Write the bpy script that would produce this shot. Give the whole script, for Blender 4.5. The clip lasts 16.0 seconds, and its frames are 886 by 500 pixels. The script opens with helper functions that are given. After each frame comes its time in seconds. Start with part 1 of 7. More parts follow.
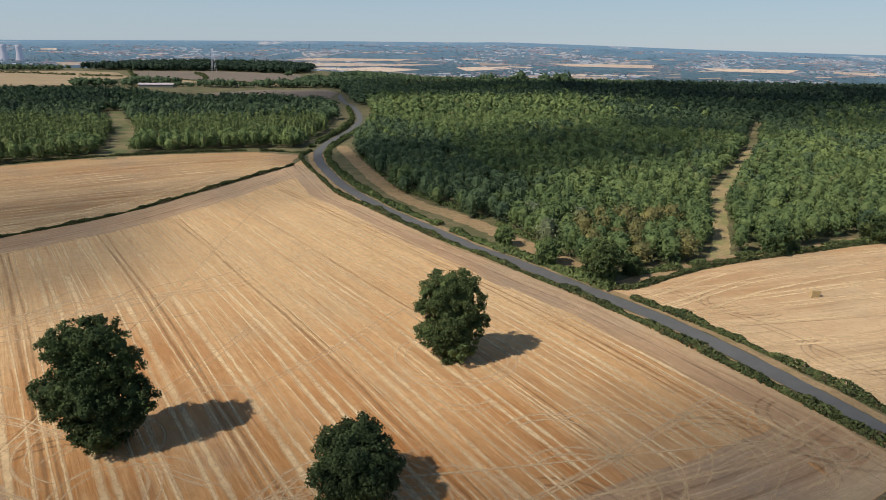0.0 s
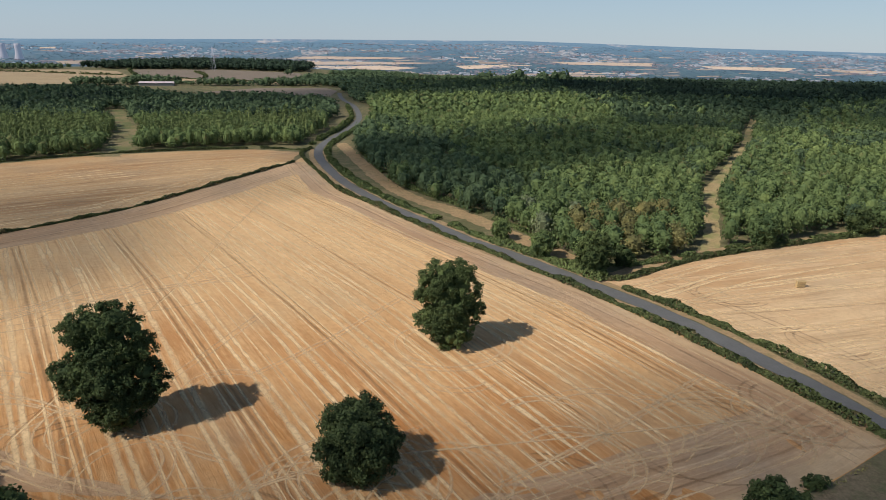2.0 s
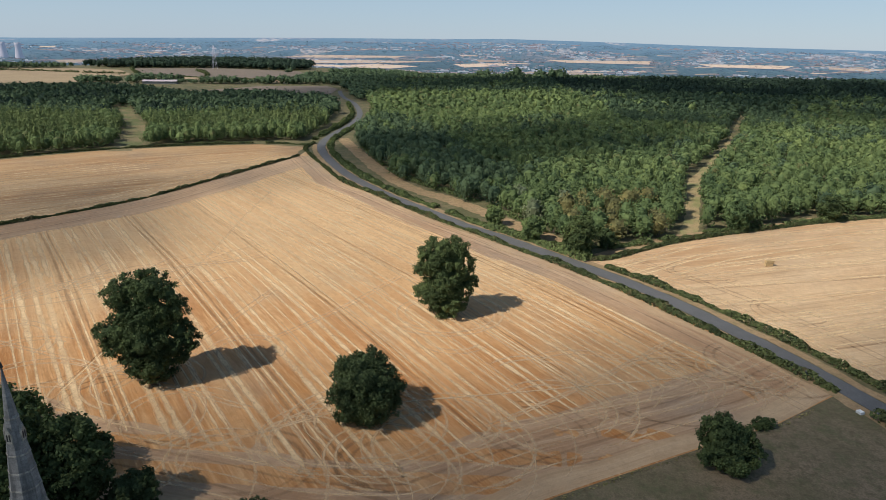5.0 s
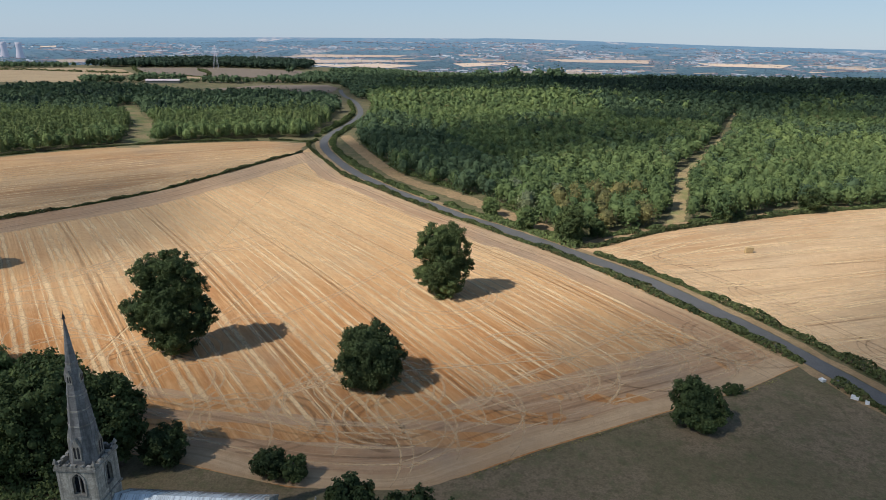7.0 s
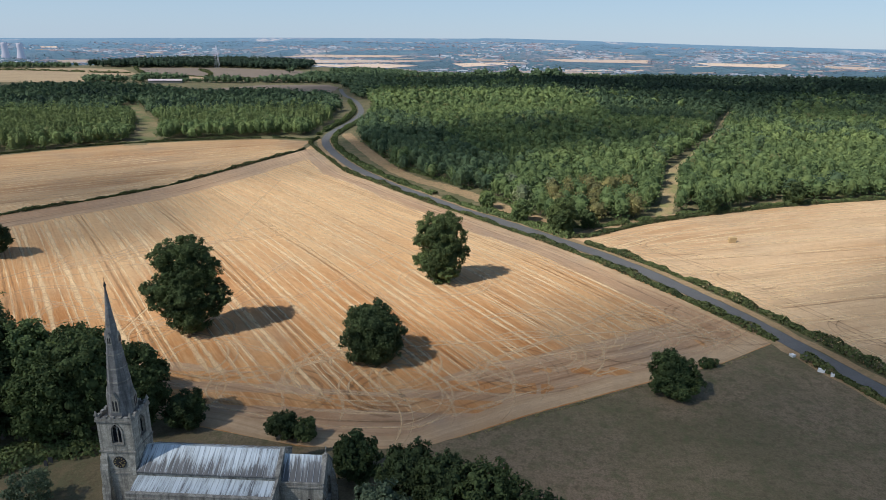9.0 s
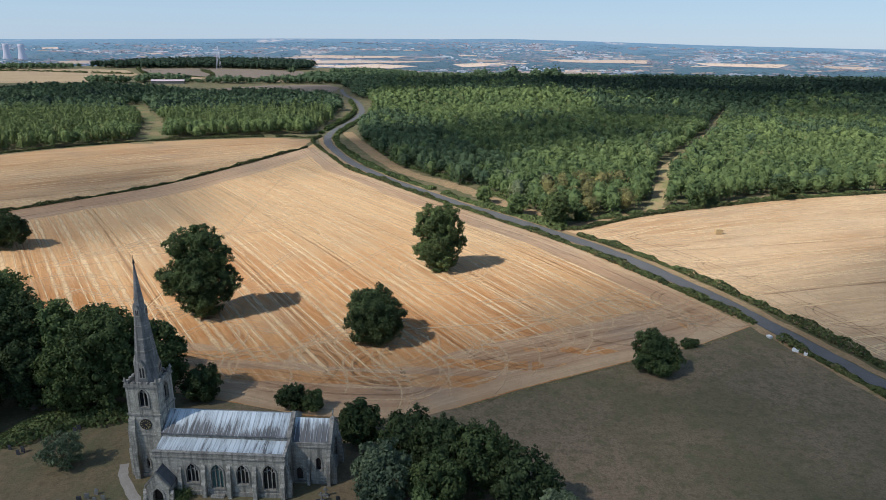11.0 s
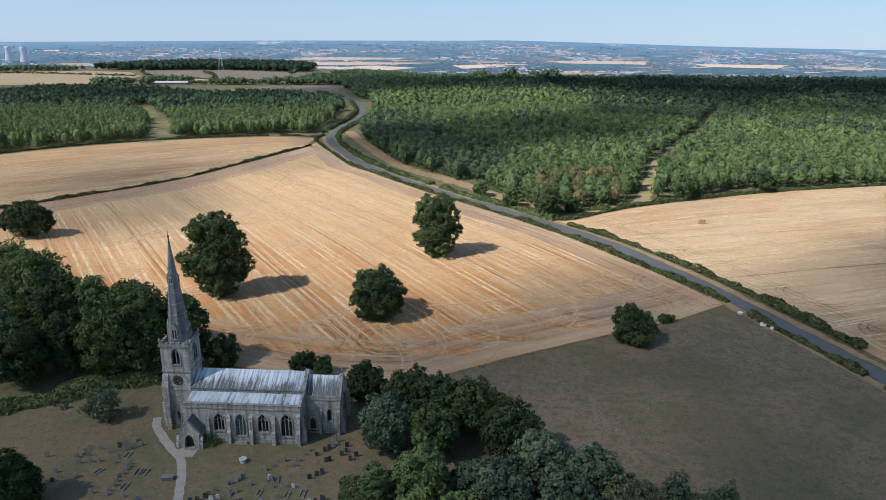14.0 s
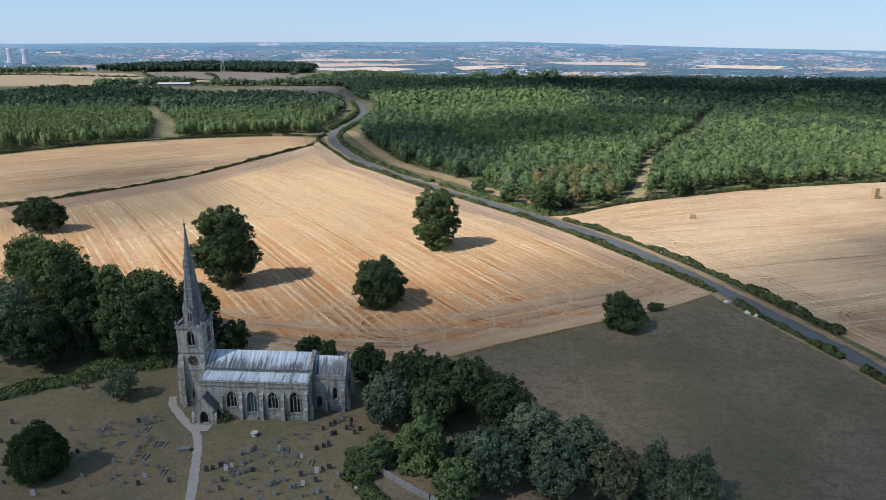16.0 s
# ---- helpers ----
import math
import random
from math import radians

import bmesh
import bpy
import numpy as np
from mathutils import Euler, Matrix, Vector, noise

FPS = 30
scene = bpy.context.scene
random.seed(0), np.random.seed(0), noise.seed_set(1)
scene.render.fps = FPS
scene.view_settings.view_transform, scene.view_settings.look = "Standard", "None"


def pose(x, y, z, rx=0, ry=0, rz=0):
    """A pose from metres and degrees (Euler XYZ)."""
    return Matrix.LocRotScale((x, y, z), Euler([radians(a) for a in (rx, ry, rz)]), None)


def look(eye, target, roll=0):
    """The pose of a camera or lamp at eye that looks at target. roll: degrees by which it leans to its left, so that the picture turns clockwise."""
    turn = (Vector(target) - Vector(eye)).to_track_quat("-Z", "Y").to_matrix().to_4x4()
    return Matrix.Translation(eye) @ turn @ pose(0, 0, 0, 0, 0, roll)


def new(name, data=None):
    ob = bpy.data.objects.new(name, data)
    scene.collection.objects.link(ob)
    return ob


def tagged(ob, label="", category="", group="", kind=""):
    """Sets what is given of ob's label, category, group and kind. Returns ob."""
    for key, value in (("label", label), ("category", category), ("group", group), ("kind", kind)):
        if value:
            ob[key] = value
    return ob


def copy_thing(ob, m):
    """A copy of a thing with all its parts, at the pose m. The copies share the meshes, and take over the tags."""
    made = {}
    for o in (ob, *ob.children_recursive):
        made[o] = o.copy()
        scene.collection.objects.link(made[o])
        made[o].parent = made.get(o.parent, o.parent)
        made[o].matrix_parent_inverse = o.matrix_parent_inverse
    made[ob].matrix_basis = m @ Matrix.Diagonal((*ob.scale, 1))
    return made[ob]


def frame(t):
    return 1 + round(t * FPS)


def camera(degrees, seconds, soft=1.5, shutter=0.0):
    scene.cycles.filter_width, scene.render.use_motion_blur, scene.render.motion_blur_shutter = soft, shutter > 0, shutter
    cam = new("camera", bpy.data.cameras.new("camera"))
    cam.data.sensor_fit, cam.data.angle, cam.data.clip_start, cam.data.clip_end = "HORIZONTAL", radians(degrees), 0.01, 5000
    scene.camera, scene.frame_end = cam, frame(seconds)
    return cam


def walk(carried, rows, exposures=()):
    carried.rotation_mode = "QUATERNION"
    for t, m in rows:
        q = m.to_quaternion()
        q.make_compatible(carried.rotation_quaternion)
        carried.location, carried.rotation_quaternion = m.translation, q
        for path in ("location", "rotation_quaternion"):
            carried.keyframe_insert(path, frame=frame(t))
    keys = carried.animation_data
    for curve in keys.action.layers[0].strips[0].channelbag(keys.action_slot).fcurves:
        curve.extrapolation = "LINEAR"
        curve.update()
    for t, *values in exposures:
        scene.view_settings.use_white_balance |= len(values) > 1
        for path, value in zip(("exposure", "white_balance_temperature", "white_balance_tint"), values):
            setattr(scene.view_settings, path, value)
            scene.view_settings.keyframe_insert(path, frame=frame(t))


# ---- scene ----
cam = camera(68.3, 16.0, soft=0.8)
PATH = [
    (0, (44.92, -29.71, 63.17), (44.063, -10.660, 57.142), 1.18),
    (0.5, (45.04, -30.76, 63.22), (44.196, -11.713, 57.181), 1.17),
    (1, (45.18, -32.07, 63.27), (44.344, -13.022, 57.218), 1.16),
    (1.5, (45.34, -33.65, 63.31), (44.505, -14.606, 57.253), 1.15),
    (2, (45.51, -35.50, 63.36), (44.680, -16.463, 57.286), 1.13),
    (2.5, (45.69, -37.61, 63.40), (44.867, -18.577, 57.317), 1.12),
    (3, (45.89, -39.95, 63.44), (45.066, -20.920, 57.346), 1.11),
    (3.5, (46.09, -42.49, 63.47), (45.275, -23.456, 57.374), 1.09),
    (4, (46.31, -45.17, 63.50), (45.494, -26.147, 57.399), 1.08),
    (4.5, (46.53, -47.97, 63.53), (45.721, -28.948, 57.423), 1.07),
    (5, (46.76, -50.84, 63.56), (45.955, -31.819, 57.445), 1.05),
    (5.5, (47.00, -53.74, 63.59), (46.196, -34.720, 57.466), 1.04),
    (6, (47.25, -56.64, 63.61), (46.444, -37.614, 57.485), 1.02),
    (6.5, (47.50, -59.49, 63.63), (46.695, -40.473, 57.503), 1.00),
    (7, (47.75, -62.29, 63.65), (46.951, -43.271, 57.519), 0.99),
    (7.5, (48.01, -65.01, 63.66), (47.210, -45.993, 57.534), 0.97),
    (8, (48.27, -67.65, 63.68), (47.470, -48.627, 57.547), 0.95),
    (8.5, (48.53, -70.19, 63.69), (47.732, -51.171, 57.560), 0.94),
    (9, (48.79, -72.65, 63.70), (47.994, -53.630, 57.571), 0.92),
    (9.5, (49.05, -75.04, 63.71), (48.255, -56.014, 57.581), 0.90),
    (10, (49.31, -77.36, 63.71), (48.514, -58.336, 57.590), 0.88),
    (10.5, (49.57, -79.64, 63.72), (48.770, -60.616, 57.598), 0.86),
    (11, (49.83, -81.90, 63.72), (49.023, -62.873, 57.605), 0.84),
    (11.5, (50.08, -84.15, 63.72), (49.272, -65.126, 57.611), 0.82),
    (12, (50.32, -86.42, 63.72), (49.514, -67.391, 57.616), 0.80),
    (12.5, (50.56, -88.71, 63.72), (49.751, -69.678, 57.620), 0.78),
    (13, (50.79, -91.02, 63.72), (49.980, -71.988, 57.624), 0.76),
    (13.5, (51.01, -93.34, 63.71), (50.201, -74.309, 57.627), 0.74),
    (14, (51.23, -95.65, 63.70), (50.412, -76.612, 57.629), 0.71),
    (14.5, (51.43, -97.89, 63.70), (50.614, -78.847, 57.631), 0.69),
    (15, (51.63, -99.98, 63.69), (50.804, -80.940, 57.632), 0.67),
    (15.5, (51.81, -101.83, 63.68), (50.982, -82.785, 57.633), 0.65),
    (16, (51.98, -103.29, 63.67), (51.147, -84.240, 57.633), 0.62),
]
walk(cam, [(t, look(eye, target, roll)) for t, eye, target, roll in PATH], ((0, 0.03, 6420, 10), (3.5, 0.09, 6280, 10), (7, 0.16, 6080, 10), (9, 0.22, 5950, 10), (12.5, 0.32, 5780, 10), (16, 0.38, 5620, 10)))

# ---- light ----
SUN_AZ = (-0.85, -0.53)
SUN_EL = radians(46)
sun_dir = Vector((SUN_AZ[0] * math.cos(SUN_EL), SUN_AZ[1] * math.cos(SUN_EL), math.sin(SUN_EL)))
world = bpy.data.worlds.new("sky")
scene.world = world
world.use_nodes = True
wn = world.node_tree.nodes
sky = wn.new("ShaderNodeTexSky")
sky.sky_type = "NISHITA"
sky.sun_disc = False
sky.sun_elevation = SUN_EL
sky.sun_rotation = math.atan2(SUN_AZ[0], SUN_AZ[1])
sky.altitude = 0
sky.air_density, sky.dust_density, sky.ozone_density = 1.0, 0.1, 1.0
wn["Background"].inputs["Strength"].default_value = 0.107
haze = wn.new("ShaderNodeMix")
haze.data_type = "RGBA"
rise = wn.new("ShaderNodeSeparateXYZ")
world.node_tree.links.new(wn.new("ShaderNodeTexCoord").outputs["Generated"], rise.inputs[0])
clear = wn.new("ShaderNodeMapRange")
clear.interpolation_type = "SMOOTHSTEP"
for k, v in ((1, 0.10), (2, 0.55), (3, 0.8), (4, 0.1)):
    clear.inputs[k].default_value = v
world.node_tree.links.new(rise.outputs[2], clear.inputs[0])
world.node_tree.links.new(clear.outputs[0], haze.inputs[0])
haze.inputs[7].default_value = (3.02, 4.08, 5.18, 1)
world.node_tree.links.new(sky.outputs[0], haze.inputs[6])
world.node_tree.links.new(haze.outputs[2], wn["Background"].inputs[0])
sun = new("sun", bpy.data.lights.new("sun", "SUN"))
sun.data.energy, sun.data.angle, sun.data.color = 5.0, radians(0.6), (1.0, 0.93, 0.82)
sun.matrix_world = look(sun_dir * 100, (0, 0, 0))

# ---- small helpers ----
rng = np.random.default_rng(7)


def smooth(a):
    a = np.clip(a, 0.0, 1.0)
    return a * a * (3 - 2 * a)


SKYLINE_X = (-3300, -1250, 260, 820, 1650, 2900)
SKYLINE_Z = (27, 63, 79, 71, 55, 43)


def height(x, y):
    """The lie of the land: church level, field rising to the wood, plain falling away behind it."""
    x, y = np.asarray(x, float), np.asarray(y, float)
    z = 4.5 * smooth((y - 15) / 100) * (1 - 0.6 * smooth((x - 60) / 80) * (1 - smooth((y - 60) / 80)))
    z = z + 2.5 * smooth((y - 110) / 80) * smooth((x - 20) / 100)
    z = z + 9.0 * np.exp(-((x + 430) / 260) ** 2 - ((y - 1300) / 160) ** 2)
    hill = np.exp(-((x + 430) / 300) ** 2 - ((y - 1300) / 250) ** 2)
    z = z - 85 * smooth((y - 1050) / 1700) * (1 - 0.5 * hill)
    far = np.hypot(x - 50, y + 60)
    skyline = np.interp(x / np.maximum(y, 1.0) * 4600, SKYLINE_X, SKYLINE_Z)
    return z + (skyline + 78) * np.clip((far - 3150) / 1600, 0, 1) * smooth((y - 800) / 900)


def ground_z(x, y):
    return float(height(x, y))


def mesh_object(name, verts, faces, mat, parent=None, label="", flat=True):
    me = bpy.data.meshes.new(name)
    me.from_pydata([tuple(map(float, v)) for v in verts], [], faces)
    me.materials.append(mat)
    if not flat:
        me.shade_smooth()
    ob = new(name, me)
    ob.parent = parent
    if label:
        ob["label"] = label
    return ob


def quads_mesh(name, verts, mat):
    """A mesh of loose quads from an array of shape (n, 4, 3)."""
    verts = np.ascontiguousarray(verts, np.float32)
    n = len(verts)
    me = bpy.data.meshes.new(name)
    me.vertices.add(4 * n)
    me.vertices.foreach_set("co", verts.ravel())
    me.loops.add(4 * n)
    me.loops.foreach_set("vertex_index", np.arange(4 * n, dtype=np.int32))
    me.polygons.add(n)
    me.polygons.foreach_set("loop_start", np.arange(0, 4 * n, 4, dtype=np.int32))
    me.materials.append(mat)
    me.update(calc_edges=True)
    me.validate()
    return me


def part(name, bm, material, parent, label=""):
    """Links a bmesh as one mesh object under a thing or a part."""
    me = bpy.data.meshes.new(name)
    bmesh.ops.recalc_face_normals(bm, faces=bm.faces)
    bm.to_mesh(me)
    bm.free()
    me.materials.append(material)
    ob = new(name, me)
    ob.parent = parent
    if label:
        ob["label"] = label
    return ob


def add_box(bm, x0, x1, y0, y1, z0, z1):
    vs = [bm.verts.new((x, y, z)) for z in (z0, z1) for x, y in ((x0, y0), (x1, y0), (x1, y1), (x0, y1))]
    for f in ((3, 2, 1, 0), (4, 5, 6, 7), (0, 1, 5, 4), (1, 2, 6, 5), (2, 3, 7, 6), (3, 0, 4, 7)):
        bm.faces.new([vs[i] for i in f])
    return vs


def add_prism(bm, outline, axis, a, b):
    """A solid of an outline of (u, z), pushed along y ("y") or x ("x") from a to b."""
    put = (lambda u, w, s: (u, s, w)) if axis == "y" else (lambda u, w, s: (s, u, w))
    n = len(outline)
    front = [bm.verts.new(put(u, w, a)) for u, w in outline]
    back = [bm.verts.new(put(u, w, b)) for u, w in outline]
    bm.faces.new(front)
    bm.faces.new(back[::-1])
    for i in range(n):
        j = (i + 1) % n
        bm.faces.new((front[i], back[i], back[j], front[j]))


def box_part(name, parent, mat, x0, x1, y0, y1, z0, z1, bevel=0.0, label=""):
    bm = bmesh.new()
    add_box(bm, x0, x1, y0, y1, z0, z1)
    if bevel:
        bmesh.ops.bevel(bm, geom=list(bm.edges), offset=bevel, segments=1, affect="EDGES")
    return part(name, bm, mat, parent, label)


def prism_part(name, parent, mat, outline, axis, a, b, label=""):
    bm = bmesh.new()
    add_prism(bm, outline, axis, a, b)
    return part(name, bm, mat, parent, label)


def empty(name, x=0.0, y=0.0, z=0.0, turn=0.0, label="", category="", group="", kind=""):
    ob = new(name)
    ob.matrix_world = pose(x, y, z, 0, 0, turn)
    ob.empty_display_size = 0.2
    return tagged(ob, label, category, group, kind)


def inside(px, py, poly):
    """Which of the points lie in a polygon."""
    px, py = np.asarray(px), np.asarray(py)
    res = np.zeros(px.shape, bool)
    n = len(poly)
    for i in range(n):
        (x0, y0), (x1, y1) = poly[i], poly[(i + 1) % n]
        if y0 == y1:
            continue
        c = ((y0 > py) != (y1 > py)) & (px < (x1 - x0) * (py - y0) / (y1 - y0) + x0)
        res ^= c
    return res


def spline(points, step):
    """A Catmull-Rom line through points, at about even steps."""
    p = np.array(points, float)
    p = np.vstack([2 * p[0] - p[1], p, 2 * p[-1] - p[-2]])
    out = []
    for i in range(1, len(p) - 2):
        n = max(2, int(np.linalg.norm(p[i + 1] - p[i]) / step) + 1)
        t = np.linspace(0, 1, n, endpoint=False)[:, None]
        a, b, c, d = p[i - 1], p[i], p[i + 1], p[i + 2]
        out.append(0.5 * (2 * b + (c - a) * t + (2 * a - 5 * b + 4 * c - d) * t**2 + (3 * b - a - 3 * c + d) * t**3))
    return np.vstack([*out, p[-2][None]])


def line_distance(px, py, line):
    """Distance of points to a line of points."""
    best = np.full(np.shape(px), 1e9)
    for (x0, y0), (x1, y1) in zip(line[:-1], line[1:]):
        dx, dy = x1 - x0, y1 - y0
        t = np.clip(((px - x0) * dx + (py - y0) * dy) / (dx * dx + dy * dy + 1e-9), 0, 1)
        best = np.minimum(best, np.hypot(px - x0 - t * dx, py - y0 - t * dy))
    return best


def shift_line(line, off):
    """A line moved sideways, to its right for a positive offset."""
    line = np.array(line, float)
    d = np.gradient(line, axis=0)
    d /= np.linalg.norm(d, axis=1)[:, None] + 1e-9
    return line + off * np.stack([d[:, 1], -d[:, 0]], 1)


def sheet(name, poly, mat, lift, cell=7.0):
    """A piece of ground of a given outline, laid on the land."""
    bm = bmesh.new()
    bm.faces.new([bm.verts.new((x, y, 0)) for x, y in poly])
    bmesh.ops.triangulate(bm, faces=bm.faces)
    xs, ys = [p[0] for p in poly], [p[1] for p in poly]
    for lo, hi, no in ((min(xs), max(xs), (1, 0, 0)), (min(ys), max(ys), (0, 1, 0))):
        v = math.floor(lo / cell) * cell + cell
        while v < hi:
            bmesh.ops.bisect_plane(bm, geom=bm.verts[:] + bm.edges[:] + bm.faces[:], plane_co=(no[0] * v, no[1] * v, 0), plane_no=no)
            v += cell
    for v in bm.verts:
        v.co.z = ground_z(v.co.x, v.co.y) + lift
    bm.normal_update()
    for f in bm.faces:
        if f.normal.z < 0:
            f.normal_flip()
    me = bpy.data.meshes.new(name)
    bm.to_mesh(me)
    bm.free()
    me.materials.append(mat)
    me.shade_smooth()
    return new(name, me)


def ribbon(name, line, width, mat, lift, wobble=0.0, across=2):
    """A strip along a line, laid on the land."""
    line = np.array(line, float)
    d = np.gradient(line, axis=0)
    d /= np.linalg.norm(d, axis=1)[:, None] + 1e-9
    side = np.stack([d[:, 1], -d[:, 0]], 1)
    rows = []
    for k in range(across + 1):
        w = width * (k / across - 0.5) + (rng.normal(0, wobble, len(line)) if wobble and k in (0, across) else 0)
        q = line + side * np.reshape(w, (-1, 1))
        rows.append(np.column_stack([q, height(q[:, 0], q[:, 1]) + lift]))
    n = len(line)
    verts = np.vstack(rows)
    faces = [(k * n + i, (k + 1) * n + i, (k + 1) * n + i + 1, k * n + i + 1) for k in range(across) for i in range(n - 1)]
    ob = mesh_object(name, verts, [f[::-1] for f in faces], mat, flat=False)
    return ob


# ---- materials ----
def node_material(name):
    mat = bpy.data.materials.new(name)
    mat.use_nodes = True
    nt = mat.node_tree
    return mat, nt, nt.nodes["Principled BSDF"]


def add_node(nt, kind, **values):
    n = nt.nodes.new(kind)
    for key, value in values.items():
        n.inputs[key].default_value = value
    return n


def mapped(nt, scale=(1, 1, 1), turn=0.0):
    tc = nt.nodes.new("ShaderNodeTexCoord")
    mp = nt.nodes.new("ShaderNodeMapping")
    mp.inputs["Rotation"].default_value = (0, 0, turn)
    mp.inputs["Scale"].default_value = scale
    nt.links.new(tc.outputs["Object"], mp.inputs["Vector"])
    return mp.outputs[0]


def turned(nt, turn, scale):
    """Object coordinates turned about z first and then scaled."""
    a = mapped(nt, (1, 1, 1), turn)
    mp = nt.nodes.new("ShaderNodeMapping")
    mp.inputs["Scale"].default_value = scale
    nt.links.new(a, mp.inputs["Vector"])
    return mp.outputs[0]


def noise_out(nt, vec, scale, detail=4.0, rough=0.55):
    n = add_node(nt, "ShaderNodeTexNoise", Scale=scale, Detail=detail, Roughness=rough)
    if vec is not None:
        nt.links.new(vec, n.inputs["Vector"])
    return n.outputs["Fac"]


def ramp(nt, fac, stops):
    r = nt.nodes.new("ShaderNodeValToRGB")
    el = r.color_ramp.elements
    while len(el) > 1:
        el.remove(el[-1])
    for i, (pos, col) in enumerate(stops):
        e = el[0] if i == 0 else el.new(pos)
        e.position = pos
        e.color = (*col, 1) if len(col) == 3 else col
    nt.links.new(fac, r.inputs[0])
    return r.outputs[0]


def gray(nt, fac, a, b, low=0.0, high=1.0):
    m = nt.nodes.new("ShaderNodeMapRange")
    for k, v in zip((1, 2, 3, 4), (a, b, low, high)):
        m.inputs[k].default_value = v
    nt.links.new(fac, m.inputs[0])
    return m.outputs[0]


def mix(nt, fac, a, b, mode="MIX"):
    m = nt.nodes.new("ShaderNodeMix")
    m.data_type, m.blend_type = "RGBA", mode
    for sock, value in ((m.inputs[0], fac), (m.inputs[6], a), (m.inputs[7], b)):
        if isinstance(value, (int, float)):
            sock.default_value = value
        elif isinstance(value, tuple):
            sock.default_value = (*value, 1)
        else:
            nt.links.new(value, sock)
    return m.outputs[2]


def math_node(nt, op, a, b=0.0):
    m = nt.nodes.new("ShaderNodeMath")
    m.operation = op
    for sock, value in ((m.inputs[0], a), (m.inputs[1], b)):
        if isinstance(value, (int, float)):
            sock.default_value = value
        else:
            nt.links.new(value, sock)
    return m.outputs[0]


def bump(nt, bsdf, fac, strength, distance):
    b = add_node(nt, "ShaderNodeBump", Strength=strength, Distance=distance)
    nt.links.new(fac, b.inputs["Height"])
    nt.links.new(b.outputs[0], bsdf.inputs["Normal"])


def plain_material(name, a, b, scale, rough=0.85, relief=0.3, dist=0.02, detail=5.0):
    mat, nt, bsdf = node_material(name)
    v = mapped(nt)
    n1, n2 = noise_out(nt, v, scale, detail), noise_out(nt, v, scale * 9, 3)
    c = mix(nt, gray(nt, n1, 0.32, 0.68), a, b)
    c = mix(nt, gray(nt, n2, 0.35, 0.65, 0, 0.35), c, tuple(0.55 * v for v in a))
    nt.links.new(c, bsdf.inputs["Base Color"])
    bsdf.inputs["Roughness"].default_value = rough
    bsdf.inputs["Specular IOR Level"].default_value = 0.25
    bump(nt, bsdf, n2, relief, dist)
    return mat


def foliage_material(name, dark, mid, light, patch=0.12, accent=None, calm=0.5):
    """Leaves: each its own shade, and slow drifts of colour from crown to crown."""
    mat, nt, bsdf = node_material(name)
    geo = nt.nodes.new("ShaderNodeNewGeometry")
    v = mapped(nt)
    slow = noise_out(nt, v, patch * 1.6, 1)
    info = nt.nodes.new("ShaderNodeObjectInfo")
    c = ramp(nt, geo.outputs["Random Per Island"], [(0.0, tuple((1 - calm) * p + calm * q for p, q in zip(dark, mid))), (0.6, mid), (1.0, tuple((1.1 - calm) * p + (calm - 0.1) * q for p, q in zip(light, mid)))])
    tone = gray(nt, math_node(nt, "ADD", gray(nt, slow, 0.3, 0.7), math_node(nt, "MULTIPLY", info.outputs["Random"], 0.5)), 0.1, 1.3)
    c = mix(nt, tone, mix(nt, 1.0, c, (0.56, 0.62, 0.62), "MULTIPLY"), mix(nt, 1.0, c, (1.36, 1.30, 1.12), "MULTIPLY"))
    if accent:
        other = noise_out(nt, v, patch * 1.7, 1)
        c = mix(nt, gray(nt, other, 0.62, 0.72, 0, 0.6), c, accent)
    nt.links.new(c, bsdf.inputs["Base Color"])
    bsdf.inputs["Roughness"].default_value = 0.8
    bsdf.inputs["Specular IOR Level"].default_value = 0.107
    tr = add_node(nt, "ShaderNodeBsdfTranslucent")
    nt.links.new(c, tr.inputs["Color"])
    ms = nt.nodes.new("ShaderNodeMixShader")
    ms.inputs[0].default_value = 0.22
    nt.links.new(bsdf.outputs[0], ms.inputs[1])
    nt.links.new(tr.outputs[0], ms.inputs[2])
    nt.links.new(ms.outputs[0], nt.nodes["Material Output"].inputs["Surface"])
    return mat


ROW_TURN = math.atan2(0.615, 0.788)


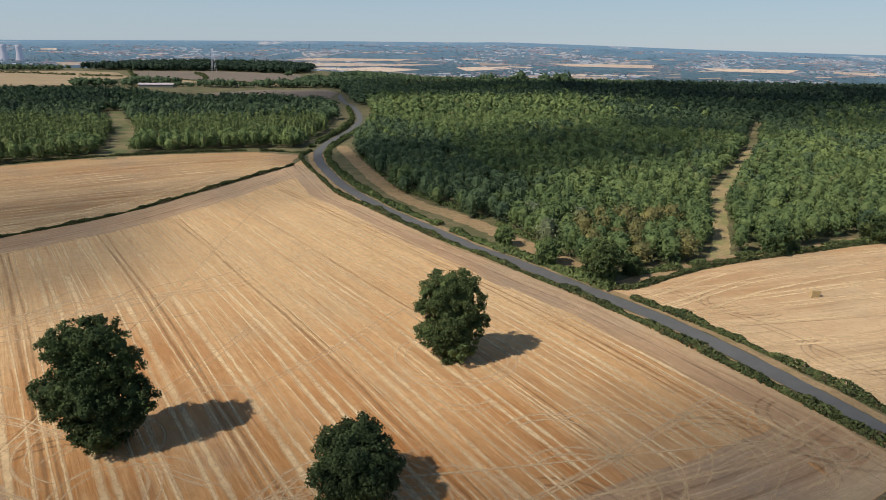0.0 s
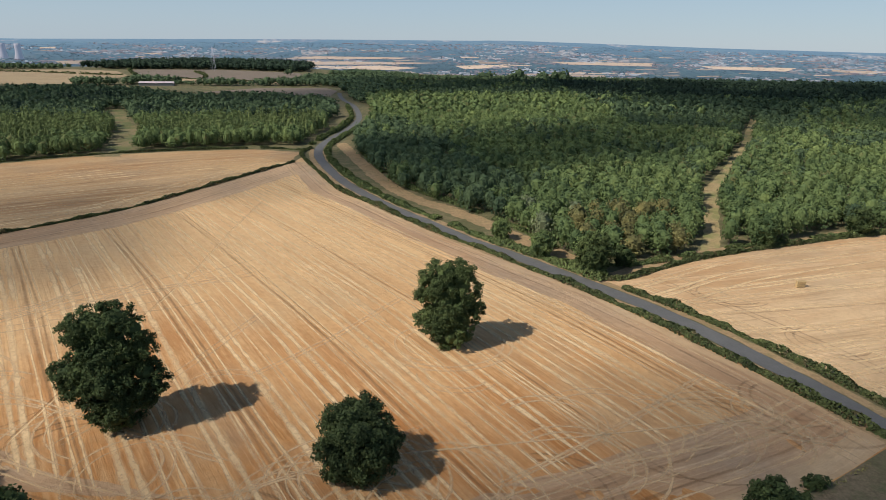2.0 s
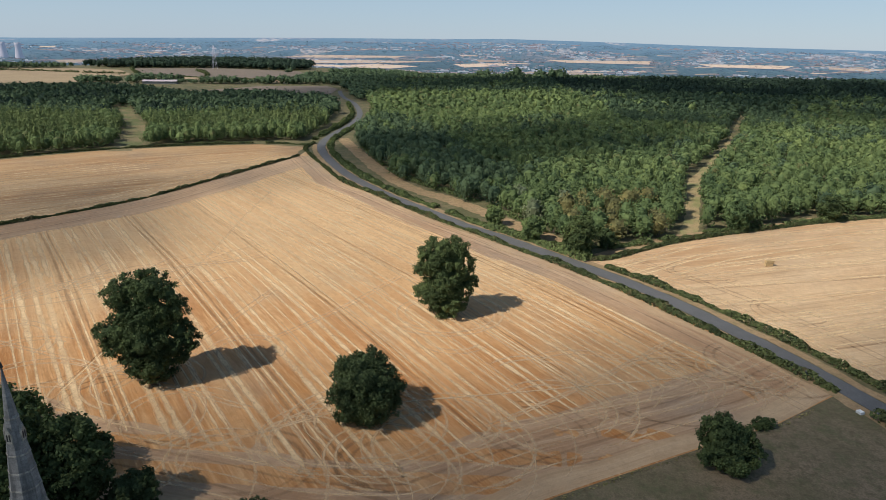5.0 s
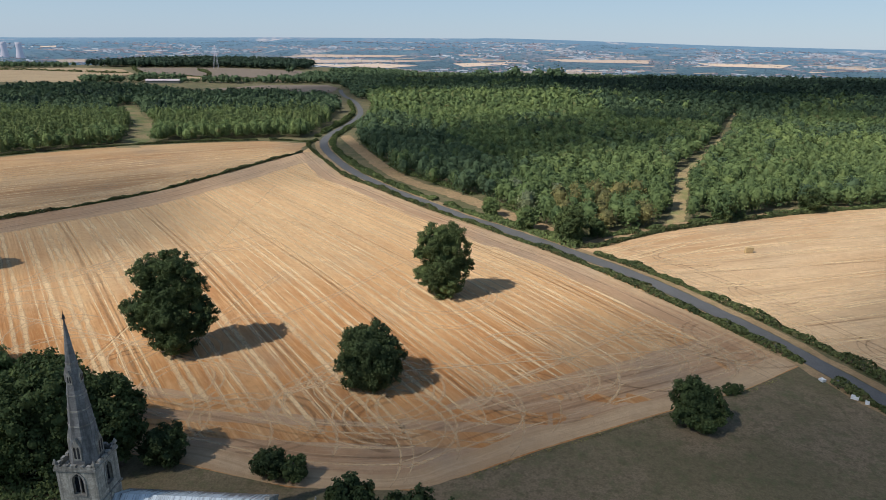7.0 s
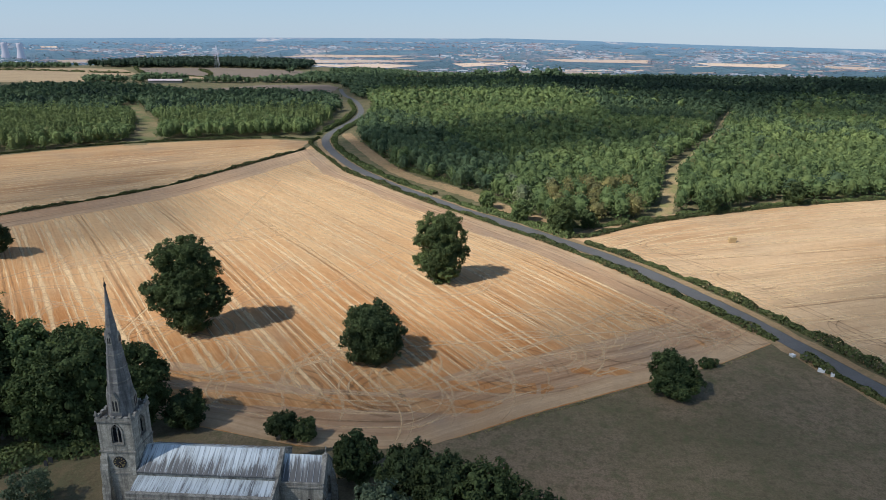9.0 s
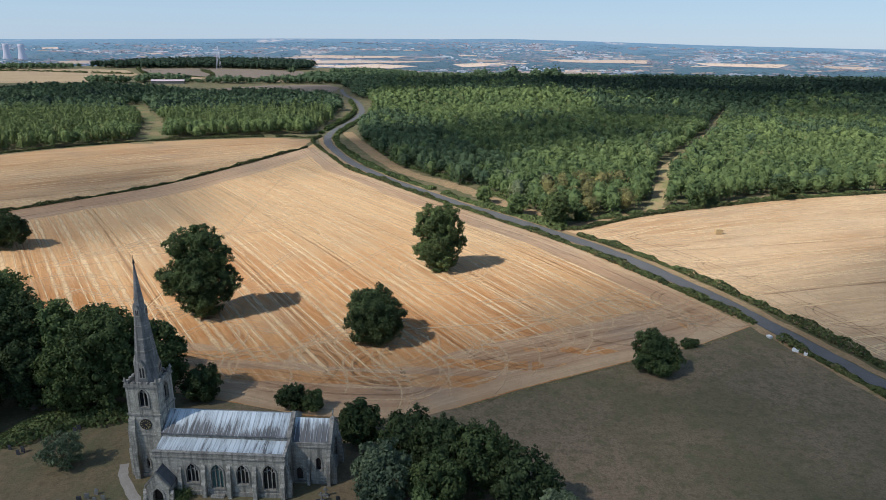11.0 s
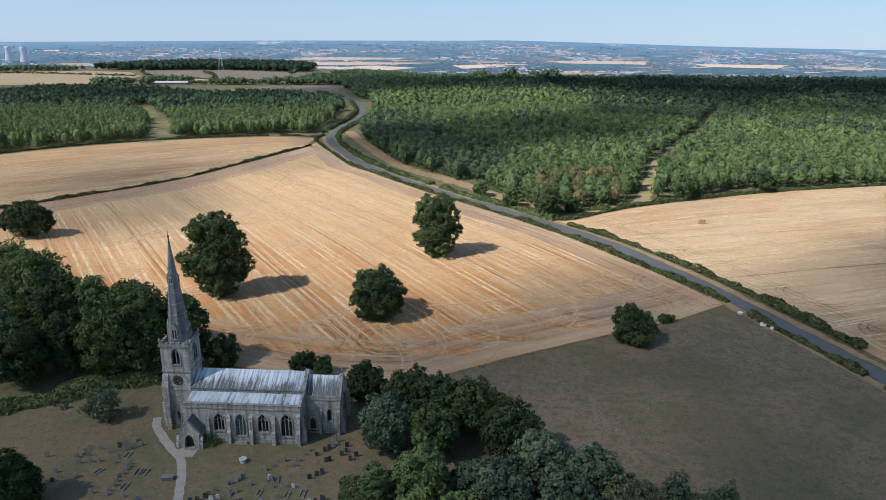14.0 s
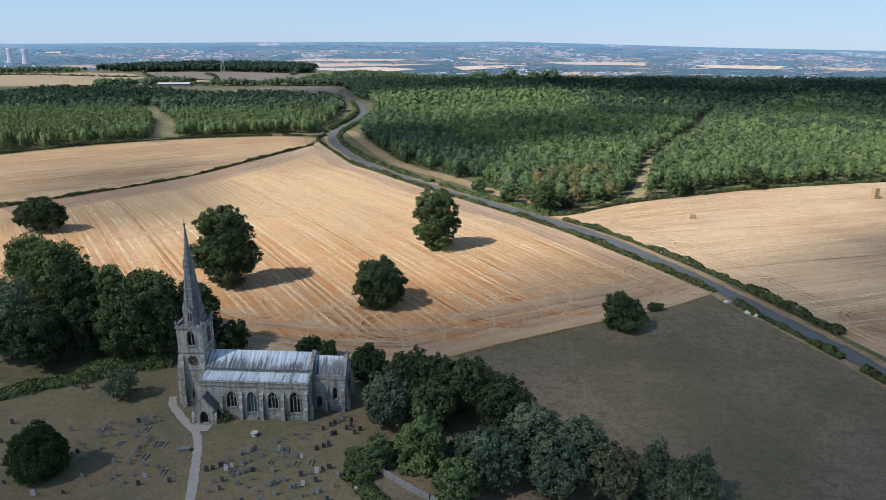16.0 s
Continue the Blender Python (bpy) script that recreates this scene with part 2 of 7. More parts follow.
def stubble_material(name, turn, base, pale, red, grey, swath=6.0, bleach=(0, 1, 0), along=False, bare=(0.42, 0.62)):
    """Cut stubble: faint drill rows, straw lines, red-brown bare soil, grey weed patches and grain.
    along: the rows follow the strip's own length, kept in its UV map."""
    mat, nt, bsdf = node_material(name)
    v = mapped(nt)
    if along:
        uv = nt.nodes.new("ShaderNodeUVMap")

        def rows(scale):
            mp = nt.nodes.new("ShaderNodeMapping")
            mp.inputs["Scale"].default_value = scale
            nt.links.new(uv.outputs[0], mp.inputs["Vector"])
            return mp.outputs[0]
    else:
        def rows(scale):
            return turned(nt, -turn, scale)
    lines, loose, streak = rows((1.0, 0.006, 1.0)), rows((1.0, 0.09, 1.0)), rows((1.0, 0.025, 1.0))
    patch, patch2 = noise_out(nt, rows((1, 0.45, 1)), 0.022, 5, 0.62), noise_out(nt, v, 0.026, 6, 0.62)
    wear = noise_out(nt, rows((1, 0.3, 1)), 0.09, 5, 0.65)
    broad = noise_out(nt, lines, 1.0 / swath, 1, 0.5)
    thick, thin, dark = noise_out(nt, lines, 0.62, 2, 0.6), noise_out(nt, lines, 2.3, 2), noise_out(nt, streak, 1.1, 3, 0.6)
    tuft = noise_out(nt, loose, 1.6, 4, 0.7)
    grain, fleck = noise_out(nt, v, 0.7, 6, 0.75), noise_out(nt, v, 3.6, 5, 0.8)
    c = mix(nt, gray(nt, patch, bare[0], bare[1]), base, red)
    c = mix(nt, gray(nt, patch2, 0.48, 0.66, 0, 0.85), c, grey)
    if bleach[2]:
        sep = nt.nodes.new("ShaderNodeSeparateXYZ")
        nt.links.new(v, sep.inputs[0])
        dry = gray(nt, math_node(nt, "ADD", sep.outputs[1], math_node(nt, "MULTIPLY", patch2, 80.0)), bleach[0] + 40, bleach[1] + 40, 0, bleach[2])
        c = mix(nt, dry, c, tuple(0.82 * k + 0.02 for k in pale))
    c = mix(nt, gray(nt, wear, 0.48, 0.72, 0, 0.34), c, pale)
    c = mix(nt, gray(nt, broad, 0.44, 0.66, 0, 0.24), c, pale)
    c = mix(nt, gray(nt, thick, 0.55, 0.68, 0, 0.3), c, pale)
    c = mix(nt, gray(nt, thin, 0.55, 0.68, 0, 0.26), c, pale)
    c = mix(nt, gray(nt, dark, 0.44, 0.30, 0, 0.4), c, tuple(0.6 * k for k in red))
    c = mix(nt, gray(nt, tuft, 0.52, 0.74, 0, 0.3), c, pale)
    c = mix(nt, gray(nt, grain, 0.44, 0.66, 0, 0.42), c, tuple(0.66 * k for k in base))
    c = mix(nt, gray(nt, fleck, 0.56, 0.78, 0, 0.32), c, pale)
    nt.links.new(c, bsdf.inputs["Base Color"])
    bsdf.inputs["Roughness"].default_value = 0.9
    bsdf.inputs["Specular IOR Level"].default_value = 0.15
    bump(nt, bsdf, math_node(nt, "ADD", math_node(nt, "ADD", thin, grain), fleck), 0.9, 0.14)
    return mat


def track_material(name, col, cover, fine=1.1):
    """Straw or flattened stubble along a wheel track, broken up so that the ground shows through."""
    mat, nt, bsdf = node_material(name)
    v = mapped(nt)
    n, n2 = noise_out(nt, v, fine, 6, 0.8), noise_out(nt, v, 0.06, 4, 0.65)
    nt.links.new(mix(nt, noise_out(nt, v, 2.5, 3), col, tuple(0.78 * k for k in col)), bsdf.inputs["Base Color"])
    bsdf.inputs["Roughness"].default_value = 0.95
    bsdf.inputs["Specular IOR Level"].default_value = 0.1
    uv = nt.nodes.new("ShaderNodeUVMap")
    sep = nt.nodes.new("ShaderNodeSeparateXYZ")
    nt.links.new(uv.outputs[0], sep.inputs[0])
    worn = gray(nt, math_node(nt, "ABSOLUTE", sep.outputs[0]), 1.0, 0.35, 0.0, 1.0)
    a = math_node(nt, "MULTIPLY", gray(nt, n, 0.12, 0.55), gray(nt, n2, 0.34, 0.6, 0.4, 1.0))
    nt.links.new(math_node(nt, "MULTIPLY", math_node(nt, "MULTIPLY", a, worn), cover), bsdf.inputs["Alpha"])
    return mat


def grass_material(name, a, b, c3, scale=0.05):
    mat, nt, bsdf = node_material(name)
    v = mapped(nt)
    n1, n2, n3 = noise_out(nt, v, scale, 5, 0.6), noise_out(nt, v, 0.35, 5, 0.7), noise_out(nt, v, 2.6, 5, 0.75)
    c = mix(nt, gray(nt, n1, 0.42, 0.58), a, b)
    c = mix(nt, gray(nt, n2, 0.48, 0.68, 0, 0.75), c, c3)
    n4 = noise_out(nt, v, 0.9, 4, 0.7)
    c = mix(nt, gray(nt, n4, 0.50, 0.66, 0, 0.65), c, tuple(0.55 * k for k in a))
    c = mix(nt, gray(nt, n3, 0.35, 0.65, 0.6, 0), c, tuple(0.5 * k for k in a))
    nt.links.new(c, bsdf.inputs["Base Color"])
    bsdf.inputs["Roughness"].default_value = 0.92
    bsdf.inputs["Specular IOR Level"].default_value = 0.15
    bump(nt, bsdf, math_node(nt, "ADD", n3, n2), 0.7, 0.15)
    return mat


def stone_material(name, a, b, dark, course=0.32):
    """Coursed stone, weathered, with dark stains running down."""
    mat, nt, bsdf = node_material(name)
    tc = nt.nodes.new("ShaderNodeTexCoord")
    sep = nt.nodes.new("ShaderNodeSeparateXYZ")
    nt.links.new(tc.outputs["Object"], sep.inputs[0])
    comb = nt.nodes.new("ShaderNodeCombineXYZ")
    nt.links.new(math_node(nt, "ADD", sep.outputs[0], sep.outputs[1]), comb.inputs[0])
    nt.links.new(sep.outputs[2], comb.inputs[1])
    br = add_node(nt, "ShaderNodeTexBrick", Scale=1.0)
    br.inputs["Color1"].default_value = (0, 0, 0, 1)
    br.inputs["Color2"].default_value = (1, 1, 1, 1)
    br.inputs["Mortar"].default_value = (0.2, 0.2, 0.2, 1)
    br.inputs["Mortar Size"].default_value = 0.018
    br.inputs["Brick Width"].default_value = 0.75
    br.inputs["Row Height"].default_value = course
    nt.links.new(comb.outputs[0], br.inputs["Vector"])
    v = tc.outputs["Object"]
    n1, n2 = noise_out(nt, v, 0.45, 5, 0.65), noise_out(nt, v, 5.0, 4, 0.7)
    st = nt.nodes.new("ShaderNodeMapping")
    st.inputs["Scale"].default_value = (1.6, 1.6, 0.16)
    nt.links.new(v, st.inputs["Vector"])
    run = noise_out(nt, st.outputs[0], 1.0, 4, 0.6)
    c = mix(nt, gray(nt, n1, 0.35, 0.65), a, b)
    c = mix(nt, 0.22, c, br.outputs["Color"], "OVERLAY")
    c = mix(nt, gray(nt, run, 0.47, 0.66, 0, 0.75), c, dark)
    c = mix(nt, gray(nt, n2, 0.42, 0.68, 0, 0.5), c, dark)
    nt.links.new(c, bsdf.inputs["Base Color"])
    bsdf.inputs["Roughness"].default_value = 0.9
    bsdf.inputs["Specular IOR Level"].default_value = 0.2
    bump(nt, bsdf, math_node(nt, "ADD", n2, math_node(nt, "MULTIPLY", br.outputs["Fac"], -1.0)), 0.5, 0.03)
    return mat


def lead_material(name, low, high, worn):
    """Old lead sheet, pale, with dark streaks that widen down the slope from high to low."""
    mat, nt, bsdf = node_material(name)
    tc = nt.nodes.new("ShaderNodeTexCoord")
    st = nt.nodes.new("ShaderNodeMapping")
    st.inputs["Scale"].default_value = (2.6, 0.2, 0.2)
    nt.links.new(tc.outputs["Object"], st.inputs["Vector"])
    run = noise_out(nt, st.outputs[0], 1.0, 5, 0.7)
    big = noise_out(nt, tc.outputs["Object"], 0.25, 3)
    sep = nt.nodes.new("ShaderNodeSeparateXYZ")
    nt.links.new(tc.outputs["Object"], sep.inputs[0])
    slope = gray(nt, sep.outputs[2], low, high, -worn, 0.06)
    reach = math_node(nt, "ADD", math_node(nt, "ADD", run, slope), math_node(nt, "MULTIPLY", math_node(nt, "SUBTRACT", big, 0.5), 0.35))
    c = ramp(nt, reach, [(0.28, (0.088, 0.088, 0.086)), (0.39, (0.155, 0.152, 0.148)), (0.45, (0.36, 0.385, 0.385)), (0.56, (0.55, 0.595, 0.60)), (0.72, (0.66, 0.70, 0.70))])
    nt.links.new(c, bsdf.inputs["Base Color"])
    bsdf.inputs["Roughness"].default_value = 0.5
    bsdf.inputs["Metallic"].default_value = 0.15
    bump(nt, bsdf, run, 0.2, 0.02)
    return mat


def distance_material(name, green, tan, near_haze, far_haze, scale):
    """The far plain: a patchwork of fields and woods; emission imitates haze, stronger with distance."""
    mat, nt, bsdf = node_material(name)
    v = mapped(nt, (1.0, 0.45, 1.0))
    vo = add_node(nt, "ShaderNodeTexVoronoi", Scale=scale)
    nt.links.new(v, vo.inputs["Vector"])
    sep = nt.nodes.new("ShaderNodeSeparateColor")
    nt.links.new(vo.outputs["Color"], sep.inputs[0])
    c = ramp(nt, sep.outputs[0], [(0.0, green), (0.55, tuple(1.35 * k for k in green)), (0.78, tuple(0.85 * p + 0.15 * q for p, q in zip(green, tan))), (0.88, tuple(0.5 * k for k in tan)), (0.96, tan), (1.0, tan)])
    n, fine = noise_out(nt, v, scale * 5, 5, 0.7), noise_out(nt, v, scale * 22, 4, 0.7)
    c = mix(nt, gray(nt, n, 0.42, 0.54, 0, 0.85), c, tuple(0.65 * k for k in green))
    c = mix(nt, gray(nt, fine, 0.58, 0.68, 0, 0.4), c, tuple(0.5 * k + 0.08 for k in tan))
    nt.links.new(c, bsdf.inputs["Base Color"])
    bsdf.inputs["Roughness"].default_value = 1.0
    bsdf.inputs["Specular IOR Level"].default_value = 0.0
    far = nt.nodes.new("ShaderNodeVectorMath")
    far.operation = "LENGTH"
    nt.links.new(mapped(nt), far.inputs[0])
    # blue glow painted over the fields as haze, growing with distance
    nt.links.new(mix(nt, gray(nt, far.outputs["Value"], 2600, 4750), near_haze, far_haze), bsdf.inputs["Emission Color"])
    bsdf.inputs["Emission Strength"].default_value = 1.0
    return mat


# Colour for far things, with haze imitated by a constant blue emission.
def far_hazed_colour(name, col, air, glow):
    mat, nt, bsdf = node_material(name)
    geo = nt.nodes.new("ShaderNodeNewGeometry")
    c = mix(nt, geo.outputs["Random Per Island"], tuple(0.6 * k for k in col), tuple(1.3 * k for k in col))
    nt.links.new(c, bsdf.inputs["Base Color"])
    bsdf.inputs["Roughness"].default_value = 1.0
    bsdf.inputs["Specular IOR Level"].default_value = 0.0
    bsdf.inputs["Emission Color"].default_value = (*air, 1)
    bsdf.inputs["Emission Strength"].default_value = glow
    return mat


SOIL = (0.415, 0.200, 0.070), (0.66, 0.445, 0.225), (0.33, 0.135, 0.040), (0.225, 0.145, 0.088)
M_STUBBLE = stubble_material("stubble", ROW_TURN, *SOIL, 6.0, (50, 140, 0.74), False, (0.38, 0.58))
M_HEADLAND = stubble_material("headland_stubble", 0, (0.345, 0.212, 0.116), (0.56, 0.405, 0.255), (0.285, 0.155, 0.078), (0.205, 0.145, 0.100), 5.0, (100, 220, 0.35), True)
M_FIELDSIDE = stubble_material("field_border", 0, (0.42, 0.285, 0.162), (0.54, 0.395, 0.245), (0.35, 0.215, 0.112), (0.28, 0.20, 0.13), 3.0, (0, 1, 0), True)
M_STUBBLE_FAR = stubble_material("stubble_left", radians(-55), (0.355, 0.222, 0.108), (0.50, 0.35, 0.195), (0.275, 0.15, 0.068), (0.225, 0.155, 0.095), 9.0)
M_STUBBLE_RIGHT = stubble_material("stubble_right", radians(-72), (0.45, 0.297, 0.16), (0.67, 0.485, 0.288), (0.38, 0.215, 0.10), (0.31, 0.22, 0.135), 7.0, (0, 1, 0), False, (0.46, 0.60))
M_STRAW = track_material("straw_trail", (0.74, 0.53, 0.295), 0.85)
M_WISP = track_material("thin_straw_trail", (0.66, 0.46, 0.26), 0.68, 1.4)
M_RUT = track_material("wheel_rut", (0.24, 0.14, 0.072), 0.42)
M_PASTURE = grass_material("dry_pasture", (0.155, 0.125, 0.070), (0.24, 0.172, 0.112), (0.078, 0.096, 0.038), 0.024)
M_YARD = grass_material("churchyard_grass", (0.20, 0.15, 0.083), (0.14, 0.133, 0.068), (0.26, 0.18, 0.105), 0.07)
M_GROUND = grass_material("rough_ground", (0.115, 0.108, 0.05), (0.20, 0.16, 0.085), (0.065, 0.078, 0.032), 0.12)
M_DRYVERGE = grass_material("dry_verge", (0.32, 0.215, 0.115), (0.38, 0.26, 0.14), (0.17, 0.155, 0.065), 0.12)
M_RIDE = grass_material("ride_grass", (0.36, 0.27, 0.135), (0.20, 0.22, 0.08), (0.40, 0.29, 0.155), 0.1)
M_GLADE = grass_material("glade_grass", (0.125, 0.135, 0.055), (0.26, 0.19, 0.105), (0.10, 0.115, 0.042), 0.05)
M_FARFIELD = grass_material("far_field", (0.357, 0.264, 0.153), (0.306, 0.221, 0.128), (0.383, 0.297, 0.187), 0.02)
M_FARFIELD_B = grass_material("far_field_brown", (0.20, 0.155, 0.12), (0.17, 0.14, 0.105), (0.23, 0.18, 0.13), 0.02)
M_ROAD = plain_material("asphalt", (0.098, 0.096, 0.093), (0.122, 0.119, 0.115), 0.35, 0.85, 0.2, 0.01)
M_GRAVEL = plain_material("gravel_path", (0.31, 0.27, 0.22), (0.38, 0.335, 0.28), 1.2, 0.95, 0.5, 0.03)
M_STONE = stone_material("church_stone", (0.45, 0.415, 0.34), (0.345, 0.32, 0.265), (0.095, 0.088, 0.076))
M_DRESSED = stone_material("dressed_stone", (0.37, 0.345, 0.29), (0.28, 0.26, 0.22), (0.085, 0.078, 0.068), 0.5)
M_SPIRE = stone_material("spire_stone", (0.255, 0.245, 0.228), (0.19, 0.184, 0.172), (0.075, 0.074, 0.07), 0.4)
M_LEAD = lead_material("lead_sheet", 6.5, 7.1, 0.07)
M_LEAD_OLD = lead_material("stained_lead_sheet", 7.7, 9.5, 0.27)
M_LEADROLL = plain_material("lead_roll", (0.40, 0.41, 0.42), (0.54, 0.55, 0.55), 0.8, 0.55)
M_SLATE = plain_material("porch_slate", (0.10, 0.10, 0.105), (0.16, 0.155, 0.15), 1.5, 0.7, 0.5, 0.03)
M_BARK = plain_material("bark", (0.10, 0.08, 0.06), (0.16, 0.135, 0.105), 2.0, 0.95, 0.6, 0.05)
M_BIRCH = plain_material("birch_bark", (0.55, 0.53, 0.48), (0.32, 0.30, 0.27), 2.0, 0.9, 0.3, 0.03)
M_DARKWOOD = plain_material("dark_oak_door", (0.035, 0.026, 0.02), (0.06, 0.045, 0.034), 4.0, 0.6)
M_GREENDOOR = plain_material("green_blind", (0.06, 0.11, 0.10), (0.08, 0.14, 0.125), 3.0, 0.6)
M_IRON = plain_material("black_iron", (0.02, 0.02, 0.022), (0.04, 0.04, 0.042), 5.0, 0.5)
M_GILT = plain_material("gilt", (0.36, 0.28, 0.12), (0.28, 0.21, 0.09), 6.0, 0.35)
M_SLATEGRAVE = plain_material("slate_headstone", (0.035, 0.036, 0.04), (0.06, 0.06, 0.062), 3.0, 0.6)
M_GREYGRAVE = plain_material("weathered_headstone", (0.15, 0.15, 0.135), (0.22, 0.215, 0.19), 3.0, 0.9)
M_PALEGRAVE = plain_material("white_headstone", (0.48, 0.47, 0.44), (0.38, 0.38, 0.355), 3.0, 0.7)
M_STRAWBALE = plain_material("baled_straw", (0.50, 0.36, 0.18), (0.40, 0.27, 0.13), 3.0, 0.95, 0.8, 0.08)
M_WHITE = plain_material("white_sheet_metal", (0.72, 0.72, 0.70), (0.58, 0.58, 0.57), 2.0, 0.6)
M_TARP = plain_material("blue_tarpaulin", (0.03, 0.05, 0.42), (0.05, 0.08, 0.5), 2.0, 0.5)
M_CONCRETE = plain_material("tower_concrete", (0.40, 0.34, 0.35), (0.46, 0.39, 0.40), 0.02, 0.9)

glass, gnt, gb = node_material("leaded_glass")
gb.inputs["Base Color"].default_value = (0.012, 0.014, 0.018, 1)
gb.inputs["Roughness"].default_value = 0.107
bump(gnt, gb, noise_out(gnt, mapped(gnt), 6.0, 2), 0.3, 0.01)
M_GLASS = glass

F_OAK = foliage_material("oak_leaves", (0.035, 0.047, 0.019), (0.07, 0.094, 0.039), (0.119, 0.16, 0.066))
F_DARK = foliage_material("dark_leaves", (0.028, 0.038, 0.017), (0.056, 0.076, 0.034), (0.095, 0.129, 0.058))
F_GROVE = foliage_material("grove_leaves", (0.039, 0.052, 0.02), (0.078, 0.104, 0.04), (0.133, 0.177, 0.068), 0.12)
F_YEW = foliage_material("yew_leaves", (0.018, 0.032, 0.013), (0.034, 0.056, 0.020), (0.060, 0.086, 0.03))
F_LIGHT = foliage_material("light_leaves", (0.081, 0.106, 0.042), (0.135, 0.176, 0.07), (0.203, 0.264, 0.105), 0.10, None, 0.72)
F_WOOD = foliage_material("wood_leaves", (0.071, 0.096, 0.04), (0.118, 0.16, 0.066), (0.177, 0.24, 0.099), 0.10, (0.19, 0.165, 0.07), 0.72)
F_WOODB = foliage_material("wood_leaves_dark", (0.044, 0.065, 0.036), (0.074, 0.108, 0.06), (0.111, 0.162, 0.09), 0.10, None, 0.72)
F_PINE = foliage_material("conifer_needles", (0.018, 0.029, 0.02), (0.032, 0.052, 0.036), (0.05, 0.081, 0.056), 0.08, None, 0.72)
F_LARCH = foliage_material("young_larch", (0.078, 0.099, 0.042), (0.12, 0.152, 0.064), (0.168, 0.213, 0.09), 0.09, None, 0.72)
F_BIRCH = foliage_material("birch_leaves", (0.075, 0.085, 0.05), (0.15, 0.17, 0.1), (0.255, 0.289, 0.17))
F_ASH = foliage_material("ash_leaves", (0.064, 0.079, 0.048), (0.128, 0.158, 0.096), (0.205, 0.253, 0.154))
F_RUSTASH = foliage_material("tired_ash_leaves", (0.087, 0.083, 0.046), (0.175, 0.165, 0.092), (0.28, 0.264, 0.147))
F_RUST = foliage_material("rusty_leaves", (0.105, 0.094, 0.04), (0.19, 0.17, 0.072), (0.304, 0.272, 0.115))
F_HEDGE = foliage_material("hedge_leaves", (0.039, 0.047, 0.02), (0.078, 0.094, 0.04), (0.133, 0.16, 0.068), 0.25, (0.15, 0.11, 0.062))
F_SCRUB = foliage_material("scrub_leaves", (0.052, 0.066, 0.027), (0.105, 0.132, 0.054), (0.168, 0.211, 0.086), 0.3)

# blue emission that stands in for haze on everything far off
HAZE_GLOW = (0.34, 0.50, 0.76)
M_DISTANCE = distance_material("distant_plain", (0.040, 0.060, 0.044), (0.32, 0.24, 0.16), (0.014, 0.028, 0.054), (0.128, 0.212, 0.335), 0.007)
M_FARTREE = far_hazed_colour("distant_trees", (0.030, 0.048, 0.036), HAZE_GLOW, 0.075)
M_FARTAN = far_hazed_colour("distant_stubble", (0.39, 0.285, 0.19), HAZE_GLOW, 0.12)
M_FARWHITE = far_hazed_colour("distant_buildings", (0.28, 0.28, 0.28), HAZE_GLOW, 0.16)
M_FARBRICK = far_hazed_colour("distant_roofs", (0.20, 0.15, 0.14), HAZE_GLOW, 0.13)
M_FARCONCRETE = far_hazed_colour("distant_concrete", (0.46, 0.40, 0.40), HAZE_GLOW, 0.22)


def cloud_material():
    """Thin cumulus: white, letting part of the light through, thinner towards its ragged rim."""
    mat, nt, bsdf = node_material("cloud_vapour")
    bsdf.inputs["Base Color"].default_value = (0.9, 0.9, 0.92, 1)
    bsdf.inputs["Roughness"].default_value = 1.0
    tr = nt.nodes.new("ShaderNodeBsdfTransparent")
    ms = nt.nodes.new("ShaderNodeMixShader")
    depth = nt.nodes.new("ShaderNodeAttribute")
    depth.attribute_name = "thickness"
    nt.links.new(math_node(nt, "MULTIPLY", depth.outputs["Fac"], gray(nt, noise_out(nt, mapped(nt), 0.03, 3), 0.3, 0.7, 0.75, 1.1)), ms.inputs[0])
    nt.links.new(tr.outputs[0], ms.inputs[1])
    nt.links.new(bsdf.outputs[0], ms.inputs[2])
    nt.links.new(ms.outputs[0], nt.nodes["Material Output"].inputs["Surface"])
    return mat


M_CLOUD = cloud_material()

# ---- the land ----
def axis_steps(lo, a, b, hi, fine):
    mid = list(np.arange(a, b + 0.1, fine))
    out, s, v = [], fine, a
    while v > lo:
        s *= 1.22
        v -= s
        out.append(max(v, lo))
    back, s, v = [], fine, mid[-1]
    while v < hi:
        s *= 1.22
        v += s
        back.append(min(v, hi))
    return np.array(out[::-1] + mid + back)


gx, gy = axis_steps(-4700, -280, 330, 4700, 7.0), axis_steps(-4600, -90, 520, 4850, 7.0)
gy = np.unique(np.concatenate([gy[gy < 2600], np.arange(2600, 4851, 75.0)]))
GX, GY = np.meshgrid(gx, gy)
gverts = np.column_stack([GX.ravel(), GY.ravel(), height(GX, GY).ravel()])
nx = len(gx)
gfaces = [(j * nx + i, j * nx + i + 1, (j + 1) * nx + i + 1, (j + 1) * nx + i) for j in range(len(gy) - 1) for i in range(nx - 1)]
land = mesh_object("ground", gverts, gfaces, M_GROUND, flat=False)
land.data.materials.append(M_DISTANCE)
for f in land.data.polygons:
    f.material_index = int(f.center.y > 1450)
tagged(land, "rough grassy ground reaching to the horizon", "ground", kind="structure")

